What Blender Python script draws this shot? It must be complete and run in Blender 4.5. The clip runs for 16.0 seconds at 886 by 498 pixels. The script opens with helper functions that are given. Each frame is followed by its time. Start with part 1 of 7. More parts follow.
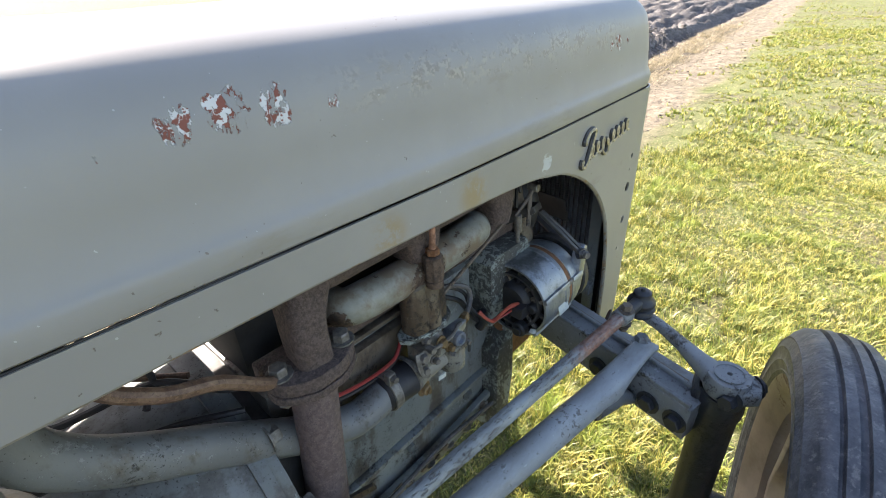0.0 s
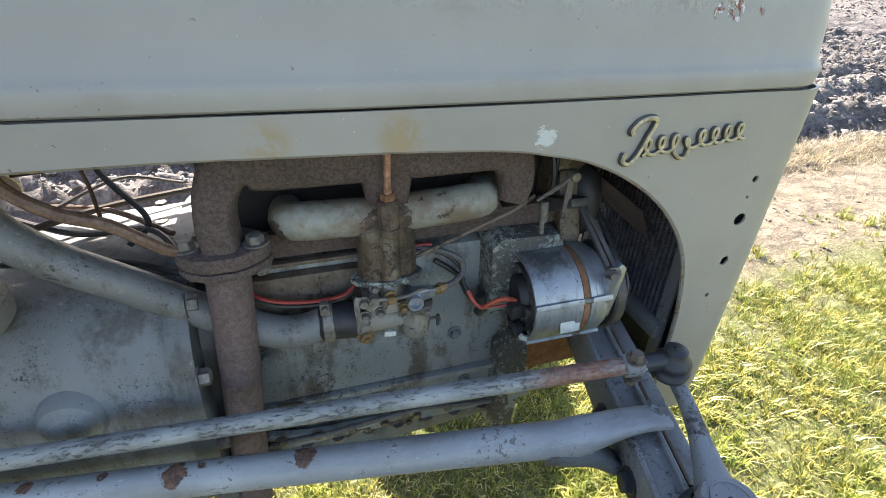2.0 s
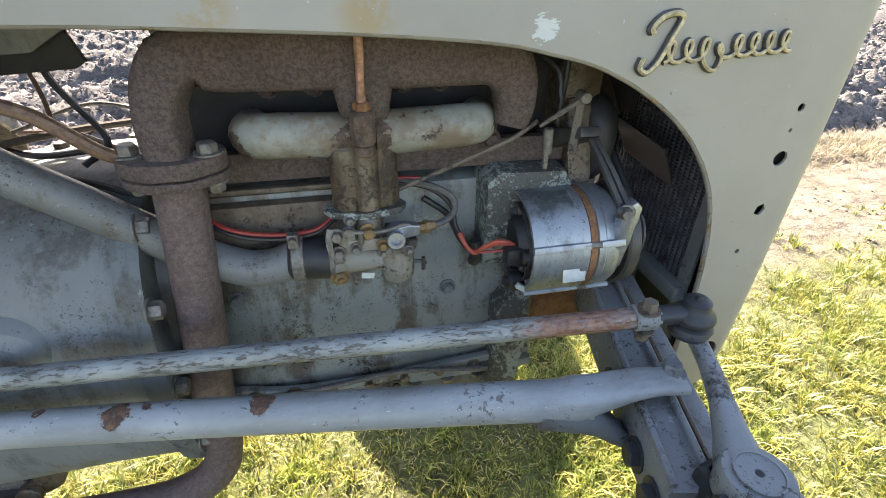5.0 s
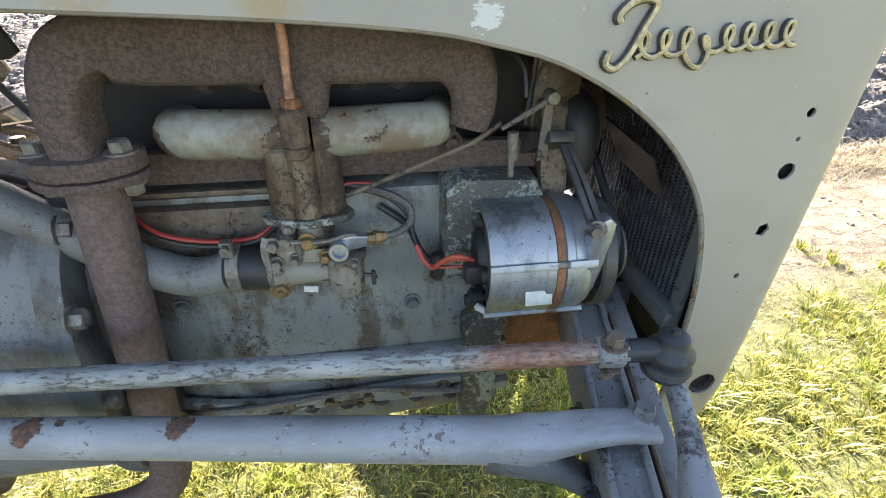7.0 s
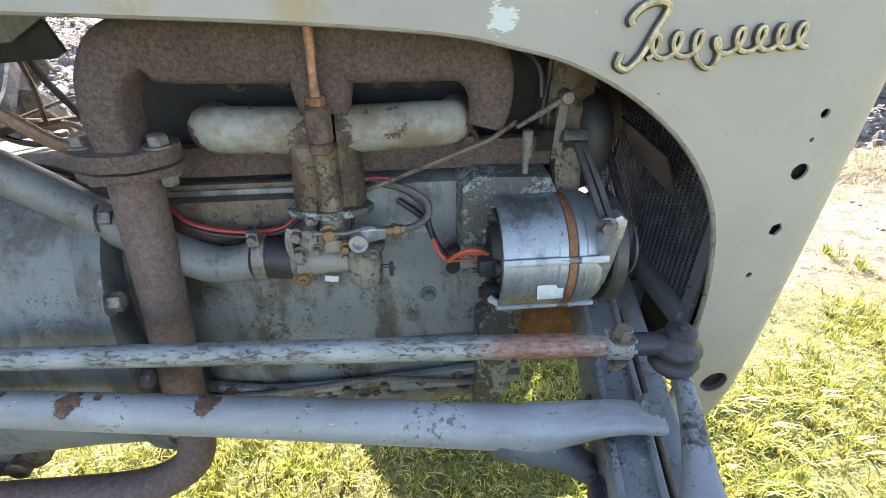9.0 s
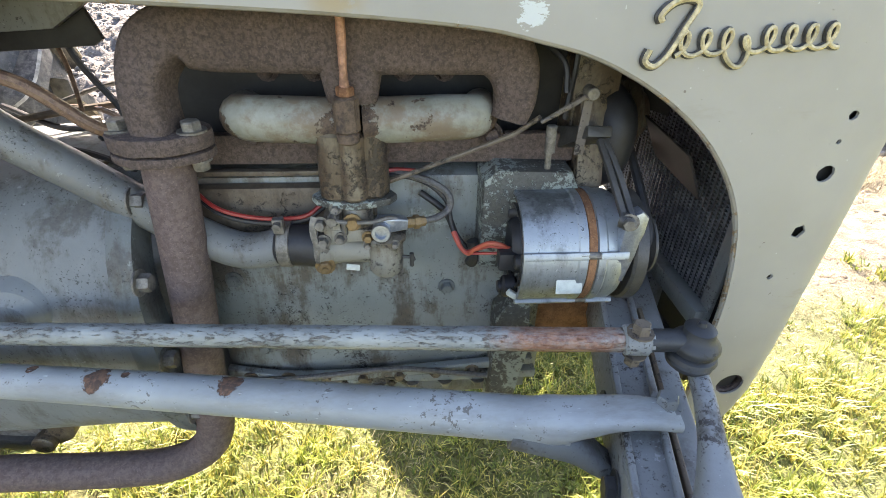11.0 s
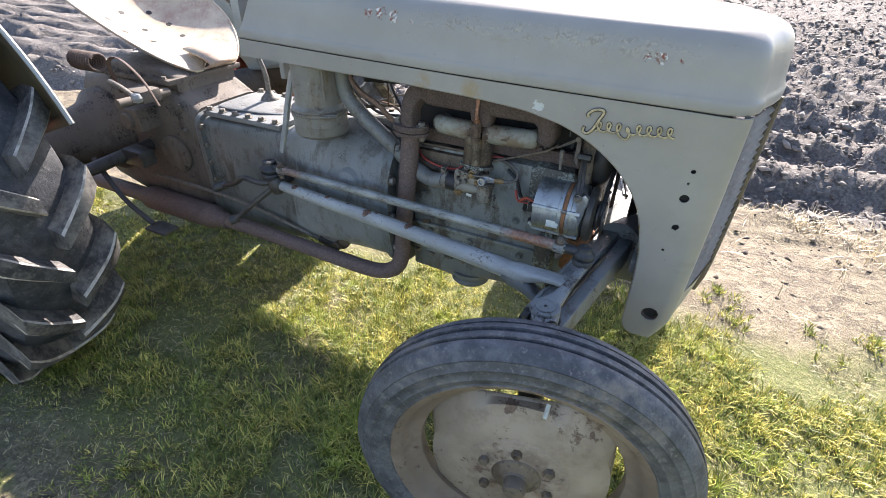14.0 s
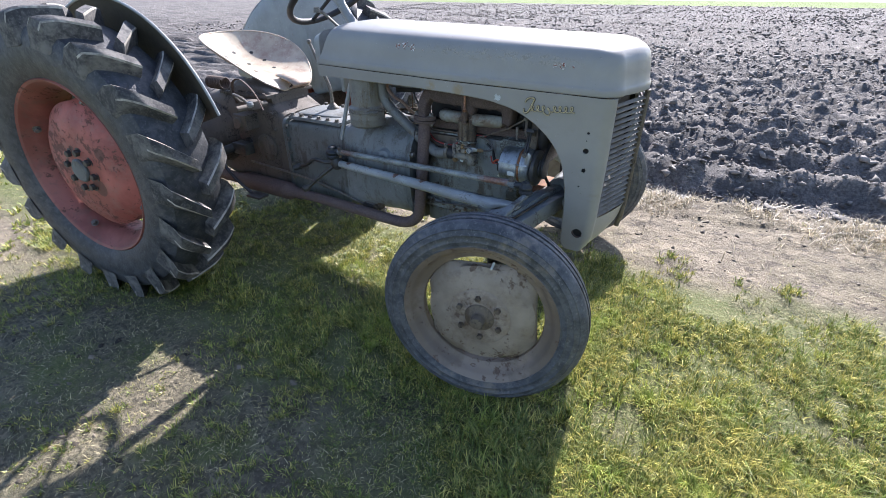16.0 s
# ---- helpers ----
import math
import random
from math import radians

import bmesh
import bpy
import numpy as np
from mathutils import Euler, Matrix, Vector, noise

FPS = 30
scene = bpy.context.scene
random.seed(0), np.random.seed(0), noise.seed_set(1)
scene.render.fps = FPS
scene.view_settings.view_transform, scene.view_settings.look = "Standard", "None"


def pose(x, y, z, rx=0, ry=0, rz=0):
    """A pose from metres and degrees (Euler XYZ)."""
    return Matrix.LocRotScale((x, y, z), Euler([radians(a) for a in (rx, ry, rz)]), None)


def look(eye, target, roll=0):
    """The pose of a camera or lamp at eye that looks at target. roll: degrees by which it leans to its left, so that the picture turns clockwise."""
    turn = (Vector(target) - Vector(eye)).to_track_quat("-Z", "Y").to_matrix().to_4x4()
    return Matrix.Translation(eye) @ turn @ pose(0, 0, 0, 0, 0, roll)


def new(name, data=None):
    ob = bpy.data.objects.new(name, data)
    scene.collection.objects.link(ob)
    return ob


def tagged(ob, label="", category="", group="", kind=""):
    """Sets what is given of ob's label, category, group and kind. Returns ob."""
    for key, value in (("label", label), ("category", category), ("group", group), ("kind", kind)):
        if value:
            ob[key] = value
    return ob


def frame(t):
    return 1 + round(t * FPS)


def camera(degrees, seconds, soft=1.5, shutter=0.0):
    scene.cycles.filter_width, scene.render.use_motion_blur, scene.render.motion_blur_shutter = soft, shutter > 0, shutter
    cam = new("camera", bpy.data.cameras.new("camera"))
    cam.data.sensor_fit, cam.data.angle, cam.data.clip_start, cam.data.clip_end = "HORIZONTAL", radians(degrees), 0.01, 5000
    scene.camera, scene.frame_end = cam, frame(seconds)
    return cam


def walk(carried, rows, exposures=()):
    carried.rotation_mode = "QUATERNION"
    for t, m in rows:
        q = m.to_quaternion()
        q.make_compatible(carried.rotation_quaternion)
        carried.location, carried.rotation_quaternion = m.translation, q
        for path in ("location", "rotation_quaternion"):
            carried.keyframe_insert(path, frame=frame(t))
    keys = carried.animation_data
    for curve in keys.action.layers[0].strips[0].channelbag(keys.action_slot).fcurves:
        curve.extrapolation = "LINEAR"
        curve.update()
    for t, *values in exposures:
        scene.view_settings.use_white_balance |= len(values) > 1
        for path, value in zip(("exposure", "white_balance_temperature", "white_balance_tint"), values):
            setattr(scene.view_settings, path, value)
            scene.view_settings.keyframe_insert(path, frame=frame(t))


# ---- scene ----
cam = camera(85.0, 16.0, 0.55)
PATH = [
    (0, (-0.662, -0.538, 1.172), (0.592, 0.653, 0.168), -3.3),
    (0.5, (-0.646, -0.591, 1.177), (0.534, 0.661, 0.159), -0.75),
    (1, (-0.560, -0.608, 1.163), (0.445, 0.785, 0.140), 0.55),
    (1.5, (-0.48, -0.592, 1.144), (0.29, 0.946, 0.123), 1.2),
    (2, (-0.386, -0.676, 1.114), (0.098, 0.958, 0.067), 0.9),
    (2.5, (-0.371, -0.751, 1.087), (0.042, 0.911, 0.054), 0.5),
    (3, (-0.371, -0.754, 1.071), (0.029, 0.909, 0.034), 0.6),
    (3.2, (-0.365, -0.752, 1.063), (0.011, 0.916, 0.026), 0.1),
    (5.3, (-0.318, -0.647, 1.005), (0.066, 1.004, -0.057), 1.1),
    (5.5, (-0.298, -0.638, 1.001), (0.078, 1.016, -0.058), 1.3),
    (6, (-0.256, -0.617, 0.992), (0.076, 1.048, -0.064), 1.5),
    (6.5, (-0.239, -0.616, 0.993), (0.05, 1.055, -0.067), 0.9),
    (7, (-0.238, -0.623, 0.995), (0.021, 1.052, -0.066), 0.6),
    (7.5, (-0.241, -0.628, 0.997), (-0.006, 1.051, -0.064), 0.4),
    (8, (-0.245, -0.63, 0.999), (-0.025, 1.05, -0.063), 0.2),
    (8.5, (-0.242, -0.638, 1.001), (-0.038, 1.041, -0.066), 0.2),
    (9, (-0.236, -0.643, 1.0), (-0.058, 1.041, -0.065), 0.2),
    (11.5, (-0.247, -0.66, 0.997), (-0.161, 1.025, -0.076), 1.8),
    (12, (-0.237, -0.688, 1.014), (-0.289, 0.993, -0.07), 2.4),
    (12.5, (-0.208, -0.765, 1.052), (-0.46, 0.891, -0.04), 2.3),
    (13, (-0.163, -0.905, 1.123), (-0.612, 0.702, 0.021), 2.3),
    (13.5, (-0.03, -1.074, 1.202), (-0.645, 0.473, 0.094), 2.1),
    (14, (0.113, -1.233, 1.262), (-0.605, 0.268, 0.153), 0.9),
    (14.5, (0.239, -1.456, 1.295), (-0.547, 0.039, 0.223), 0.3),
    (15, (0.375, -1.632, 1.335), (-0.464, -0.145, 0.293), -0.4),
    (15.5, (0.511, -1.751, 1.313), (-0.362, -0.257, 0.311), -0.8),
    (16, (0.568, -1.81, 1.322), (-0.331, -0.318, 0.339), -1.1),
]
walk(cam, [(t, look(eye, target, roll)) for t, eye, target, roll in PATH], [(0, 2.2, 7000, 17), (0.5, 1.87, 6700, 16), (1, 1.9, 6700, 16), (1.5, 2.1, 6800, 17), (2.5, 2.52, 7200, 16), (5.5, 2.65, 7400, 18), (9, 2.92, 7300, 17), (11.5, 3.0, 7600, 19), (12.5, 2.74, 7500, 20), (13.5, 2.31, 7100, 20), (14.5, 1.90, 6400, 17), (16, 1.54, 6000, 18)])

from mathutils import geometry

# ---- world, sun, exposure ----
SUN_DIR = Vector((-0.07, 1.0, 0.76)).normalized()
world = bpy.data.worlds.new("sky")
scene.world = world
world.use_nodes = True
wn = world.node_tree
sky = wn.nodes.new("ShaderNodeTexSky")
sky.sky_type, sky.sun_disc = "NISHITA", False
sky.sun_elevation = math.asin(SUN_DIR.z)
sky.sun_rotation = math.atan2(SUN_DIR.x, SUN_DIR.y)
wn.links.new(sky.outputs["Color"], wn.nodes["Background"].inputs["Color"])
wn.nodes["Background"].inputs["Strength"].default_value = 0.095
sun = new("sun", bpy.data.lights.new("sun", "SUN"))
sun.data.energy, sun.data.angle, sun.data.color = 4.6, radians(0.55), (1.0, 0.95, 0.87)
sun.rotation_mode = "QUATERNION"
sun.rotation_quaternion = (-SUN_DIR).to_track_quat("-Z", "Y")


# ---- material helpers ----
class Nodes:
    """A small builder for one node material."""

    def __init__(self, name):
        self.mat = bpy.data.materials.new(name)
        self.mat.use_nodes = True
        self.nt = self.mat.node_tree
        self.bsdf = self.nt.nodes["Principled BSDF"]
        self.co = self.nt.nodes.new("ShaderNodeNewGeometry").outputs["Position"]

    def node(self, kind, **inputs):
        n = self.nt.nodes.new(kind)
        for key, value in inputs.items():
            self.put(n.inputs[key.replace("_", " ")], value)
        return n

    def put(self, socket, value):
        if isinstance(value, bpy.types.NodeSocket):
            self.nt.links.new(value, socket)
        elif isinstance(value, (tuple, list)) and socket.type == "RGBA" and len(value) == 3:
            socket.default_value = (*value, 1)
        else:
            socket.default_value = value

    def noise(self, scale, detail=4, rough=0.6, co=None, distortion=0.0):
        n = self.node("ShaderNodeTexNoise", Vector=co or self.co, Scale=scale, Detail=detail, Roughness=rough, Distortion=distortion)
        return n.outputs["Fac"]

    def step(self, value, lo, hi):
        n = self.node("ShaderNodeMapRange", Value=value)
        n.interpolation_type = "SMOOTHSTEP"
        for key, v in (("From Min", lo), ("From Max", hi)):
            n.inputs[key].default_value = v
        return n.outputs["Result"]

    def math(self, op, a, b=0.0, clamp=False):
        n = self.nt.nodes.new("ShaderNodeMath")
        n.operation, n.use_clamp = op, clamp
        self.put(n.inputs[0], a), self.put(n.inputs[1], b)
        return n.outputs[0]

    def mix(self, fac, a, b):
        n = self.nt.nodes.new("ShaderNodeMix")
        n.data_type = "RGBA"
        self.put(n.inputs[0], fac), self.put(n.inputs[6], a), self.put(n.inputs[7], b)
        return n.outputs[2]

    def lerp(self, fac, a, b):
        n = self.nt.nodes.new("ShaderNodeMix")
        self.put(n.inputs[0], fac), self.put(n.inputs[2], a), self.put(n.inputs[3], b)
        return n.outputs[0]

    def near(self, place, lo, hi):
        """1 within lo metres of a place, 0 beyond hi."""
        n = self.node("ShaderNodeVectorMath")
        n.operation = "DISTANCE"
        self.put(n.inputs[0], self.co), self.put(n.inputs[1], place)
        return self.math("SUBTRACT", 1.0, self.step(n.outputs["Value"], lo, hi))

    def stretch(self, x, y, z):
        n = self.node("ShaderNodeVectorMath")
        n.operation = "MULTIPLY"
        self.put(n.inputs[0], self.co), self.put(n.inputs[1], (x, y, z))
        return n.outputs["Vector"]

    def axis(self, which):
        return self.node("ShaderNodeSeparateXYZ", Vector=self.co).outputs[which]

    def finish(self, color, rough, metal=0.0, bump=None, depth=0.002):
        self.put(self.bsdf.inputs["Base Color"], color)
        self.put(self.bsdf.inputs["Roughness"], rough)
        self.put(self.bsdf.inputs["Metallic"], metal)
        if bump is not None:
            b = self.node("ShaderNodeBump", Height=bump)
            b.inputs["Strength"].default_value, b.inputs["Distance"].default_value = 1.0, depth
            self.put(self.bsdf.inputs["Normal"], b.outputs["Normal"])
        return self.mat


def worn_paint(name, base, chip=(0.16, 0.075, 0.045), amount=0.30, dirt=(0.10, 0.085, 0.065), dirty=0.5, rough=0.42, grain=90.0, spec=0.5, scale=38):
    """Old paint: faded in clouds, grimy in streaks, chipped down to rust, with bright bruises."""
    m = Nodes(name)
    cloud, fine = m.noise(6, 5), m.noise(grain, 4, 0.7)
    color = m.mix(m.step(cloud, 0.35, 0.7), tuple(c * 0.86 for c in base), tuple(min(1, c * 1.14) for c in base))
    grime = m.math("MULTIPLY", m.step(m.noise(14, 6, 0.7, m.stretch(1, 1, 0.45)), 0.62 - 0.28 * dirty, 0.80), 0.85 * min(1, 0.4 + dirty))
    color = m.mix(grime, color, dirt)
    bits = m.math("ADD", m.math("MULTIPLY", m.noise(scale, 6, 0.75), 0.7), m.math("MULTIPLY", m.noise(5, 3), 0.3))
    bare = m.step(bits, 0.66 - 0.16 * amount, 0.685 - 0.16 * amount)
    color = m.mix(bare, color, m.mix(m.step(fine, 0.4, 0.6), chip, tuple(c * 1.9 for c in chip)))
    pale = m.math("MULTIPLY", m.step(m.noise(70, 3, 0.6), 0.66, 0.70), 0.5)
    color = m.mix(pale, color, tuple(min(1, c * 1.5 + 0.05) for c in base))
    r = m.lerp(m.math("MAXIMUM", bare, grime), m.lerp(cloud, rough - 0.05, rough + 0.12), 0.78)
    height = m.math("SUBTRACT", m.math("MULTIPLY", fine, 0.25), bare)
    m.bsdf.inputs["Specular IOR Level"].default_value = spec
    return m.finish(color, r, 0.0, height, 0.0006)


def grimy(name, paint, film, dark, cover=0.5, flakes=0.5, rough=0.5, pale=1.55):
    """Painted casting under oil film, with drips, black specks and hard-edged paint flakes."""
    m = Nodes(name)
    cloud, blotch, clump = m.noise(5, 5), m.noise(10, 6, 0.72), m.noise(13, 4)
    drip, fine = m.noise(24, 6, 0.7, m.stretch(1, 1, 0.22)), m.noise(170, 4, 0.7)
    color = m.mix(m.step(cloud, 0.35, 0.7), tuple(c * 0.80 for c in paint), tuple(c * 1.16 for c in paint))
    film_at = m.step(m.math("ADD", m.math("MULTIPLY", drip, 0.5), m.math("MULTIPLY", blotch, 0.5)), 0.60 - 0.16 * cover, 0.70 - 0.16 * cover)
    color = m.mix(m.math("MULTIPLY", film_at, 0.78), color, m.mix(m.step(fine, 0.35, 0.65), tuple(c * 0.75 for c in film), tuple(c * 1.25 for c in film)))
    chip = m.step(m.math("ADD", m.math("MULTIPLY", m.noise(115, 6, 0.8), 0.6), m.math("MULTIPLY", clump, 0.4)), 0.59 - 0.08 * flakes, 0.605 - 0.08 * flakes)
    color = m.mix(m.math("MULTIPLY", chip, 0.9), color, m.mix(m.step(fine, 0.4, 0.6), dark, tuple(c * 1.8 for c in dark)))
    speck = m.step(m.math("ADD", m.math("MULTIPLY", m.noise(330, 2, 0.6), 0.7), m.math("MULTIPLY", clump, 0.3)), 0.60, 0.64)
    color = m.mix(m.math("MULTIPLY", speck, 0.7), color, dark)
    bright = m.step(m.math("ADD", m.math("MULTIPLY", m.noise(95, 5, 0.75), 0.65), m.math("MULTIPLY", m.noise(8, 3), 0.35)), 0.615, 0.63)
    color = m.mix(m.math("MULTIPLY", bright, 0.6), color, tuple(min(1, c * pale + 0.02) for c in paint))
    r = m.lerp(m.math("MULTIPLY", film_at, m.step(cloud, 0.4, 0.6)), m.lerp(fine, rough, rough + 0.2), max(0.36, rough - 0.06))
    h = m.math("ADD", m.math("MULTIPLY", fine, 0.45), m.math("SUBTRACT", m.math("MULTIPLY", bright, 0.4), chip))
    return m.finish(color, r, 0.0, h, 0.0007)


def cast_rust(name, a, b, scale=60.0, rough=0.85, depth=0.0015):
    m = Nodes(name)
    n1, n2, n3 = m.noise(scale, 5, 0.75), m.noise(9, 4), m.noise(420, 2)
    color = m.mix(m.step(n1, 0.38, 0.62), a, b)
    color = m.mix(m.math("MULTIPLY", m.step(n2, 0.5, 0.75), 0.5), color, tuple(c * 0.6 for c in a))
    color = m.mix(m.math("MULTIPLY", m.step(n3, 0.60, 0.68), 0.38), color, tuple(min(1, c * 1.7) for c in b))
    color = m.mix(m.math("MULTIPLY", m.step(m.noise(380, 2), 0.60, 0.68), 0.45), color, tuple(c * 0.4 for c in a))
    return m.finish(color, m.lerp(n2, rough - 0.12, min(1, rough + 0.1)), 0.0, m.math("ADD", n1, m.math("MULTIPLY", n3, 0.5)), depth)


def flaked_manifold():
    """Cream paint left in islands on brown scale, thinner near the ends and the middle."""
    m = Nodes("pale_manifold")
    fine, cloud = m.noise(260, 3, 0.7), m.noise(16, 5, 0.7)
    crust = m.mix(m.step(m.noise(90, 5, 0.75), 0.38, 0.62), (0.050, 0.034, 0.026), (0.13, 0.088, 0.060))
    worn = 0.0
    for place, size in (((-0.430, -0.150, 0.835), 0.017), ((-0.305, -0.19, 0.850), 0.034), ((-0.160, -0.140, 0.835), 0.022), ((-0.30, -0.205, 0.83), 0.03), ((-0.235, -0.20, 0.838), 0.026)):
        worn = m.math("MAXIMUM", worn, m.near(place, size * 0.4, size * 1.4))
    left = m.math("SUBTRACT", m.math("ADD", m.math("MULTIPLY", m.noise(60, 6, 0.78), 0.6), m.math("MULTIPLY", cloud, 0.4)), m.math("MULTIPLY", worn, 0.22))
    paint = m.step(left, 0.405, 0.42)
    cream = m.mix(m.step(cloud, 0.35, 0.65), (0.175, 0.172, 0.138), (0.28, 0.285, 0.245))
    cream = m.mix(m.math("MULTIPLY", m.step(m.noise(22, 6, 0.7), 0.42, 0.60), 0.8), cream, (0.155, 0.108, 0.068))
    color = m.mix(paint, crust, cream)
    return m.finish(color, m.lerp(paint, 0.8, 0.5), 0.0, m.math("ADD", m.math("MULTIPLY", fine, 0.4), paint), 0.0008)


def plain(name, color, rough=0.5, metal=0.0, spread=0.25, scale=40.0, depth=0.0004):
    m = Nodes(name)
    n, big = m.noise(scale, 5, 0.7), m.noise(scale / 7, 3)
    c = m.mix(m.step(n, 0.3, 0.7), tuple(v * (1 - spread) for v in color), tuple(min(1, v * (1 + spread)) for v in color))
    c = m.mix(m.math("MULTIPLY", m.step(big, 0.5, 0.75), 0.45), c, tuple(v * 0.5 for v in color))
    return m.finish(c, m.lerp(n, max(0.05, rough - 0.12), min(1, rough + 0.12)), metal, n, depth)


def hood_paint():
    """Satin grey bonnet paint with rub marks, a primer patch and chips down to white and red lead."""
    m = Nodes("bonnet_grey_paint")
    base = (0.282, 0.274, 0.252)
    cloud, fine, mid = m.noise(4, 5), m.noise(220, 3, 0.6), m.noise(30, 6, 0.72)
    color = m.mix(m.step(cloud, 0.35, 0.7), tuple(c * 0.92 for c in base), tuple(c * 1.08 for c in base))
    rub = m.step(m.noise(11, 6, 0.7, m.stretch(0.5, 1, 1.6)), 0.6, 0.74)
    color = m.mix(m.math("MULTIPLY", rub, 0.55), color, (0.25, 0.225, 0.175))
    # brown scuffs along the lower edge of the arch
    for place, size in (((-0.30, -0.242, 0.966), 0.022), ((-0.42, -0.2425, 0.968), 0.02)):
        k = m.math("MULTIPLY", m.near(place, size * 0.3, size * 1.5), m.step(mid, 0.42, 0.55))
        color = m.mix(m.math("MULTIPLY", k, 0.75), color, (0.30, 0.22, 0.11))
    # bare primer where paint flaked
    k = m.math("MULTIPLY", m.near((-0.148, -0.238, 0.953), 0.002, 0.021), m.step(m.noise(60, 6, 0.75, m.stretch(0.7, 1, 1.5)), 0.36, 0.62))
    color = m.mix(m.math("MULTIPLY", m.step(k, 0.22, 0.27), 0.8), color, (0.52, 0.57, 0.58))
    z_line = m.math("ABSOLUTE", m.math("ADD", m.axis("Z"), m.math("ADD", -1.083, m.math("MULTIPLY", m.axis("X"), 0.035))))
    band = m.math("MULTIPLY", m.math("SUBTRACT", 1.0, m.step(z_line, 0.004, 0.026)), m.math("SUBTRACT", 1.0, m.step(m.math("ABSOLUTE", m.math("ADD", m.axis("X"), 0.16)), 0.20, 0.34)))
    scuff = m.math("MULTIPLY", band, m.step(m.noise(70, 6, 0.75, m.stretch(0.6, 1, 1)), 0.47, 0.58))
    color = m.mix(m.math("MULTIPLY", scuff, 0.42), color, m.mix(m.step(m.noise(190, 2), 0.45, 0.55), (0.40, 0.36, 0.27), (0.17, 0.13, 0.09)))
    chipped = 0.0
    spots = ((-0.500, -0.224, 1.103, 0.020), (-0.468, -0.225, 1.099, 0.020), (-0.532, -0.223, 1.101, 0.017), (-0.425, -0.227, 1.092, 0.010), (0.066, -0.218, 1.066, 0.017), (0.042, -0.220, 1.066, 0.010), (0.100, -0.215, 1.064, 0.010), (-0.575, -0.223, 1.092, 0.007))
    for x, y, z, size in spots:
        x, y, size = (x - 0.027, y - 0.0095, size * 0.95) if x < -0.3 else (x, y, size)
        k = m.math("MULTIPLY", m.near((x, y, z), size * 0.2, size * 1.3), m.step(m.noise(110, 5, 0.75, m.stretch(1, 1, 0.6)), 0.40, 0.66))
        chipped = m.math("MAXIMUM", chipped, m.step(k, 0.30, 0.42))
    color = m.mix(chipped, color, m.mix(m.step(m.noise(150, 3), 0.46, 0.52), (0.60, 0.60, 0.58), (0.22, 0.07, 0.045)))
    specks = m.step(m.math("ADD", m.math("MULTIPLY", m.noise(150, 2), 0.75), m.math("MULTIPLY", m.noise(5, 2), 0.25)), 0.69, 0.71)
    color = m.mix(m.math("MULTIPLY", specks, 0.7), color, (0.13, 0.10, 0.08))
    light = m.step(m.noise(240, 1), 0.785, 0.795)
    color = m.mix(m.math("MULTIPLY", light, 0.6), color, (0.5, 0.5, 0.48))
    r = m.lerp(m.math("MAXIMUM", m.math("MULTIPLY", rub, 0.6), chipped), m.lerp(cloud, 0.33, 0.46), 0.7)
    h = m.math("SUBTRACT", m.math("ADD", m.math("MULTIPLY", fine, 0.10), m.math("MULTIPLY", m.noise(3, 2), 3.0)), m.math("ADD", chipped, m.math("MULTIPLY", specks, 0.5)))
    return m.finish(color, r, 0.0, h, 0.0006)


M_HOOD = hood_paint()
M_PAINT = worn_paint("worn_grey_paint", (0.27, 0.285, 0.28), amount=0.22, dirty=0.25)


def patched_paint(name, base, patches, flake):
    """Old blue-grey paint on a tube with rust patches of known place and rusty seams below."""
    m = Nodes(name)
    fine, cloud, edge = m.noise(200, 4, 0.7), m.noise(7, 5), m.noise(70, 6, 0.78)
    color = m.mix(m.step(cloud, 0.35, 0.7), tuple(c * 0.84 for c in base), tuple(c * 1.14 for c in base))
    film = m.step(m.noise(18, 6, 0.7, m.stretch(0.35, 1, 1)), 0.46, 0.70)
    color = m.mix(m.math("MULTIPLY", film, 0.5), color, (0.15, 0.135, 0.11))
    pits = m.step(m.math("ADD", m.math("MULTIPLY", m.noise(130, 4, 0.7), 0.7), m.math("MULTIPLY", m.noise(14, 3), 0.3)), 0.585, 0.60)
    color = m.mix(m.math("MULTIPLY", pits, 0.75), color, (0.085, 0.070, 0.056))
    bare = m.step(m.math("ADD", m.math("MULTIPLY", edge, 0.65), m.math("MULTIPLY", m.noise(9, 3), 0.35)), 0.655 - 0.12 * flake, 0.67 - 0.12 * flake)
    for place, size in patches:
        k = m.math("SUBTRACT", m.near(place, 0.0, size * 1.7), m.math("MULTIPLY", m.math("SUBTRACT", edge, 0.5), 1.6))
        bare = m.math("MAXIMUM", bare, m.math("MULTIPLY", m.step(k, 0.50, 0.56), m.near(place, size * 1.5, size * 1.8)))
    rust = m.mix(m.step(m.noise(120, 4, 0.7), 0.38, 0.62), (0.075, 0.046, 0.034), (0.20, 0.105, 0.062))
    color = m.mix(bare, color, rust)
    scrape = m.step(m.noise(260, 2, 0.6, m.stretch(0.3, 1, 1)), 0.70, 0.73)
    color = m.mix(m.math("MULTIPLY", scrape, 0.5), color, tuple(min(1, c * 1.7) for c in base))
    return m.finish(color, m.lerp(bare, m.lerp(cloud, 0.34, 0.50), 0.8), 0.0, m.math("SUBTRACT", m.math("MULTIPLY", fine, 0.3), bare), 0.0006)


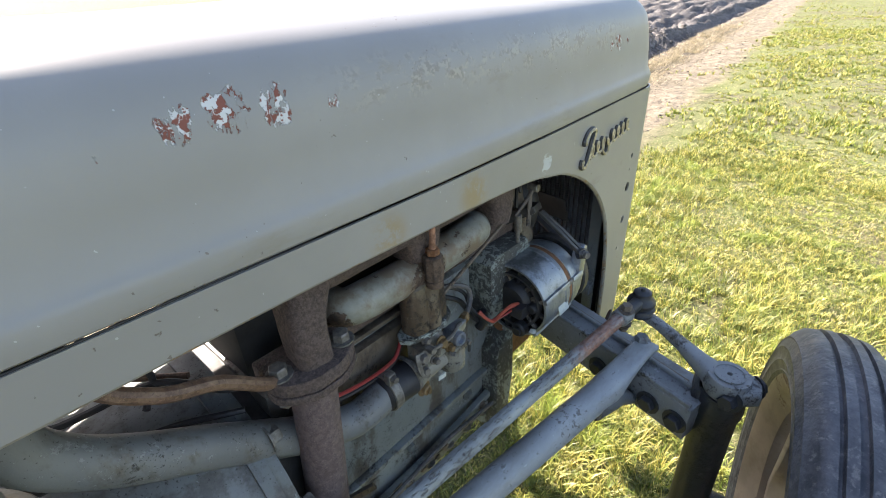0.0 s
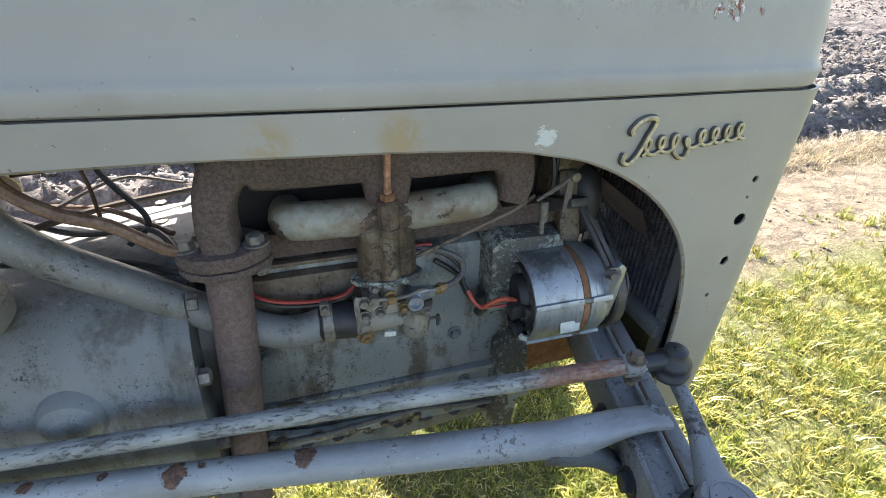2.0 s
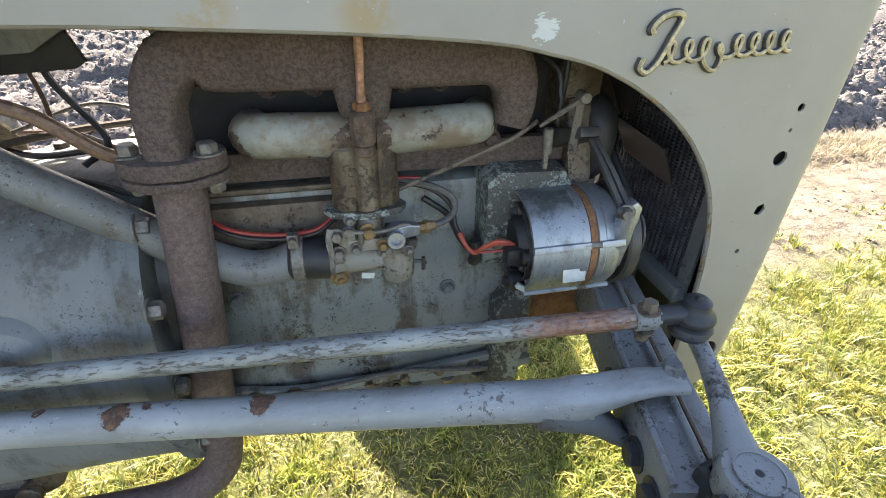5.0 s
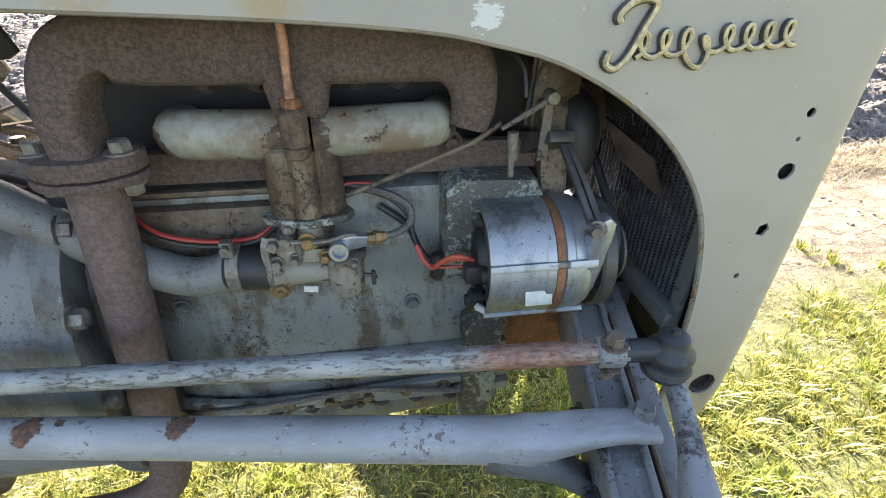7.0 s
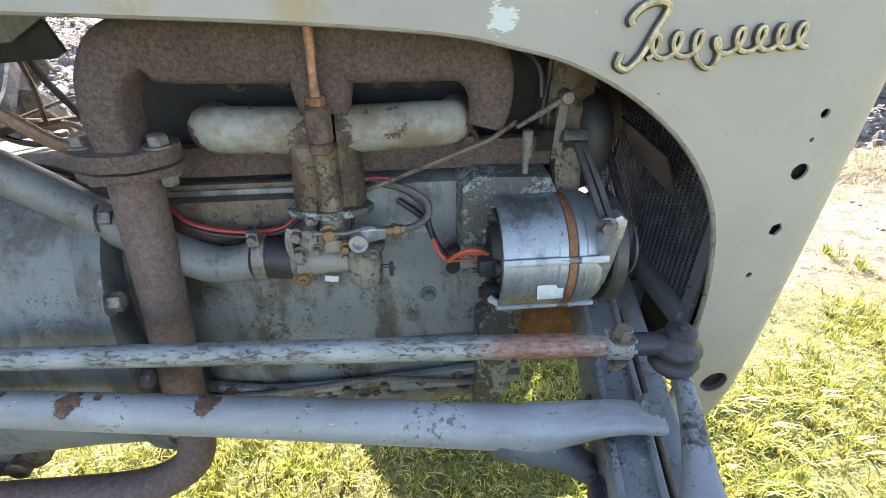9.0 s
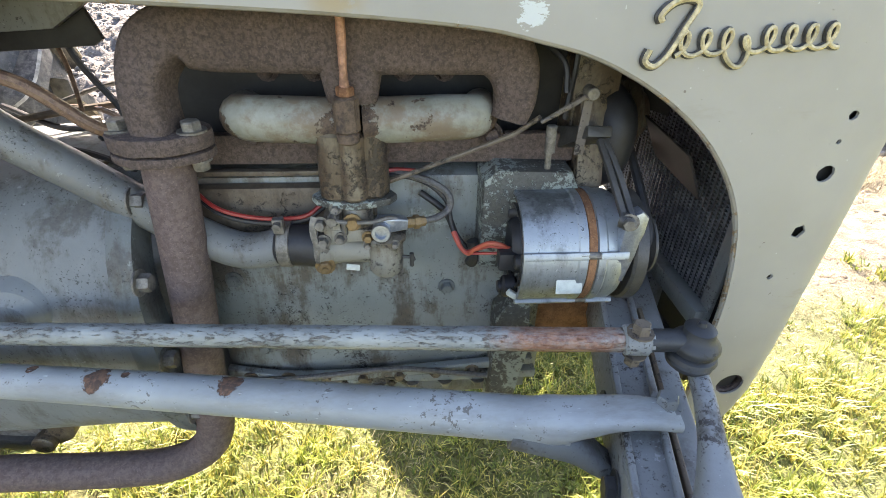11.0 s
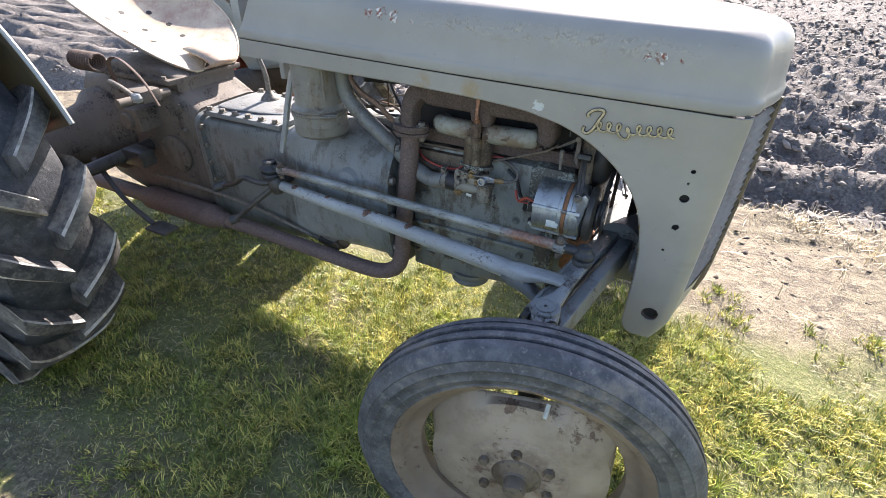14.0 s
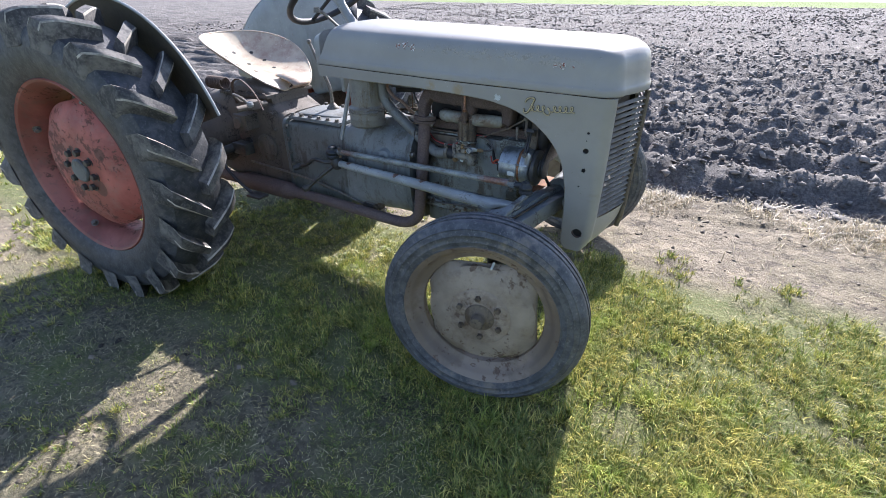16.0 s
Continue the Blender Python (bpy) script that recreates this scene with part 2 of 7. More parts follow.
def rod_paint():
    """Flaking pale blue paint over brown steel, streaked along the rod, with a rusted stretch near its front."""
    m = Nodes("rod_flaking_paint")
    x, y, z = m.axis("X"), m.axis("Y"), m.axis("Z")
    line = m.node("ShaderNodeCombineXYZ", X=m.math("MULTIPLY", x, 0.32), Y=m.math("ADD", y, m.math("MULTIPLY", x, 0.129)), Z=m.math("SUBTRACT", z, m.math("MULTIPLY", x, 0.060))).outputs[0]
    fine, flake, cloud = m.noise(240, 4, 0.7), m.noise(270, 5, 0.8, line), m.noise(9, 5, 0.7)
    steel = m.mix(m.step(m.noise(150, 4, 0.7), 0.4, 0.6), (0.095, 0.088, 0.080), (0.190, 0.175, 0.15))
    paint = m.mix(m.step(cloud, 0.35, 0.65), (0.205, 0.218, 0.206), (0.31, 0.33, 0.312))
    kept = m.step(m.math("ADD", m.math("MULTIPLY", flake, 0.7), m.math("MULTIPLY", cloud, 0.3)), 0.41, 0.48)
    color = m.mix(kept, steel, paint)
    off = m.math("ADD", m.math("ABSOLUTE", m.math("ADD", x, 0.105)), m.math("MULTIPLY", m.math("SUBTRACT", m.noise(28, 6, 0.75), 0.5), 0.12))
    red = m.math("SUBTRACT", 1.0, m.step(off, 0.035, 0.075))
    rear = m.math("SUBTRACT", 1.0, m.step(m.math("ABSOLUTE", m.math("ADD", x, 0.885)), 0.02, 0.06))
    rust = m.mix(m.step(m.noise(95, 5, 0.75), 0.4, 0.6), (0.15, 0.064, 0.039), (0.27, 0.130, 0.078))
    color = m.mix(m.math("MULTIPLY", m.math("MAXIMUM", red, m.math("MULTIPLY", rear, 0.7)), m.lerp(m.step(flake, 0.45, 0.6), 1.0, 0.72)), color, rust)
    return m.finish(color, m.lerp(kept, 0.75, 0.42), 0.0, m.math("ADD", m.math("MULTIPLY", fine, 0.4), kept), 0.0007)


M_ARM = patched_paint("arm_grey_paint", (0.318, 0.340, 0.338), [((-0.581, -0.270, 0.602), 0.017), ((-0.437, -0.292, 0.608), 0.016), ((-0.552, -0.27, 0.605), 0.006), ((-0.88, -0.22, 0.585), 0.014), ((-0.66, -0.25, 0.60), 0.007), ((-0.74, -0.24, 0.595), 0.010), ((-0.15, -0.345, 0.592), 0.006), ((-0.20, -0.335, 0.60), 0.005), ((-0.48, -0.270, 0.575), 0.022), ((-0.36, -0.285, 0.577), 0.026), ((-0.27, -0.30, 0.58), 0.015), ((-0.006, -0.42, 0.663), 0.008), ((0.004, -0.40, 0.667), 0.006)], 0.15)
M_ROD = rod_paint()
M_CAST = grimy("casting_oily_grey", (0.145, 0.160, 0.157), (0.058, 0.052, 0.043), (0.024, 0.021, 0.019), 0.62, 0.05, 0.44)
M_CLEANER = grimy("air_cleaner_paint", (0.215, 0.208, 0.180), (0.120, 0.092, 0.062), (0.075, 0.048, 0.032), 0.6, 0.15, 0.5)
M_BELL = grimy("housing_matt_grey", (0.200, 0.216, 0.216), (0.080, 0.074, 0.064), (0.030, 0.027, 0.024), 0.75, -0.35, 0.55)
M_AIRPIPE = grimy("air_pipe_paint", (0.165, 0.172, 0.166), (0.088, 0.074, 0.055), (0.03, 0.026, 0.022), 0.6, -0.15, 0.42)
M_STEER = grimy("steering_paint", (0.195, 0.208, 0.208), (0.085, 0.075, 0.062), (0.030, 0.026, 0.023), 0.5, 0.3, 0.40)
M_BLOCK = grimy("engine_block_grey", (0.222, 0.246, 0.238), (0.080, 0.056, 0.037), (0.026, 0.021, 0.018), 0.80, 0.10, 0.44)
M_DUST = grimy("dusty_casting", (0.140, 0.112, 0.082), (0.066, 0.046, 0.031), (0.028, 0.022, 0.018), 0.8, 0.5, 0.55, 1.8)
M_HOUSING = grimy("housing_dust", (0.135, 0.116, 0.098), (0.066, 0.054, 0.044), (0.026, 0.022, 0.019), 0.6, 0.4, 0.7)
M_BRACKET = grimy("mottled_bracket", (0.25, 0.285, 0.26), (0.09, 0.075, 0.05), (0.032, 0.030, 0.027), 0.45, 1.35, 0.5)
M_AXLE = grimy("axle_dark_paint", (0.195, 0.210, 0.213), (0.085, 0.075, 0.066), (0.034, 0.030, 0.028), 0.5, 0.4, 0.42, 1.9)
M_GREASE = grimy("grease_black", (0.028, 0.031, 0.034), (0.020, 0.019, 0.018), (0.012, 0.011, 0.011), 0.6, 0.3, 0.40, 2.6)
M_RISER = grimy("riser_crust", (0.17, 0.140, 0.095), (0.062, 0.038, 0.023), (0.024, 0.018, 0.014), 1.1, 0.8, 0.5, 1.8)
M_CREAM = flaked_manifold()


def wheel_paint(name, base, rust, dust, centre, spots, amount):
    """Faded wheel enamel: rust bloom in freckles, dust, a greasy ring about the hub and round stains."""
    m = Nodes(name)
    fine, cloud, mid = m.noise(160, 4, 0.7), m.noise(5, 5), m.noise(34, 6, 0.75)
    color = m.mix(m.step(cloud, 0.38, 0.66), tuple(c * 0.82 for c in base), tuple(min(1, c * 1.22 + 0.02) for c in base))
    color = m.mix(m.math("MULTIPLY", m.step(m.noise(13, 6, 0.72), 0.48, 0.68), 0.65), color, dust)
    freckle = m.step(m.math("ADD", m.math("MULTIPLY", mid, 0.62), m.math("MULTIPLY", m.noise(6, 3), 0.38)), 0.60 - 0.1 * amount, 0.625 - 0.1 * amount)
    color = m.mix(m.math("MULTIPLY", freckle, 0.85), color, m.mix(m.step(fine, 0.4, 0.6), rust, tuple(c * 1.7 for c in rust)))
    ring = m.math("MULTIPLY", m.near(centre, 0.07, 0.13), m.step(mid, 0.36, 0.60))
    color = m.mix(m.math("MULTIPLY", ring, 0.6), color, tuple(c * 1.3 for c in rust))
    for place, size in spots:
        k = m.math("SUBTRACT", m.near(place, size * 0.6, size * 1.2), m.math("MULTIPLY", m.math("SUBTRACT", mid, 0.5), 1.2))
        color = m.mix(m.math("MULTIPLY", m.step(k, 0.45, 0.6), 0.75), color, rust)
    return m.finish(color, m.lerp(freckle, m.lerp(cloud, 0.48, 0.66), 0.85), 0.0, m.math("SUBTRACT", m.math("MULTIPLY", fine, 0.4), freckle), 0.0006)


M_DISC = wheel_paint("wheel_disc_grey", (0.245, 0.203, 0.156), (0.085, 0.056, 0.040), (0.155, 0.112, 0.075), (0.01, -0.664, 0.346), [], 0.45)
M_RIM = wheel_paint("wheel_rim_brown", (0.190, 0.148, 0.112), (0.085, 0.055, 0.040), (0.13, 0.095, 0.068), (0, 0, 0), [], 0.25)
M_RED = wheel_paint("wheel_red_paint", (0.36, 0.095, 0.068), (0.10, 0.048, 0.036), (0.33, 0.150, 0.115), (-1.84, -0.885, 0.612), [((-1.735, -0.885, 0.540), 0.045), ((-1.84, -0.885, 0.70), 0.02), ((-1.66, -0.87, 0.70), 0.03)], 0.55)
M_REDRIM = wheel_paint("rim_red_paint", (0.26, 0.080, 0.058), (0.085, 0.042, 0.032), (0.17, 0.088, 0.065), (0, 0, 0), [], 0.55)
M_SEAT = worn_paint("seat_worn_paint", (0.50, 0.43, 0.32), chip=(0.16, 0.085, 0.075), amount=0.22, dirt=(0.26, 0.13, 0.105), dirty=0.8, rough=0.36)
M_EXH = cast_rust("exhaust_rust", (0.062, 0.044, 0.038), (0.122, 0.088, 0.074), 230, 0.85, 0.0014)
M_PIPE = cast_rust("pipe_rust", (0.098, 0.068, 0.063), (0.150, 0.110, 0.100), 140, 0.75, 0.0008)
M_RUST = cast_rust("orange_rust", (0.15, 0.065, 0.03), (0.25, 0.12, 0.055), 40)
M_BROWN = cast_rust("brown_line", (0.10, 0.055, 0.035), (0.18, 0.11, 0.07), 70, 0.6, 0.0004)
# near-black: shade of holes, gaps and engine bay put into the colour
M_DARK = plain("near_black_shade", (0.022, 0.021, 0.020), 0.7, 0, 0.4, 30)
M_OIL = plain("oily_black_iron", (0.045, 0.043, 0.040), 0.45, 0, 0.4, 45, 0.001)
M_RUBBER = plain("black_rubber", (0.022, 0.022, 0.024), 0.55, 0, 0.25, 60)
M_ALU = plain("cast_aluminium", (0.34, 0.37, 0.41), 0.36, 0.75, 0.22, 150, 0.0003)
M_ALTER = grimy("smudged_aluminium", (0.34, 0.370, 0.385), (0.135, 0.145, 0.145), (0.060, 0.062, 0.062), 0.75, -0.2, 0.36, 1.35)
for node in M_ALTER.node_tree.nodes:
    if node.type == "BSDF_PRINCIPLED":
        node.inputs["Metallic"].default_value = 0.72
M_ALU_DARK = grimy("stained_aluminium", (0.225, 0.215, 0.18), (0.105, 0.078, 0.048), (0.030, 0.025, 0.021), 0.95, 0.8, 0.42)
M_STEEL = plain("bolt_steel", (0.17, 0.158, 0.138), 0.55, 0.4, 0.4, 120)
M_BRASS = plain("brass", (0.25, 0.17, 0.085), 0.52, 0.6, 0.25, 120)
M_COPPER = plain("copper_stud", (0.36, 0.19, 0.125), 0.6, 0.25, 0.45, 110)
M_ORANGE = plain("orange_wire", (0.40, 0.075, 0.045), 0.45, 0, 0.15)
M_REDWIRE = plain("red_wire", (0.30, 0.033, 0.028), 0.45, 0, 0.1)
M_CORE = plain("radiator_core", (0.33, 0.345, 0.36), 0.5, 0.4, 0.35, 40)
M_HOSE = plain("braided_hose", (0.11, 0.105, 0.10), 0.6, 0.2, 0.35, 200)
M_LABEL = plain("paper_label", (0.55, 0.58, 0.52), 0.6, 0, 0.2, 60)
M_GOLD = plain("faded_gold_paint", (0.44, 0.37, 0.22), 0.5, 0.1, 0.4, 160)
M_EMBLEM = plain("emblem_pewter", (0.085, 0.082, 0.075), 0.45, 0.3, 0.4, 120)


def tyre_rubber(name, dust, tone=1.0):
    m = Nodes(name)
    n, big = m.noise(25, 6, 0.7), m.noise(5, 4)
    c = m.mix(m.step(n, 0.35, 0.65), tuple(tone * v for v in (0.041, 0.045, 0.052)), tuple(tone * v for v in (0.102, 0.108, 0.119)))
    worn = m.step(m.noise(75, 5, 0.75), 0.54, 0.66)
    c = m.mix(m.math("MULTIPLY", worn, 0.55), c, tuple(tone * v for v in (0.21, 0.205, 0.20)))
    c = m.mix(m.math("MULTIPLY", m.step(m.math("ADD", m.math("MULTIPLY", n, 0.5), m.math("MULTIPLY", big, 0.5)), 0.52, 0.66), dust), c, (0.20, 0.165, 0.125))
    return m.finish(c, m.lerp(n, 0.42, 0.66), 0.0, m.math("ADD", m.noise(140, 4), m.noise(40, 4)), 0.0016)


M_TYRE = tyre_rubber("front_tyre_rubber", 0.62)
M_RTYRE = tyre_rubber("rear_tyre_rubber", 0.16, 0.62)
# pale lug edges: dust, plus sun on the edges put into the colour
M_LUG = plain("lug_dusty_lit_edge", (0.36, 0.335, 0.29), 0.85, 0, 0.45, 35, 0.001)


# ---- mesh helpers ----
def part(name, bm, material, parent, label="", sharp=35, data_only=False):
    """Links a bmesh as one mesh object under a thing or a part."""
    me = bpy.data.meshes.new(name)
    bmesh.ops.recalc_face_normals(bm, faces=bm.faces)
    bm.to_mesh(me)
    bm.free()
    me.materials.append(material)
    me.shade_smooth()
    me.set_sharp_from_angle(angle=radians(sharp))
    ob = new(name, me)
    ob.parent = parent
    if label:
        tagged(ob, label)
    return ob


def sheet(ob, thickness, offset=-1):
    """Gives a thin mesh its thickness, with crisp edges."""
    me, used = ob.data, {}
    for f in me.polygons:
        for k in f.edge_keys:
            used[k] = used.get(k, 0) + 1
    for e in me.edges:
        if used[e.key] == 1:
            e.use_edge_sharp = True
    mod = ob.modifiers.new("sheet", "SOLIDIFY")
    mod.thickness, mod.offset = thickness, offset


def box(bm, c, s, bevel=0.0, m=None, seg=2):
    t = Matrix.Translation(c) @ (m or Matrix.Identity(4)) @ Matrix.Diagonal((*s, 1))
    got = bmesh.ops.create_cube(bm, size=1, matrix=t)["verts"]
    if bevel:
        edges = list({e for v in got for e in v.link_edges})
        bmesh.ops.bevel(bm, geom=edges, offset=bevel, segments=seg, affect="EDGES", profile=0.6)


def frame_along(a, b):
    a, b = Vector(a), Vector(b)
    return Matrix.Translation(a) @ (b - a).to_track_quat("Z", "Y").to_matrix().to_4x4(), (b - a).length


def cyl(bm, a, b, r, r2=None, seg=20, bevel=0.0):
    """A closed cylinder or cone from a to b."""
    m, long = frame_along(a, b)
    r2 = r if r2 is None else r2
    if bevel:
        return lathe(bm, [(0, 0), (r - bevel, 0), (r, bevel), (r2, long - bevel), (r2 - bevel, long), (0, long)], m, seg)
    return lathe(bm, [(0, 0), (r, 0), (r2, long), (0, long)], m, seg)


def lathe(bm, profile, m, seg=32):
    """Turns (radius, height) points about m's z axis."""
    rings = []
    for r, h in profile:
        if r < 1e-6:
            rings.append([bm.verts.new(m @ Vector((0, 0, h)))])
        else:
            rings.append([bm.verts.new(m @ Vector((r * math.cos(2 * math.pi * k / seg), r * math.sin(2 * math.pi * k / seg), h))) for k in range(seg)])
    for a, b in zip(rings, rings[1:]):
        for k in range(seg):
            q = [a[k % len(a)], a[(k + 1) % len(a)], b[(k + 1) % len(b)], b[k % len(b)]]
            q = list(dict.fromkeys(q))
            if len(q) > 2:
                bm.faces.new(q)


def curve(pts, n=8):
    """A smooth line through points."""
    p = [Vector(v) for v in pts]
    p = [2 * p[0] - p[1], *p, 2 * p[-1] - p[-2]]
    out = []
    for k in range(1, len(p) - 2):
        for j in range(n):
            t = j / n
            a, b, c, d = p[k - 1 : k + 3]
            out.append(0.5 * (2 * b + (c - a) * t + (2 * a - 5 * b + 4 * c - d) * t * t + (3 * b - a - 3 * c + d) * t**3))
    return [*out, p[-2]]


def tube(bm, pts, r, seg=12, n=8, smooth=True, flat=1.0):
    """A round bar or pipe along points; r may be a list of radii along it."""
    line = curve(pts, n) if smooth else [Vector(v) for v in pts]
    radii = np.interp(np.linspace(0, 1, len(line)), np.linspace(0, 1, len(r)), r) if isinstance(r, (list, tuple)) else [r] * len(line)
    up, rings = None, []
    for k, v in enumerate(line):
        way = (line[min(k + 1, len(line) - 1)] - line[max(k - 1, 0)]).normalized()
        if up is None:
            up = way.orthogonal().normalized() if abs(way.z) > 0.95 else (Vector((0, 0, 1)) - way * way.z).normalized()
        up = (up - way * up.dot(way)).normalized()
        side = way.cross(up)
        rings.append([bm.verts.new(v + float(radii[k]) * (math.cos(2 * math.pi * j / seg) * side + flat * math.sin(2 * math.pi * j / seg) * up)) for j in range(seg)])
    for a, b in zip(rings, rings[1:]):
        for j in range(seg):
            bm.faces.new((a[j], a[(j + 1) % seg], b[(j + 1) % seg], b[j]))
    bm.faces.new(rings[0][::-1]), bm.faces.new(rings[-1])


def prism(bm, outline, y0, y1, bevel=0.0, m=None, seg=2):
    """An (x, z) outline made solid from y0 to y1."""
    m = m or Matrix.Identity(4)
    a = [bm.verts.new(m @ Vector((x, y0, z))) for x, z in outline]
    b = [bm.verts.new(m @ Vector((x, y1, z))) for x, z in outline]
    faces = [bm.faces.new(a), bm.faces.new(b[::-1])]
    for k in range(len(a)):
        faces.append(bm.faces.new((a[k - 1], b[k - 1], b[k], a[k])))
    if bevel:
        bmesh.ops.bevel(bm, geom=list({e for f in faces[:2] for e in f.edges}), offset=bevel, segments=seg, affect="EDGES", profile=0.55)


def bar(bm, a, b, wide, size_a, size_b, bevel=0.0):
    """A flat tapered bar from a to b; wide is the direction of its width, sizes are (width, thickness)."""
    a, b, wide = Vector(a), Vector(b), Vector(wide)
    way = (b - a).normalized()
    wide = (wide - way * wide.dot(way)).normalized()
    thin = way.cross(wide)
    ends = []
    for c, (w, t) in ((a, size_a), (b, size_b)):
        ends.append([bm.verts.new(c + wide * w / 2 * i + thin * t / 2 * j) for i, j in ((-1, -1), (1, -1), (1, 1), (-1, 1))])
    p, q = ends
    faces = [bm.faces.new(p[::-1]), bm.faces.new(q)] + [bm.faces.new((p[k], p[(k + 1) % 4], q[(k + 1) % 4], q[k])) for k in range(4)]
    if bevel:
        bmesh.ops.bevel(bm, geom=list({e for f in faces for e in f.edges}), offset=bevel, segments=2, affect="EDGES", profile=0.6)


def strap(bm, pts, sizes, wide, n=6, corner=0.3):
    """A forged bar along a smooth line: sizes are (width, thickness) along it, corner rounds the section."""
    line, wide = curve(pts, n), Vector(wide)
    at = np.linspace(0, 1, len(sizes))
    rings = []
    for k, v in enumerate(line):
        t = k / (len(line) - 1)
        w, h = (float(np.interp(t, at, [q[i] for q in sizes])) / 2 for i in (0, 1))
        way = (line[min(k + 1, len(line) - 1)] - line[max(k - 1, 0)]).normalized()
        a = (wide - way * wide.dot(way)).normalized()
        c = way.cross(a)
        r = corner * min(w, h)
        ring = []
        for i, j in ((1, 1), (-1, 1), (-1, -1), (1, -1)):
            for m in range(4):
                ang = math.atan2(j, i) - math.pi / 4 + m * math.pi / 6
                ring.append(bm.verts.new(v + a * (i * (w - r) + r * math.cos(ang)) + c * (j * (h - r) + r * math.sin(ang))))
        rings.append(ring)
    for p, q in zip(rings, rings[1:]):
        for k in range(16):
            bm.faces.new((p[k], p[(k + 1) % 16], q[(k + 1) % 16], q[k]))
    bm.faces.new(rings[0][::-1]), bm.faces.new(rings[-1])


def loft(bm, sections, seg=36):
    """Rounded boxes strung along x: (x, half width, bottom, top, squareness)."""
    rings = []
    for x, hw, z0, z1, n in sections:
        ring = []
        for k in range(seg):
            a = 2 * math.pi * k / seg
            c, s = math.cos(a), math.sin(a)
            y = hw * math.copysign(abs(c) ** (2 / n), c)
            z = (z0 + z1) / 2 + (z1 - z0) / 2 * math.copysign(abs(s) ** (2 / n), s)
            ring.append(bm.verts.new((x, y, z)))
        rings.append(ring)
    for a, b in zip(rings, rings[1:]):
        for k in range(seg):
            bm.faces.new((a[k], a[(k + 1) % seg], b[(k + 1) % seg], b[k]))
    bm.faces.new(rings[0]), bm.faces.new(rings[-1][::-1])


def hexbolt(bm, place, way, r=0.009, h=0.008, washer=True):
    m, _ = frame_along(place, Vector(place) + Vector(way))
    if washer:
        lathe(bm, [(0, 0), (r * 1.45, 0), (r * 1.45, 0.002), (0, 0.002)], m, 12)
    lathe(bm, [(0, 0.002), (r, 0.002), (r, h * 0.85), (r * 0.85, h), (0, h)], m, 6)


def bolt(place, way, parent, r=0.009, h=0.008, material=None, name="bolt"):
    b = bmesh.new()
    hexbolt(b, place, way, r, h)
    return part(name, b, material or M_STEEL, parent)


# ---- the tractor ----
tractor = new("tractor")
tagged(tractor, "old grey farm tractor with open engine bay parked on grass", "tractor")


def seam(x):
    """Height of the joint between bonnet and side panels."""
    return 1.011 - 0.027 * (x + 0.97)


def half_width(x):
    """The bonnet narrows towards the nose."""
    return float(np.interp(x, [-0.97, -0.65, -0.35, -0.17, -0.05, 0.05, 0.12, 0.19], [0.236, 0.242, 0.2435, 0.239, 0.2335, 0.2285, 0.2245, 0.2205]))


def build_hood():
    levels = [(0.0006, 0.002), (0.003, -0.001), (0.020, -0.003), (0.026, 0.000), (0.032, 0.003), (0.065, 0.006), (0.095, 0.010), (0.112, 0.014), (0.124, 0.021), (0.134, 0.031), (0.141, 0.045), (0.146, 0.065), (0.150, 0.10), (0.153, 0.15), (0.154, 0.205)]
    b, rows = bmesh.new(), []
    for rel, inset in levels:
        w, front, rad = 0.2225 - inset, 0.260 - inset, max(0.012, 0.078 - inset * 0.4)
        rad = min(rad, w)
        rear = -0.972 + 0.55 * rel
        line = [(x, -(half_width(x) + 0.001 - inset)) for x in (rear + (front - rad - rear) * k / 24 for k in range(25))]
        line += [(front - rad + rad * math.sin(a), -w + rad - rad * math.cos(a)) for a in np.linspace(0.2, math.pi / 2, 7)]
        line += [(front + 0.044 * (1 - abs(y / (w - rad)) ** 1.6), y) for y in np.linspace(-w + rad, w - rad, 7)[1:-1]]
        right = line
        full = right + [(x, -y) for x, y in reversed(right[: 25 + 7])]
        rows.append([b.verts.new((x, y, seam(x) + rel)) for x, y in full])
    for a, c in zip(rows, rows[1:]):
        for k in range(len(a) - 1):
            b.faces.new((a[k], a[k + 1], c[k + 1], c[k]))
    last = rows[-1]
    half = len(last) // 2
    for k in range(half - 1):
        b.faces.new((last[k], last[k + 1], last[-2 - k], last[-1 - k]))
    bmesh.ops.remove_doubles(b, verts=b.verts, dist=0.0004)
    hood = part("bonnet", b, M_HOOD, tractor, "satin grey bonnet with chipped paint", 40)
    sheet(hood, 0.002)
    return hood


def front_shift(z):
    """How far the nose steps back below the bonnet."""
    return float(np.interp(z, [0.40, 0.424, 0.45, 0.48, 0.56, 0.75, 0.98], [-0.060, -0.048, -0.028, -0.018, -0.011, -0.004, 0.0]))


NOSE_Z = [0.424, 0.432, 0.444, 0.460, 0.480, 0.510, 0.560, 0.620, 0.700, 0.790, 0.880, 0.9772]


HOLES = [(0.1765, 0.8645, 0.0048, 14), (0.1735, 0.8385, 0.0026, 10), (0.1755, 0.8045, 0.0092, 18), (0.1760, 0.7365, 0.0085, 5), (0.1660, 0.6765, 0.0036, 12), (0.1810, 0.4955, 0.0185, 22)]
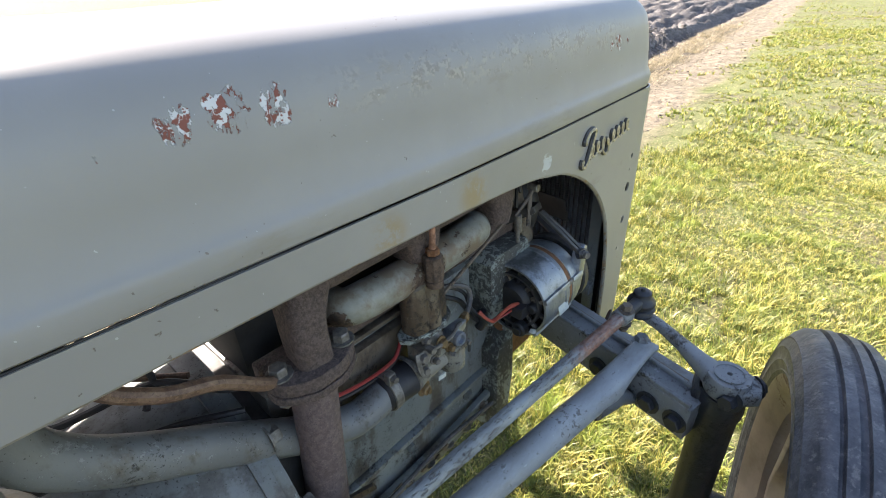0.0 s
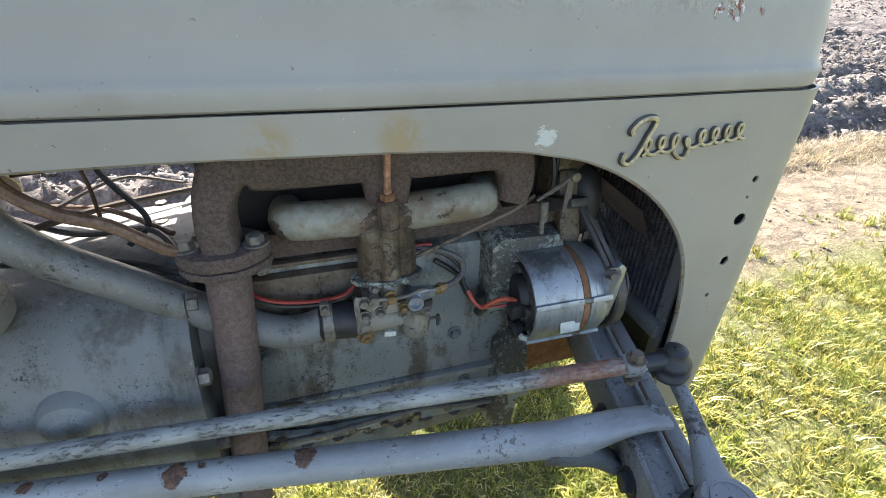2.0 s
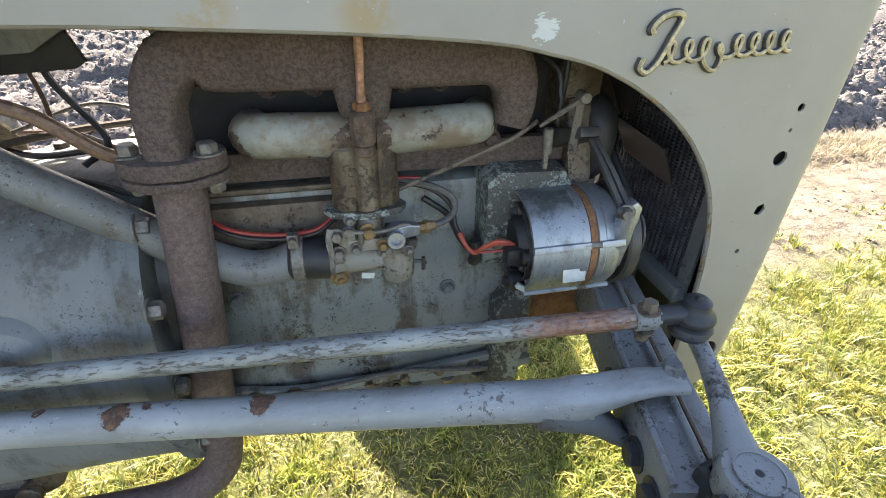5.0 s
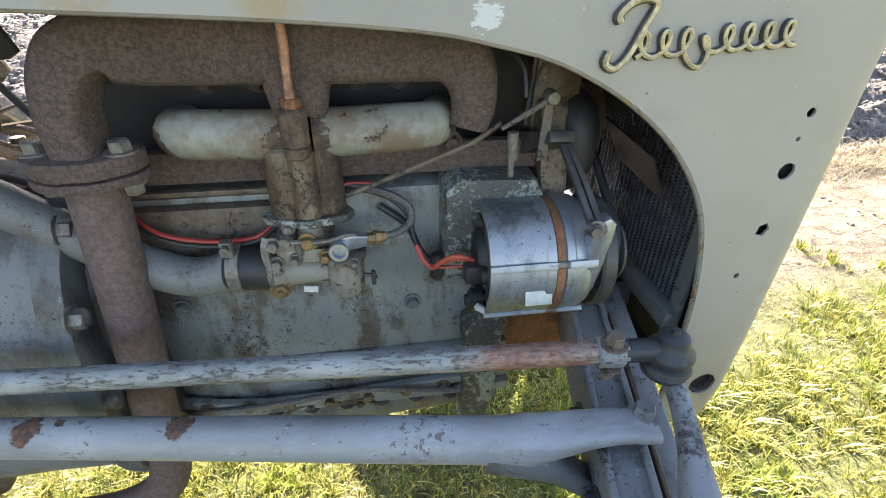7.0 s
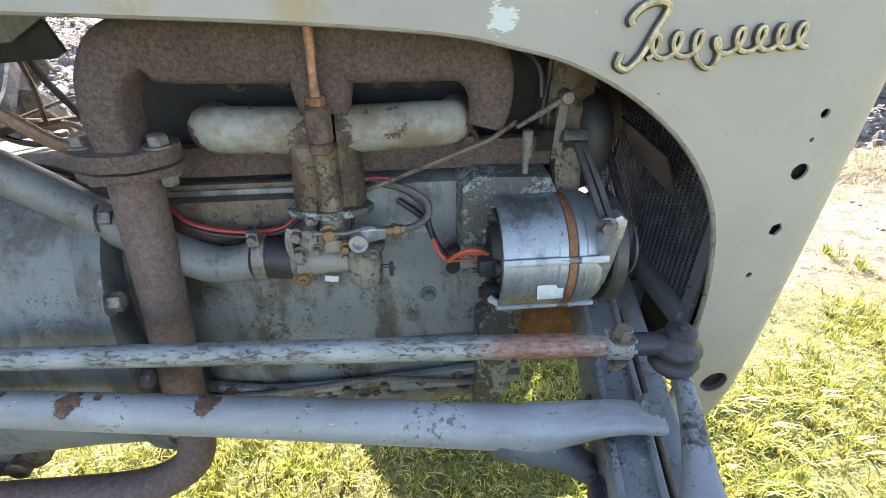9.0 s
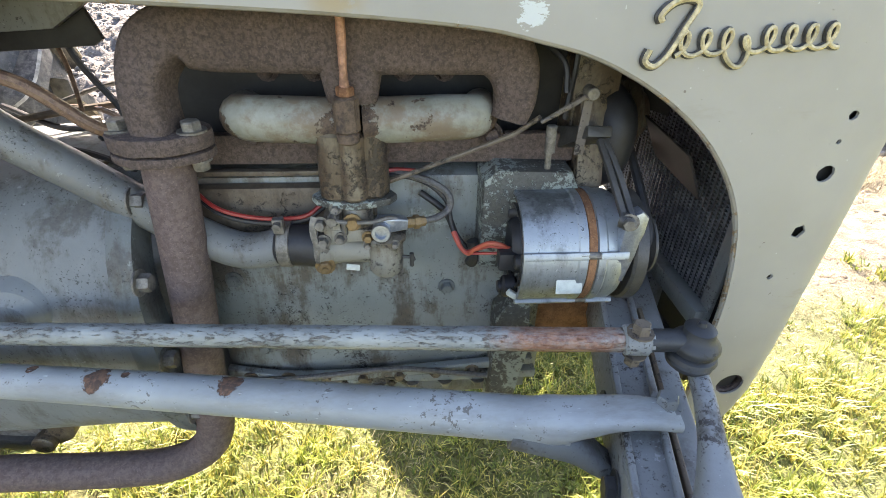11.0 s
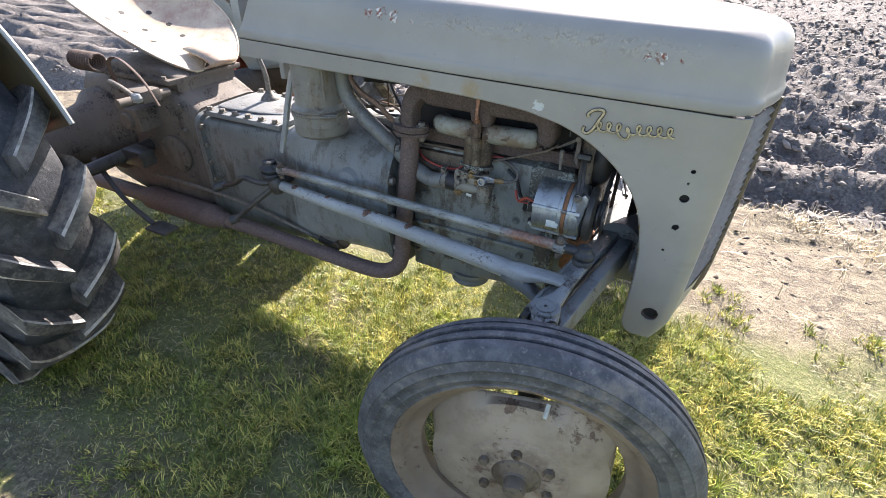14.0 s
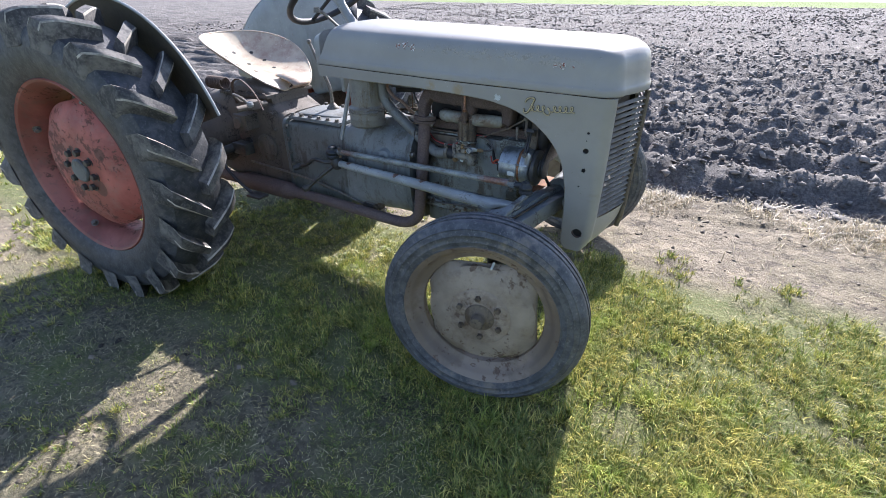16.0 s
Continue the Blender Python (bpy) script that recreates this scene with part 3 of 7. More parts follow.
ARCH = [(-0.50, 0.9605), (-0.32, 0.953), (-0.195, 0.943), (-0.137, 0.932), (-0.085, 0.918), (-0.027, 0.890), (0.026, 0.852), (0.066, 0.809), (0.094, 0.763), (0.110, 0.715), (0.121, 0.655), (0.125, 0.60), (0.126, 0.53), (0.127, 0.457), (0.137, 0.434), (0.155, 0.424)]


def build_side(sign):
    y = sign
    arch = [(p.x, p.z) for p in curve([(x, 0, z) for x, z in ARCH], 3)]
    b = bmesh.new()
    low = [(-0.974, 0.966), (-0.80, 0.9645), *arch]
    front = [(0.2035 + front_shift(z) * 0.25, z) for z in NOSE_Z]
    top = [(x, seam(x) - 0.0016) for x in np.linspace(0.198, -0.972, 14)]
    outline = low + front + top[1:]
    pts, edges = [Vector(p) for p in outline], [(k, (k + 1) % len(outline)) for k in range(len(outline))]
    for hx, hz, r, sides in HOLES:
        n = len(pts)
        pts += [Vector((hx + r * (1 + 0.12 * math.sin(3 * k + hz * 50)) * math.cos(2 * math.pi * k / sides), hz + r * math.sin(2 * math.pi * k / sides))) for k in range(sides)]
        edges += [(n + k, n + (k + 1) % sides) for k in range(sides)]
    flat, _, tris, *_ = geometry.delaunay_2d_cdt(pts, edges, [], 2, 1e-5)
    a = [b.verts.new((p.x, sign * (half_width(p.x) - 0.0005), p.y)) for p in flat]
    for t in tris:
        mid = (flat[t[0]] + flat[t[1]] + flat[t[2]]) / 3
        if all((mid - Vector((hx, hz))).length > r * 1.02 for hx, hz, r, _ in HOLES):
            b.faces.new([a[k] for k in t])
    # rounded corner running into the nose
    prev = None
    for z in NOSE_Z:
        s = front_shift(z)
        x0 = 0.2035 + s * 0.25
        row = []
        for k in range(9):
            t = k / 8
            x = x0 + (0.247 + s - x0) * math.sin(t * math.pi / 2)
            yy = sign * (half_width(0.19) - 0.0005 - 0.029 * (1 - math.cos(t * math.pi / 2)))
            row.append(b.verts.new((x, yy, z)))
        row.append(b.verts.new((0.247 + s - 0.014, row[-1].co.y - sign * 0.002, z)))
        if prev:
            for k in range(len(row) - 1):
                b.faces.new((prev[k], prev[k + 1], row[k + 1], row[k]))
        prev = row
    bmesh.ops.remove_doubles(b, verts=b.verts, dist=0.0003)
    bmesh.ops.triangulate(b, faces=[f for f in b.faces if len(f.verts) > 4])
    side = part("side_panel", b, M_HOOD, tractor, "grey side panel with engine cut-out and small holes", 30)
    sheet(side, 0.003, 0)
    lip = bmesh.new()
    tube(lip, [(x, sign * (half_width(x) - 0.003), z) for x, z in low[1:]], 0.0035, 8, 2)
    part("rolled_edge", lip, M_GOLDEDGE, side, "worn brownish rolled edge")
    return side


M_SLAT = worn_paint("dusty_slat_paint", (0.215, 0.195, 0.165), chip=(0.10, 0.055, 0.035), amount=0.4, dirt=(0.10, 0.078, 0.055), dirty=0.7, rough=0.66)
M_GOLDEDGE = worn_paint("worn_edge", (0.25, 0.235, 0.20), chip=(0.16, 0.11, 0.06), amount=0.7, dirt=(0.12, 0.09, 0.05), dirty=0.7)
hood = build_hood()
side_right = build_side(-1)
build_side(1)

# seam strip: dark tube that paints the shaded gap under the bonnet edge
b = bmesh.new()
for s in (-1, 1):
    tube(b, [(-0.97, s * (half_width(-0.97) - 0.001), seam(-0.97) - 0.001), (-0.65, s * (half_width(-0.65) - 0.001), seam(-0.65) - 0.001), (-0.05, s * (half_width(-0.05) - 0.001), seam(-0.05) - 0.001), (0.12, s * (half_width(0.12) - 0.001), seam(0.12) - 0.001), (0.20, s * 0.219, seam(0.2) - 0.001)], 0.0009, 6, 1, False)
part("bonnet_gap_shade", b, M_DARK, hood)

# added dark sheets that keep light out between radiator and side panels
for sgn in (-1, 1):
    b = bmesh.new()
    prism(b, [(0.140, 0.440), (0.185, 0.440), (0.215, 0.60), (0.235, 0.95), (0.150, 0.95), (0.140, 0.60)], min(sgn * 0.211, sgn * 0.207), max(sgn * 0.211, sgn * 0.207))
    part("radiator_light_block", b, M_DARK, tractor)

# rusty collar behind the lowest hole
b = bmesh.new()
lathe(b, [(0.0185, -0.004), (0.0215, -0.004), (0.0215, -0.014), (0.016, -0.016), (0.016, -0.006), (0.0185, -0.004)], Matrix.Translation((0.181, -0.2215, 0.4955)) @ Matrix.Rotation(radians(90), 4, "X"), 28)
part("hole_collar", b, M_EXH, side_right, "rusty round collar")

# scrolled emblem, drawn as a plain flourish
def on_panel(x, z, proud):
    return (x, -(half_width(x) + proud), z)


b, face = bmesh.new(), bmesh.new()
swash = [(p.x, p.z) for p in curve([(-0.046, 0, 0.925), (-0.048, 0, 0.916), (-0.039, 0, 0.912), (-0.029, 0, 0.922), (-0.020, 0, 0.942), (-0.013, 0, 0.958), (-0.020, 0, 0.963), (-0.034, 0, 0.960), (-0.043, 0, 0.951), (-0.041, 0, 0.946)], 8)]
coil = [(-0.026 + 0.150 * t + 0.0075 * math.sin(50 * t + 0.4), 0.9285 + 0.007 * t - 0.0095 * math.cos(50 * t + 0.4) - 0.016 * math.exp(-(((t - 0.40) / 0.04) ** 2))) for t in np.linspace(0, 1, 150)]
for line, r in ((swash, 0.0042), (coil, 0.0032)):
    tube(b, [on_panel(x, z, 0.0030) for x, z in line], r, 8, 1, False, 0.9)
    tube(face, [on_panel(x, z + 0.0003, 0.0052) for x, z in line], r * 0.64, 6, 1, False)
badge = part("emblem", b, M_EMBLEM, side_right, "cast script-like flourish with faded gold face")
part("emblem_face", face, M_GOLD, badge)

# nose: two slanted grille halves meeting at a centre bar
def nose_x(y, z):
    return 0.247 + front_shift(z) + 0.053 * (1 - (abs(y) / 0.191) ** 1.5)


b = bmesh.new()
rows = []
for z in np.linspace(0.424, 0.556, 7):
    drop = 0.30 * max(0, 0.556 - z)
    rows.append([b.verts.new((nose_x(y, z) - drop * (1 - abs(y) / 0.2) * 0.3, y, z + 0.035 * (1 - abs(y) / 0.191) * (0.556 - z) / 0.132)) for y in np.linspace(-0.191, 0.191, 15)])
for p, q in zip(rows, rows[1:]):
    for k in range(14):
        b.faces.new((p[k], p[k + 1], q[k + 1], q[k]))
nose = part("nose_apron", b, M_HOOD, tractor, "plain grey apron below the grille")
b = bmesh.new()
tube(b, [(nose_x(0, z) + 0.002, 0, z) for z in np.linspace(0.455, 0.975, 12)], 0.010, 10, 1, False)
part("centre_bar", b, M_DUST, nose, "vertical grille centre bar")
for k in range(21):
    z = 0.566 + k * 0.0193
    for s in (-1, 1):
        b = bmesh.new()
        outer, inner = Vector((nose_x(0.189, z) - 0.003, s * 0.189, z)), Vector((nose_x(0.008, z) - 0.002, s * 0.008, z))
        mid, way = (outer + inner) / 2, (inner - outer)
        m = Matrix.Rotation(math.atan2(way.y, way.x), 4, "Z") @ Matrix.Rotation(radians(-34 * s), 4, "X")
        box(b, mid, (way.length, 0.0135, 0.0026), 0.001, m)
        part("grille_slat", b, M_SLAT, nose)

# radiator
b = bmesh.new()
box(b, (0.175, 0, 0.715), (0.075, 0.395, 0.42), 0.006)
radiator = part("radiator", b, M_DARK, tractor, "dark finned radiator core")
for k in range(37):
    y = -0.188 + k * 0.0104
    b = bmesh.new()
    prev = None
    for j in range(137):
        yy, z = y + (0.0040 if j % 2 else -0.0040), 0.605 + j * 0.00256
        row = [b.verts.new((x, yy, z)) for x in (0.1275, 0.1372)]
        if prev:
            b.faces.new((prev[0], prev[1], row[1], row[0]))
        prev = row
    part("fin_column", b, M_CORE, radiator, "", 20)
    b = bmesh.new()
    box(b, (0.1322, y + 0.0052, 0.780), (0.008, 0.0014, 0.352))
    part("tube", b, M_OIL, radiator)
b = bmesh.new()
box(b, (0.172, 0, 0.955), (0.09, 0.40, 0.06), 0.015)
part("radiator_tank", b, M_OIL, radiator)
b = bmesh.new()
box(b, (0.165, 0, 0.500), (0.085, 0.41, 0.030), 0.008)
part("bottom_tank", b, M_OIL, radiator)
b = bmesh.new()
box(b, (0.128, -0.192, 0.715), (0.006, 0.022, 0.43), 0.002)
box(b, (0.120, 0, 0.596), (0.022, 0.405, 0.026), 0.004)
part("core_frame", b, M_CAST, radiator)

# added dark sheet behind the slats: stops light leaks, darkens the gaps
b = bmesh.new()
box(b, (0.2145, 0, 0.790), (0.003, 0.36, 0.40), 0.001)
part("slat_light_block", b, M_DARK, radiator)

# tank and rails under the bonnet
b = bmesh.new()
box(b, (-0.60, 0, 1.045), (0.62, 0.36, 0.15), 0.03)
part("fuel_tank", b, M_OIL, tractor, "dark fuel tank under the bonnet")
b = bmesh.new()
box(b, (-0.56, -0.195, 0.963), (0.62, 0.012, 0.012), 0.003)
box(b, (-0.56, 0.195, 0.963), (0.62, 0.012, 0.012), 0.003)
part("tank_rail", b, M_BROWN, tractor)


# ---- engine ----
b = bmesh.new()
box(b, (-0.29, 0, 0.595), (0.47, 0.24, 0.34), 0.012)
box(b, (-0.30, 0, 0.436), (0.48, 0.268, 0.016), 0.004)
block = part("engine_block", b, M_BLOCK, tractor, "oily flaking grey engine block")
b = bmesh.new()
loft(b, [(-0.52, 0.115, 0.345, 0.43, 6), (-0.35, 0.115, 0.335, 0.43, 6), (-0.30, 0.115, 0.36, 0.43, 6), (-0.07, 0.11, 0.375, 0.43, 6)])
part("sump", b, M_CAST, tractor)
for k in range(9):
    bolt((-0.50 + k * 0.05, -0.130, 0.4295), (0, 0, -1), block, 0.008, 0.012)
for x, z in ((-0.48, 0.62), (-0.20, 0.60), (-0.13, 0.645), (-0.46, 0.50), (-0.33, 0.495), (-0.18, 0.49)):
    bolt((x, -0.120, z), (0, -1, 0), block, 0.008, 0.010, M_CAST)
b = bmesh.new()
strap(b, [(-0.53, -0.131, 0.470), (-0.44, -0.133, 0.452), (-0.33, -0.134, 0.451), (-0.20, -0.134, 0.460), (-0.07, -0.131, 0.468)], [(0.013, 0.012), (0.013, 0.012)], (0, 0, 1))
part("pan_rail", b, M_BLOCK, block, "oily raised rail along the crankcase")
for k in range(8):
    x = -0.485 + k * 0.054
    bolt((x, -0.137, 0.449 + 0.010 * abs(k - 3) / 4), (0, -1, -0.2), block, 0.0075, 0.009, M_DUST)
b = bmesh.new()
tube(b, [(-0.385, -0.131, 0.424), (-0.372, -0.134, 0.437), (-0.345, -0.135, 0.446), (-0.305, -0.135, 0.448), (-0.275, -0.134, 0.440), (-0.258, -0.131, 0.424)], 0.0048, 8, 6)
part("cover_rim", b, M_OIL, block)
for x, z in ((-0.352, 0.432), (-0.315, 0.438), (-0.282, 0.430)):
    bolt((x, -0.131, z), (0, -1, 0), block, 0.006, 0.007, M_DUST)
b = bmesh.new()
strap(b, [(-0.475, -0.142, 0.535), (-0.452, -0.160, 0.552), (-0.438, -0.170, 0.560)], [(0.012, 0.006), (0.010, 0.006)], (0, 0, 1))
part("dipstick_lug", b, M_DUST, block)
b = bmesh.new()
lathe(b, [(0, 0), (0.050, 0), (0.060, 0.006), (0.062, 0.014), (0.056, 0.022), (0.062, 0.030), (0.062, 0.042), (0, 0.042)], Matrix.Translation((-0.345, -0.065, 0.322)), 28)
part("oil_strainer", b, M_CAST, block, "round oily strainer cover under the sump")
b = bmesh.new()
box(b, (-0.30, -0.126, 0.520), (0.46, 0.014, 0.010), 0.003)
part("block_rib", b, M_BLOCK, block)
b = bmesh.new()
cyl(b, (-0.152, -0.118, 0.700), (-0.152, -0.150, 0.700), 0.013, seg=6)
part("drain_plug", b, M_OIL, block)
b = bmesh.new()
tube(b, [(-0.50, -0.140, 0.452), (-0.40, -0.148, 0.462), (-0.28, -0.150, 0.475), (-0.20, -0.148, 0.462), (-0.14, -0.15, 0.455)], 0.004, 8)
part("oil_pipe", b, M_HOSE, tractor)
# cylinder head near-black: shade behind the manifolds is put into its colour
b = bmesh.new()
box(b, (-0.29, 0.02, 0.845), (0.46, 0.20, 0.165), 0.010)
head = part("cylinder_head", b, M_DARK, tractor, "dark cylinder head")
b = bmesh.new()
box(b, (-0.30, -0.02, 0.945), (0.42, 0.13, 0.05), 0.015)
part("rocker_cover", b, M_CAST, tractor)
b = bmesh.new()
box(b, (-0.395, -0.124, 0.715), (0.215, 0.022, 0.085), 0.010)
box(b, (-0.40, -0.126, 0.773), (0.24, 0.012, 0.006), 0.002)
part("side_cover", b, M_DUST, block, "brown stained side cover")
b = bmesh.new()
box(b, (-0.29, -0.121, 0.800), (0.47, 0.016, 0.035), 0.005)
part("head_ledge", b, M_EXH, head)
b = bmesh.new()
prism(b, [(-0.165, 0.66), (-0.165, 0.775), (-0.150, 0.788), (-0.066, 0.785), (-0.055, 0.765), (-0.055, 0.68), (-0.11, 0.655)], -0.165, -0.10, 0.006)
part("generator_bracket", b, M_BRACKET, tractor, "mottled grey mounting bracket")
b = bmesh.new()
prism(b, [(-0.135, 0.37), (-0.135, 0.57), (-0.10, 0.62), (-0.085, 0.62), (-0.085, 0.50), (-0.10, 0.37)], -0.155, -0.10, 0.006)
part("engine_mount", b, M_BRACKET, tractor)
b = bmesh.new()
cyl(b, (-0.06, -0.10, 0.50), (-0.06, 0.08, 0.50), 0.055, bevel=0.008)
box(b, (-0.02, -0.02, 0.53), (0.12, 0.20, 0.10), 0.012)
part("front_support", b, M_RUST, tractor, "rust-orange front engine support")
for x, z in ((-0.352, 0.876), (-0.402, 0.876), (-0.250, 0.876), (-0.205, 0.876), (-0.415, 0.818), (-0.155, 0.818)):
    bolt((x, -0.082 if z > 0.85 else -0.130, z), (0, -1, 0), head, 0.009, 0.014, M_EXH)

# exhaust manifold
b = bmesh.new()
strap(b, [(-0.4875, -0.178, 0.836), (-0.4880, -0.177, 0.872), (-0.4820, -0.171, 0.900), (-0.4660, -0.160, 0.921), (-0.4330, -0.149, 0.922), (-0.36, -0.146, 0.921), (-0.25, -0.146, 0.920), (-0.195, -0.146, 0.920), (-0.160, -0.146, 0.915), (-0.141, -0.146, 0.894), (-0.136, -0.146, 0.866), (-0.141, -0.146, 0.843)], [(0.048, 0.037), (0.049, 0.038), (0.054, 0.048), (0.054, 0.064), (0.054, 0.066), (0.054, 0.066), (0.054, 0.060), (0.052, 0.046), (0.050, 0.038)], (0.12, 1, 0), 8, 0.55)
strap(b, [(-0.302, -0.146, 0.935), (-0.302, -0.146, 0.912), (-0.302, -0.146, 0.893), (-0.302, -0.147, 0.876), (-0.302, -0.147, 0.862)], [(0.054, 0.120), (0.054, 0.082), (0.053, 0.062), (0.052, 0.055), (0.048, 0.050)], (0, 1, 0), 6, 0.55)
manifold = part("exhaust_manifold", b, M_EXH, tractor, "pitted rust-brown cast exhaust manifold", 50)
for x in (-0.345, -0.268):
    b = bmesh.new()
    box(b, (x, -0.1730, 0.930), (0.0020, 0.0025, 0.034), 0.0008)
    part("casting_seam", b, M_EXH, manifold)
b = bmesh.new()
for z, h in ((0.833, 0.016), (0.818, 0.009)):
    outline = [(0.044 * math.cos(a) * (1 + 0.12 * abs(math.cos(a))), 0.036 * math.sin(a)) for a in np.linspace(0, 2 * math.pi, 28, endpoint=False)]
    prism(b, outline, -h / 2, h / 2, 0.002, Matrix.Translation((-0.4885, -0.178, z)) @ Matrix.Rotation(radians(90), 4, "X"))
flange = part("exhaust_flange", b, M_EXH, manifold)
for x, y in ((-0.4535, -0.186), (-0.524, -0.180)):
    bolt((x, y, 0.841), (0, 0, 1), manifold, 0.0095, 0.011)
    bolt((x, y, 0.814), (0, 0, -1), manifold, 0.0085, 0.012)
b = bmesh.new()
tube(b, [(-0.490, -0.176, 0.81), (-0.505, -0.178, 0.66), (-0.523, -0.181, 0.50), (-0.528, -0.184, 0.425), (-0.545, -0.189, 0.378), (-0.59, -0.195, 0.350), (-0.66, -0.20, 0.344), (-0.85, -0.203, 0.352), (-1.10, -0.205, 0.362), (-1.24, -0.205, 0.362)], 0.0248, 18, 8)
pipe = part("exhaust_pipe", b, M_PIPE, tractor, "purple-brown rusty exhaust pipe")
b = bmesh.new()
lathe(b, [(0, 0), (0.028, 0), (0.030, 0.05), (0.044, 0.07), (0.046, 0.40), (0.030, 0.44), (0.028, 0.85), (0, 0.85)], frame_along((-1.24, -0.205, 0.360), (-1.98, -0.21, 0.37))[0], 22)
part("muffler", b, M_PIPE, pipe, "rusty silencer")

# intake manifold and carburettor
b = bmesh.new()
tube(b, [(-0.4215, -0.1085, 0.8421), (-0.4173, -0.1434, 0.8421), (-0.3856, -0.1518, 0.8421), (-0.3139, -0.1518, 0.8400)], [0.019, 0.023, 0.0238, 0.0238], 16)
tube(b, [(-0.2928, -0.1518, 0.8400), (-0.2084, -0.1497, 0.8421), (-0.1746, -0.1413, 0.8421), (-0.1662, -0.1033, 0.8421)], [0.0238, 0.0238, 0.023, 0.019], 16)
intake = part("intake_manifold", b, M_CREAM, tractor, "pale flaking intake manifold")
b = bmesh.new()
outline = [(-0.352, 0), (-0.345, 0.012), (-0.325, 0.020), (-0.305, 0.023), (-0.285, 0.020), (-0.265, 0.012), (-0.258, 0), (-0.265, -0.012), (-0.285, -0.020), (-0.305, -0.024), (-0.325, -0.020), (-0.345, -0.012)]
prism(b, [(x - 0.0035, w) for x, w in outline], -0.004, 0.004, 0.0012, Matrix.Translation((0, -0.1602, 0.7556)) @ Matrix.Rotation(radians(90), 4, "X"))
riser = part("riser_flange", b, M_BRACKET, intake, "worn flange under the riser")
for x, y, r in ((-0.3255, -0.1600, 0.0185), (-0.2875, -0.1560, 0.0178), (-0.3065, -0.1665, 0.0158)):
    b = bmesh.new()
    cyl(b, (x, y, 0.8340), (x, y - 0.002, 0.7590), r * 0.96, r * 1.05, bevel=0.004)
    part("riser_lobe", b, M_RISER, intake, "grimy brown riser casting")
b = bmesh.new()
cyl(b, (-0.3065, -0.1824, 0.8379), (-0.3065, -0.1824, 0.8738), 0.0128, seg=8, bevel=0.0025)
cyl(b, (-0.3065, -0.1824, 0.8274), (-0.3065, -0.1824, 0.8390), 0.0115, seg=18, bevel=0.002)
cyl(b, (-0.3065, -0.1666, 0.8527), (-0.3065, -0.1455, 0.8474), 0.011, seg=14)
tee = part("tee_fitting", b, M_CREAM, intake, "pale flaking fitting")
b = bmesh.new()
cyl(b, (-0.3060, -0.1824, 0.8727), (-0.3060, -0.1824, 0.8822), 0.0088, seg=6, bevel=0.0015)
part("union_nut", b, M_RUST, tee)
b = bmesh.new()
tube(b, [(-0.3060, -0.1824, 0.8801), (-0.3057, -0.1835, 0.9002), (-0.3049, -0.1824, 0.9265), (-0.3044, -0.1803, 0.9846)], [0.0050, 0.0038, 0.0046, 0.0040], 10)
part("breather_tube", b, M_COPPER, intake, "rusty copper-coloured tube")

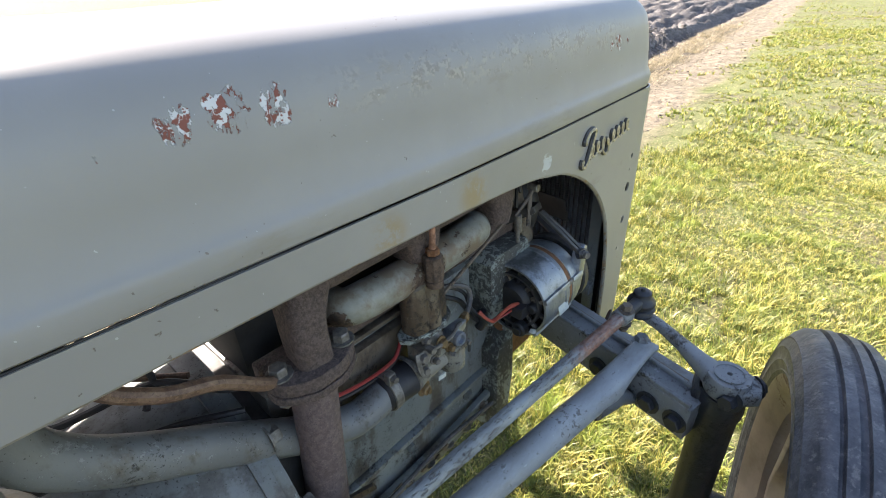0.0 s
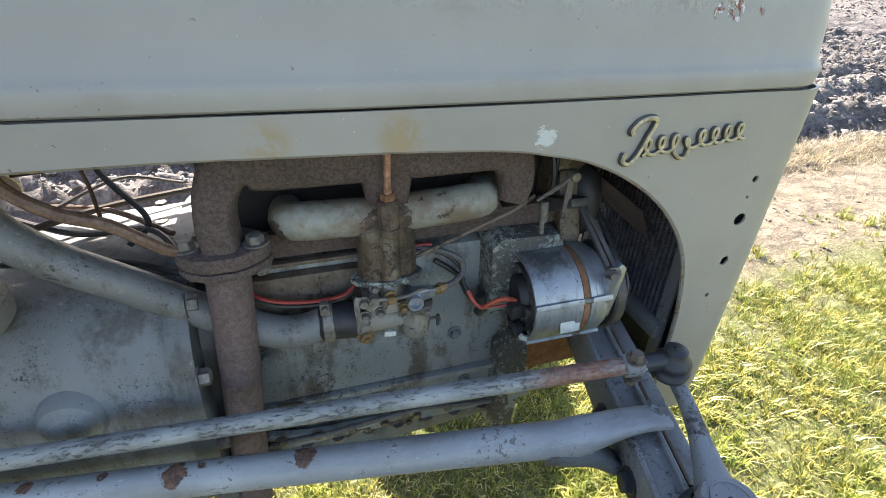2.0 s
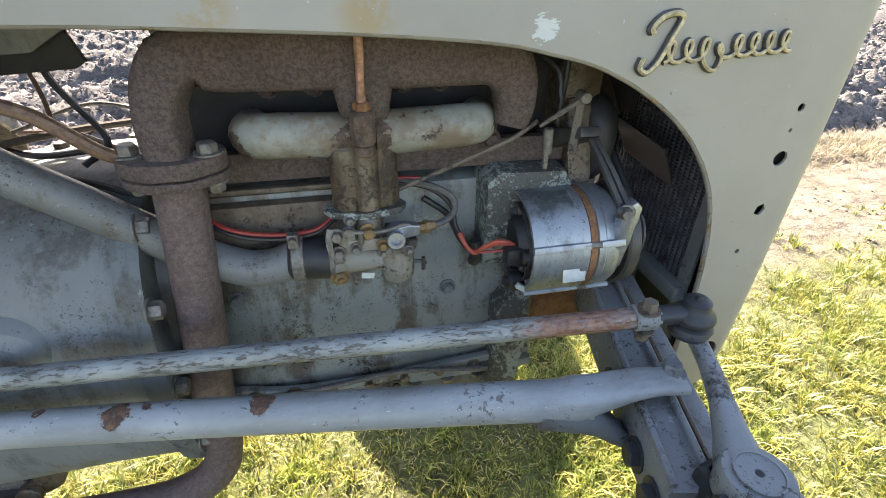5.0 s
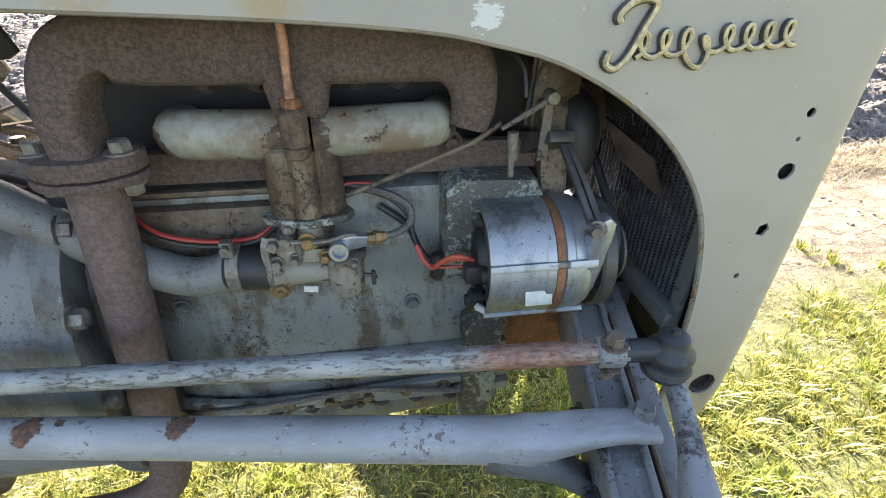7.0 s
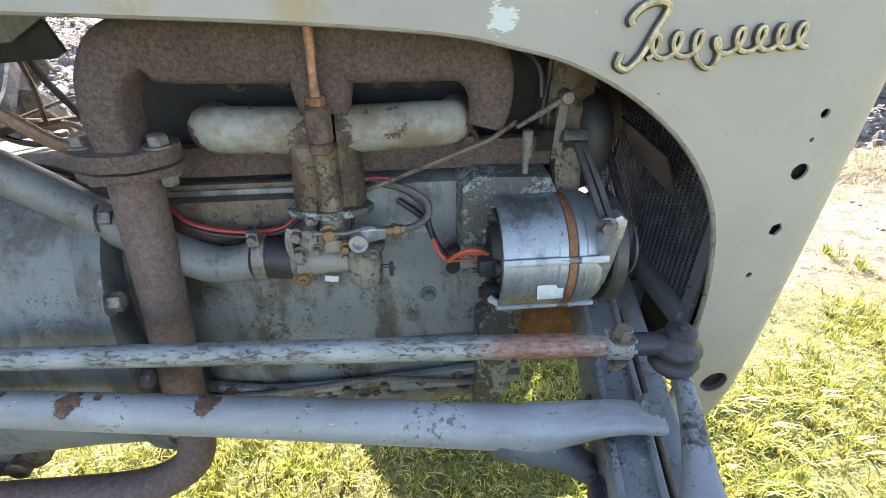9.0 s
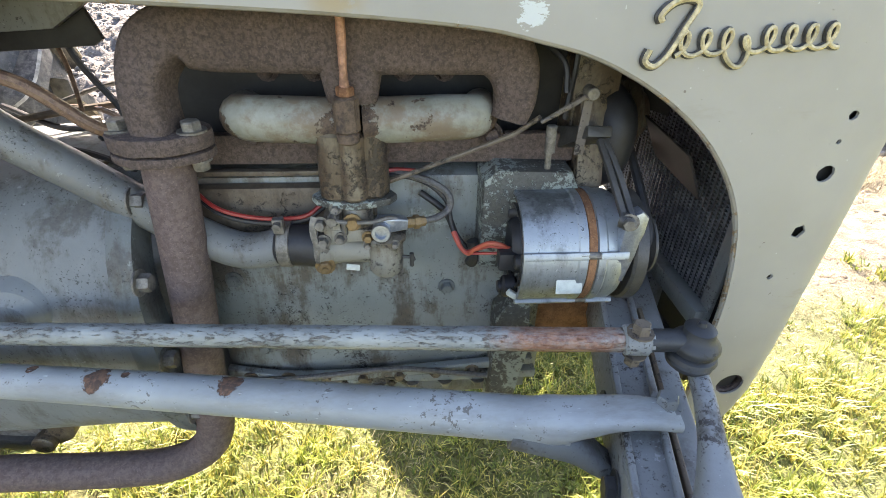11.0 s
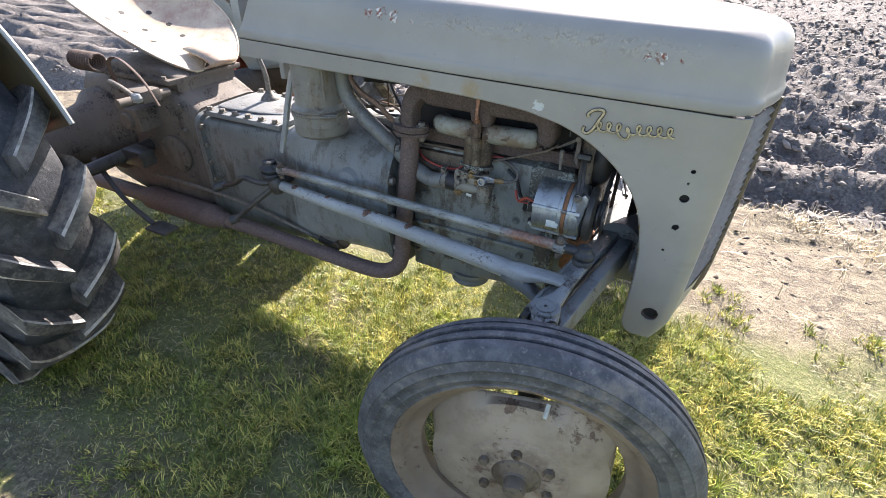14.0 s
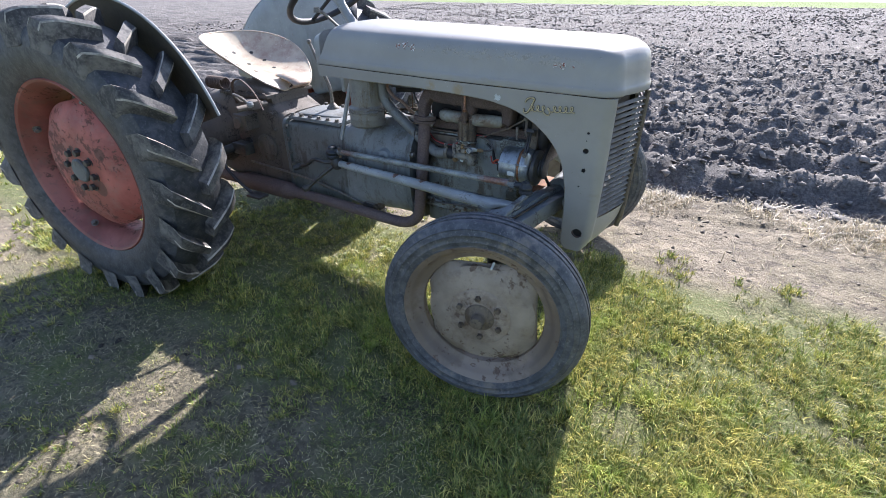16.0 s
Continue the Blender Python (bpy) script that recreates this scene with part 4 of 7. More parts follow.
def carburettor():
    b = bmesh.new()
    lathe(b, [(0, 0), (0.0165, 0), (0.0195, 0.004), (0.0205, 0.020), (0.0205, 0.044), (0.0245, 0.045), (0.0245, 0.050), (0.020, 0.052), (0, 0.052)], Matrix.Translation((-0.2765, -0.176, 0.668)), 28)
    box(b, (-0.305, -0.170, 0.722), (0.058, 0.036, 0.016), 0.003)
    cyl(b, (-0.306, -0.166, 0.752), (-0.306, -0.168, 0.722), 0.0165, 0.0185, bevel=0.003)
    box(b, (-0.333, -0.172, 0.727), (0.020, 0.030, 0.034), 0.004)
    body = part("carburettor", b, M_ALU_DARK, tractor, "greasy aluminium carburettor with brass fittings")
    b = bmesh.new()
    lathe(b, [(0, 0), (0.0225, 0), (0.0235, 0.004), (0.0215, 0.010), (0.018, 0.026), (0.0165, 0.045), (0.0165, 0.060), (0, 0.060)], frame_along((-0.3525, -0.1675, 0.6975), (-0.290, -0.170, 0.6945))[0], 26)
    part("intake_horn", b, M_ALU_DARK, body, "stained tapered air horn")
    b = bmesh.new()
    cyl(b, (-0.2775, -0.172, 0.7285), (-0.2790, -0.1935, 0.7300), 0.0115, 0.0105, bevel=0.002)
    lathe(b, [(0.0105, 0), (0.0108, 0.004), (0.0098, 0.006), (0.0066, 0.006), (0.0062, -0.014), (0, -0.014)], frame_along((-0.2790, -0.1935, 0.7300), (-0.2800, -0.2100, 0.7315))[0], 22)
    strap(b, [(-0.283, -0.181, 0.733), (-0.266, -0.181, 0.734), (-0.2515, -0.178, 0.7325)], [(0.018, 0.016), (0.017, 0.014), (0.012, 0.012)], (0, 0, 1))
    part("inlet_elbow", b, M_ALU, body, "bright inlet elbow")
    b = bmesh.new()
    lathe(b, [(0.0045, 0), (0.0062, 0.001), (0.0062, 0.006), (0.0045, 0.007)], frame_along((-0.279, -0.1800, 0.7290), (-0.2795, -0.2, 0.7305))[0], 18)
    part("bore", b, M_DARK, body)
    for k, (x, y, z, r) in enumerate(((-0.3435, -0.187, 0.738, 0.0062), (-0.3435, -0.187, 0.716, 0.0058), (-0.310, -0.189, 0.7405, 0.0070), (-0.324, -0.189, 0.7205, 0.0050), (-0.294, -0.189, 0.7215, 0.0050), (-0.2955, -0.193, 0.7145, 0.0036), (-0.2640, -0.1945, 0.7155, 0.0036), (-0.328, -0.178, 0.7515, 0.0050))):
        bolt((x, y, z), (0.1 * (k % 3 - 1), -1, 0.1), body, r, 0.009, M_BRASS if k in (2, 4) else M_STEEL, "screw")
    b = bmesh.new()
    hexbolt(b, (-0.3455, -0.186, 0.683), (0.1, -1, 0.0), 0.0080, 0.009)
    lathe(b, [(0.0035, 0.009), (0.0038, 0.0125), (0, 0.0125)], frame_along((-0.3455, -0.186, 0.683), (-0.3355, -0.286, 0.683))[0], 12)
    part("jet_plug", b, M_BRASS, body, "corroded brass plug")
    b = bmesh.new()
    strap(b, [(-0.350, -0.186, 0.746), (-0.353, -0.190, 0.733), (-0.350, -0.193, 0.715), (-0.339, -0.193, 0.706)], [(0.008, 0.003), (0.007, 0.003), (0.006, 0.003)], (1, 0, 0))
    tube(b, [(-0.334, -0.191, 0.7445), (-0.318, -0.195, 0.7435), (-0.292, -0.193, 0.7415), (-0.272, -0.187, 0.7435), (-0.262, -0.184, 0.741)], 0.0026, 8)
    tube(b, [(-0.318, -0.192, 0.728), (-0.318, -0.196, 0.744)], 0.0032, 8, 1, False)
    cyl(b, (-0.331, -0.188, 0.7445), (-0.331, -0.198, 0.7445), 0.0055, seg=10)
    part("linkage", b, M_STEEL, body)
    b = bmesh.new()
    tube(b, [(-0.331, -0.180, 0.752 + 0.0)] + [(-0.331 + 0.0045 * math.cos(0.8 * k), -0.188 + 0.0045 * math.sin(0.8 * k), 0.751 - 0.0009 * k) for k in range(20)], 0.0009, 5, 1, False)
    part("return_spring", b, M_STEEL, body)
    b = bmesh.new()
    tube(b, [(-0.257, -0.182, 0.690), (-0.246, -0.184, 0.690), (-0.244, -0.185, 0.686)], 0.0022, 7)
    tube(b, [(-0.2465, -0.185, 0.696), (-0.2465, -0.185, 0.679)], 0.0026, 7, 1, False)
    part("drain_screw", b, M_OIL, body)
    b = bmesh.new()
    box(b, (-0.3135, -0.1915, 0.6830), (0.015, 0.0018, 0.0075), 0.0007, Matrix.Rotation(radians(8), 4, "Y"))
    part("tag", b, M_LABEL, body)
    b = bmesh.new()
    cyl(b, (-0.2525, -0.178, 0.7325), (-0.2440, -0.1735, 0.7305), 0.0062, seg=6)
    cyl(b, (-0.2440, -0.1735, 0.7305), (-0.2370, -0.1700, 0.7290), 0.0082, seg=6, bevel=0.001)
    cyl(b, (-0.2370, -0.1700, 0.7290), (-0.2310, -0.1670, 0.7285), 0.0060, seg=6)
    part("fuel_union", b, M_BRASS, body, "brass fuel union")


carburettor()
b = bmesh.new()
tube(b, [(-0.232, -0.1675, 0.7285), (-0.216, -0.160, 0.7285), (-0.202, -0.152, 0.736), (-0.203, -0.148, 0.752), (-0.222, -0.140, 0.764), (-0.250, -0.132, 0.770), (-0.28, -0.126, 0.776)], 0.0042, 8)
part("fuel_hose", b, M_HOSE, tractor, "thin braided fuel hose")
b = bmesh.new()
tube(b, [(-0.275, -0.150, 0.768), (-0.210, -0.152, 0.794), (-0.150, -0.153, 0.818), (-0.133, -0.154, 0.826), (-0.108, -0.158, 0.845)], 0.0028, 8)
part("metal_pipe", b, M_DUST, tractor)

# air hose, clamps and pipe to the air cleaner
b = bmesh.new()
cyl(b, (-0.3508, -0.1676, 0.6976), (-0.4004, -0.1645, 0.7008), 0.0245, bevel=0.003)
hose = part("air_hose", b, M_RUBBER, tractor, "short black rubber hose")
for x in (-0.3970, -0.3560):
    b = bmesh.new()
    w = 0.014 if x < -0.37 else 0.007
    lathe(b, [(0.0255, 0), (0.0272, 0.001), (0.0272, w - 0.001), (0.0255, w)], frame_along((x, -0.1650, 0.7005), (x + 1, -0.168, 0.684))[0], 24)
    if x < -0.37:
        box(b, (x + 0.005, -0.178, 0.7320), (0.012, 0.010, 0.018), 0.002)
        cyl(b, (x + 0.005, -0.190, 0.7350), (x + 0.005, -0.172, 0.7350), 0.0045, seg=8)
    part("hose_clamp", b, M_STEEL, hose, "galvanised clamp")
b = bmesh.new()
tube(b, [(-0.393, -0.1650, 0.7005), (-0.417, -0.1625, 0.6915), (-0.450, -0.158, 0.6900), (-0.494, -0.153, 0.709), (-0.553, -0.150, 0.750), (-0.600, -0.150, 0.786), (-0.655, -0.150, 0.826), (-0.692, -0.150, 0.862), (-0.709, -0.150, 0.895), (-0.711, -0.150, 0.935), (-0.711, -0.150, 1.0)], 0.0215, 16)
part("air_pipe", b, M_AIRPIPE, tractor, "curved grey painted air pipe")
b = bmesh.new()
AC = Matrix.Translation((-0.788, -0.168, 0.762)) @ Matrix.Diagonal((0.94, 0.94, 1, 1))
lathe(b, [(0, -0.004), (0.060, -0.002), (0.072, 0.003), (0.079, 0.010), (0.0805, 0.02), (0.0795, 0.034), (0.0805, 0.036), (0.0795, 0.040), (0.0795, 0.056), (0.083, 0.058), (0.083, 0.064), (0.0795, 0.066), (0.0785, 0.072), (0.0815, 0.075), (0.0815, 0.080), (0.072, 0.086), (0.0685, 0.090), (0.0685, 0.235), (0, 0.235)], AC, 44)
cleaner = part("air_cleaner", b, M_CLEANER, tractor, "grey cylindrical oil-bath air cleaner")
b = bmesh.new()
lathe(b, [(0.0800, 0.0655), (0.0842, 0.0665), (0.0842, 0.0735), (0.0800, 0.0745)], AC, 44)
box(b, (-0.716, -0.212, 0.833), (0.034, 0.016, 0.012), 0.002, Matrix.Rotation(radians(32), 4, "Z"))
cyl(b, (-0.736, -0.236, 0.833), (-0.700, -0.214, 0.833), 0.0035, seg=8)
part("clamp_band", b, M_STEEL, cleaner, "steel clamp band with a bolt")
b = bmesh.new()
tube(b, [(-0.7335, -0.207, 0.995), (-0.7335, -0.207, 0.87)], 0.0045, 8, 1, False)
part("cleaner_seam", b, M_CLEANER, cleaner)
b = bmesh.new()
tube(b, [(-0.66, -0.165, 0.96), (-0.655, -0.19, 0.935), (-0.62, -0.197, 0.905), (-0.58, -0.195, 0.885), (-0.545, -0.19, 0.852), (-0.53, -0.18, 0.838)], 0.0065, 10)
part("fuel_line", b, M_BROWN, tractor, "rusty brown steel pipe")

# wires
b = bmesh.new()
tube(b, [(-0.50, -0.13, 0.762), (-0.465, -0.150, 0.740), (-0.42, -0.153, 0.728), (-0.37, -0.157, 0.731), (-0.345, -0.150, 0.745), (-0.31, -0.138, 0.765), (-0.27, -0.132, 0.776), (-0.240, -0.125, 0.772)], 0.0026, 7)
part("red_wire", b, M_REDWIRE, tractor)
b = bmesh.new()
tube(b, [(-0.50, -0.13, 0.756), (-0.465, -0.150, 0.734), (-0.42, -0.153, 0.722), (-0.37, -0.156, 0.726), (-0.34, -0.148, 0.742), (-0.28, -0.134, 0.768), (-0.235, -0.134, 0.764), (-0.205, -0.142, 0.742), (-0.198, -0.150, 0.712), (-0.186, -0.160, 0.693)], 0.0030, 7)
part("black_wire", b, M_RUBBER, tractor)
b = bmesh.new()
tube(b, [(-0.198, -0.165, 0.712), (-0.190, -0.176, 0.698), (-0.181, -0.182, 0.692), (-0.174, -0.188, 0.702), (-0.160, -0.196, 0.714), (-0.146, -0.199, 0.713), (-0.134, -0.196, 0.705), (-0.118, -0.192, 0.706)], 0.0027, 8)
part("alternator_wire", b, M_ORANGE, tractor, "orange-red insulated wire")
b = bmesh.new()
tube(b, [(-0.196, -0.165, 0.712), (-0.186, -0.178, 0.694), (-0.172, -0.186, 0.700), (-0.158, -0.194, 0.709), (-0.143, -0.197, 0.708), (-0.118, -0.190, 0.702)], 0.0022, 8)
tube(b, [(-0.181, -0.182, 0.692), (-0.150, -0.192, 0.698), (-0.118, -0.188, 0.697)], 0.0018, 8)
part("alternator_lead", b, M_REDWIRE, tractor)
b = bmesh.new()
tube(b, [(-0.235, -0.126, 0.745), (-0.205, -0.134, 0.722), (-0.190, -0.142, 0.690), (-0.172, -0.142, 0.668)], 0.0042, 8)
tube(b, [(-0.172, -0.150, 0.690), (-0.168, -0.152, 0.672), (-0.172, -0.145, 0.655)], 0.008, 10)
part("loom_tail", b, M_RUBBER, tractor, "sooty wiring loom with rubber plug")

# alternator
AX = Matrix.Translation((-0.131, -0.180, 0.7015)) @ Matrix.Rotation(radians(90), 4, "Y") @ Matrix.Diagonal((1.01, 1.01, 1, 1))


def alternator_body():
    b = bmesh.new()
    lathe(b, [(0.030, 0.030), (0.0575, 0.028), (0.0590, 0.004), (0.0600, 0.0), (0.0632, 0.0005), (0.0645, 0.004), (0.0640, 0.010), (0.0640, 0.058), (0.0655, 0.060), (0.0655, 0.0685), (0.0630, 0.0695), (0.0630, 0.0790), (0.0655, 0.0800), (0.0655, 0.0880), (0.0640, 0.0900), (0.0640, 0.104), (0.060, 0.111), (0.050, 0.116), (0, 0.117)], AX, 56)
    body = part("alternator", b, M_ALTER, tractor, "bright aluminium alternator with black end cap")
    # parting ribs with through bolts, spread round the housing
    for a in (250, 316, 12, 72, 130):
        b = bmesh.new()
        c, sn = math.cos(radians(a)), math.sin(radians(a))
        m = AX @ Matrix.Rotation(radians(a), 4, "Z")
        box(b, m @ Vector((0.0655, 0, 0.034)), (0.070, 0.0085, 0.0060), 0.0018, m.to_3x3().normalized().to_4x4() @ Matrix.Rotation(radians(90), 4, "Y"))
        box(b, m @ Vector((0.0660, 0, 0.096)), (0.030, 0.0085, 0.0060), 0.0018, m.to_3x3().normalized().to_4x4() @ Matrix.Rotation(radians(90), 4, "Y"))
        part("parting_rib", b, M_ALTER, body)
        b = bmesh.new()
        cyl(b, AX @ Vector((0.0645 * c, 0.0645 * sn, 0.060)), AX @ Vector((0.0645 * c, 0.0645 * sn, 0.094)), 0.0042, seg=10)
        part("through_bolt", b, M_STEEL, body)
    b = bmesh.new()
    lathe(b, [(0.0626, 0.0695), (0.0646, 0.0703), (0.0646, 0.0782), (0.0626, 0.0790)], AX, 56)
    part("stator_band", b, M_RUST, body, "rusty stator band")
    b = bmesh.new()
    lathe(b, [(0, 0.029), (0.0565, 0.027), (0.0582, 0.004)], AX, 48)
    part("end_bowl", b, M_DARK, body, "dark open end with slots")
    for k in range(12):
        a = k * math.pi / 6 + 0.2
        b = bmesh.new()
        strap(b, [AX @ Vector((0.030 * math.cos(a), 0.030 * math.sin(a), 0.010)), AX @ Vector((0.046 * math.cos(a), 0.046 * math.sin(a), 0.007)), AX @ Vector((0.0595 * math.cos(a), 0.0595 * math.sin(a), 0.006))], [(0.008, 0.006), (0.006, 0.005), (0.008, 0.006)], AX.to_3x3() @ Vector((-math.sin(a), math.cos(a), 0)), 3)
        part("end_spoke", b, M_ALU_DARK if k % 3 else M_RUBBER, body)
    b = bmesh.new()
    lathe(b, [(0.044, 0.012), (0.045, 0.002), (0.049, 0.001), (0.050, 0.010)], AX, 40)
    part("end_ring", b, M_OIL, body)
    b = bmesh.new()
    lathe(b, [(0, -0.004), (0.026, -0.004), (0.032, 0.002), (0.034, 0.012), (0, 0.014)], AX, 30)
    for k in range(3):
        a = k * 2.1 + 0.5
        cyl(b, AX @ Vector((0.038 * math.cos(a), 0.038 * math.sin(a), 0.012)), AX @ Vector((0.038 * math.cos(a), 0.038 * math.sin(a), -0.004)), 0.010, 0.008, bevel=0.002)
    part("end_cap", b, M_RUBBER, body, "black plastic end cap")
    b = bmesh.new()
    cyl(b, AX @ Vector((0.044, -0.020, 0.006)), AX @ Vector((0.044, -0.020, -0.012)), 0.013, bevel=0.003)
    cyl(b, AX @ Vector((0.044, -0.020, -0.012)), AX @ Vector((0.044, -0.020, -0.016)), 0.007)
    box(b, AX @ Vector((0.004, -0.022, -0.006)), (0.026, 0.020, 0.022), 0.003)
    part("terminal", b, M_RUBBER, body, "black terminal plug")
    b = bmesh.new()
    box(b, AX @ Vector((0.038, -0.044, -0.003)), (0.014, 0.006, 0.007), 0.001, Matrix.Rotation(radians(35), 4, "Y"))
    part("spade_clip", b, M_LABEL, body)
    b = bmesh.new()
    lathe(b, [(0, 0.119), (0.062, 0.119), (0.0645, 0.122), (0.0645, 0.134), (0.058, 0.137), (0.032, 0.139), (0.036, 0.143), (0.036, 0.146), (0.027, 0.151), (0.036, 0.156), (0.036, 0.159), (0, 0.159)], AX, 40)
    part("pulley", b, M_OIL, body, "dark cooling fan and pulley")
    b = bmesh.new()
    lip = Matrix.Rotation(radians(-14), 4, "X")
    box(b, (-0.0790, -0.2440, 0.6945), (0.0285, 0.0012, 0.030), 0.0005, lip)
    part("label", b, M_LABEL, body, "faded paper label")
    return body


alternator = alternator_body()
b = bmesh.new()
prism(b, [(-0.032, 0.690), (-0.031, 0.752), (-0.026, 0.770), (-0.016, 0.775), (-0.008, 0.768), (-0.009, 0.748), (-0.017, 0.725), (-0.019, 0.690)], -0.243, -0.226, 0.003)
part("lug", b, M_ALU, alternator)
bolt((-0.030, -0.246, 0.766), (-0.4, -1, 0.1), alternator, 0.0065, 0.011)
b = bmesh.new()
for dx in (-0.0042, 0.0042):
    strap(b, [(-0.030 + dx, -0.241, 0.768), (-0.036 + dx, -0.205, 0.798), (-0.043 + dx * 0.7, -0.172, 0.824)], [(0.0062, 0.0060), (0.0062, 0.0060)], (1, 0, 0), 3)
cyl(b, (-0.028, -0.246, 0.765), (-0.036, -0.239, 0.7655), 0.0085, seg=16)
part("adjuster_arm", b, M_OIL, tractor, "thin grimy slotted adjuster arm")
b = bmesh.new()
bar(b, (-0.045, -0.168, 0.832), (-0.060, -0.10, 0.80), (1, 0, 0), (0.030, 0.012), (0.05, 0.03), 0.003)
part("adjuster_bracket", b, M_OIL, tractor)
b = bmesh.new()
cyl(b, (-0.125, -0.150, 0.632), (-0.01, -0.150, 0.632), 0.011)
part("pivot_bolt", b, M_RUST, alternator)

# water pump, hoses, fan
b = bmesh.new()
box(b, (-0.035, -0.015, 0.79), (0.06, 0.20, 0.24), 0.02)
box(b, (-0.040, -0.110, 0.800), (0.035, 0.060, 0.110), 0.012, Matrix.Rotation(radians(-18), 4, "X"))
cyl(b, (-0.03, 0, 0.80), (0.075, 0, 0.80), 0.03)
lathe(b, [(0, 0), (0.058, 0), (0.062, 0.004), (0.05, 0.012), (0.062, 0.020), (0.058, 0.024), (0, 0.024)], Matrix.Translation((0.03, 0, 0.80)) @ Matrix.Rotation(radians(90), 4, "Y"), 32)
pump = part("water_pump", b, M_RISER, tractor, "rusty brown water pump body")
# blades painted near-black as if in shade, so sunlight hardly shows them
for k in range(4):
    b = bmesh.new()
    m = Matrix.Translation((0.085, 0, 0.78)) @ Matrix.Rotation(radians(4 + 90 * k), 4, "X")
    box(b, m @ Vector((0, 0, 0.090)), (0.003, 0.066, 0.125), 0.001, m.to_3x3().to_4x4() @ Matrix.Rotation(radians(28), 4, "Z"))
    part("fan_blade", b, M_DARK, pump)
b = bmesh.new()
tube(b, [(0.02, 0.062, 0.80), (0.02, 0.0, 0.862), (0.02, -0.06, 0.82), (0.02, -0.190, 0.735), (0.02, -0.198, 0.70), (0.02, -0.17, 0.680), (0.02, -0.02, 0.545), (0.02, 0.03, 0.56), (0.02, 0.062, 0.80)], 0.0055, 8, 6)
part("fan_belt", b, M_RUBBER, tractor)
b = bmesh.new()
tube(b, [(-0.06, -0.05, 0.90), (0.0, -0.06, 0.915), (0.07, -0.06, 0.925), (0.14, -0.05, 0.935)], 0.024, 14)
tube(b, [(-0.02, -0.03, 0.838), (-0.012, -0.075, 0.842), (-0.009, -0.108, 0.832), (-0.009, -0.118, 0.808), (-0.011, -0.112, 0.775), (-0.016, -0.085, 0.750)], [0.022, 0.024, 0.026, 0.026, 0.025, 0.022], 18)
part("radiator_hose", b, M_RUBBER, tractor)
b = bmesh.new()
tube(b, [(-0.110, -0.168, 0.842), (-0.085, -0.170, 0.858), (-0.063, -0.170, 0.872)], [0.0022, 0.0032, 0.0028], 8)
throttle = part("throttle_rod", b, M_HOUSING, tractor)
b = bmesh.new()
cyl(b, (-0.063, -0.160, 0.873), (-0.063, -0.178, 0.873), 0.0065, seg=12, bevel=0.001)
part("pivot", b, M_STEEL, throttle)
b = bmesh.new()
bar(b, (-0.0635, -0.163, 0.805), (-0.062, -0.163, 0.874), (1, 0, 0), (0.011, 0.003), (0.009, 0.003), 0.0008)
part("bell_crank", b, M_HOUSING, throttle)
b = bmesh.new()
cyl(b, (-0.097, -0.165, 0.838), (-0.096, -0.165, 0.808), 0.0058, seg=12, bevel=0.001)
cyl(b, (-0.097, -0.165, 0.809), (-0.096, -0.165, 0.790), 0.0035, seg=8)
part("rod_sleeve", b, M_STEEL, throttle)
b = bmesh.new()
tube(b, [(-0.12, -0.12, 0.92), (-0.09, -0.15, 0.90), (-0.085, -0.16, 0.87)], 0.003, 6)
tube(b, [(-0.10, -0.10, 0.95), (-0.075, -0.14, 0.92), (-0.08, -0.15, 0.84)], 0.003, 6)
part("plug_lead", b, M_RUBBER, tractor)

# things on the far side, seen through the engine bay
b = bmesh.new()
prism(b, [(-0.74, 0.905), (-0.74, 0.965), (-0.572, 0.965), (-0.575, 0.945), (-0.63, 0.912)], -0.055, -0.045, 0.002)
box(b, (-0.67, -0.06, 0.963), (0.15, 0.03, 0.004), 0.001)
bracket = part("dash_bracket", b, M_STEER, tractor)
for x, z in ((-0.655, 0.945), (-0.70, 0.938), (-0.62, 0.952)):
    b = bmesh.new()
    cyl(b, (x, -0.0555, z), (x, -0.0530, z), 0.0055, seg=12)
    part("bolt_hole", b, M_DARK, bracket)
b = bmesh.new()
prism(b, [(-0.72, 0.885), (-0.72, 0.91), (-0.60, 0.935), (-0.588, 0.90), (-0.60, 0.893)], -0.043, -0.035, 0.002)
part("splash_plate", b, M_DARK, tractor)
b = bmesh.new()
tube(b, [(-0.66, 0.0, 0.96), (-0.64, -0.02, 0.88), (-0.60, -0.03, 0.81), (-0.62, -0.06, 0.79)], 0.004, 7)
tube(b, [(-0.80, 0.05, 0.80), (-0.70, 0.0, 0.785), (-0.60, -0.04, 0.800), (-0.55, -0.10, 0.79), (-0.50, -0.12, 0.80)], 0.004, 7)
tube(b, [(-0.80, -0.08, 0.80), (-0.70, -0.10, 0.800), (-0.62, -0.10, 0.79), (-0.55, -0.13, 0.780)], 0.0035, 7)
part("wiring_loom", b, M_RUBBER, tractor)
b = bmesh.new()
tube(b, [(-0.70, 0.03, 0.95), (-0.665, 0.0, 0.87), (-0.66, -0.01, 0.81)], 0.0028, 6)
part("brown_wire", b, M_BROWN, tractor)
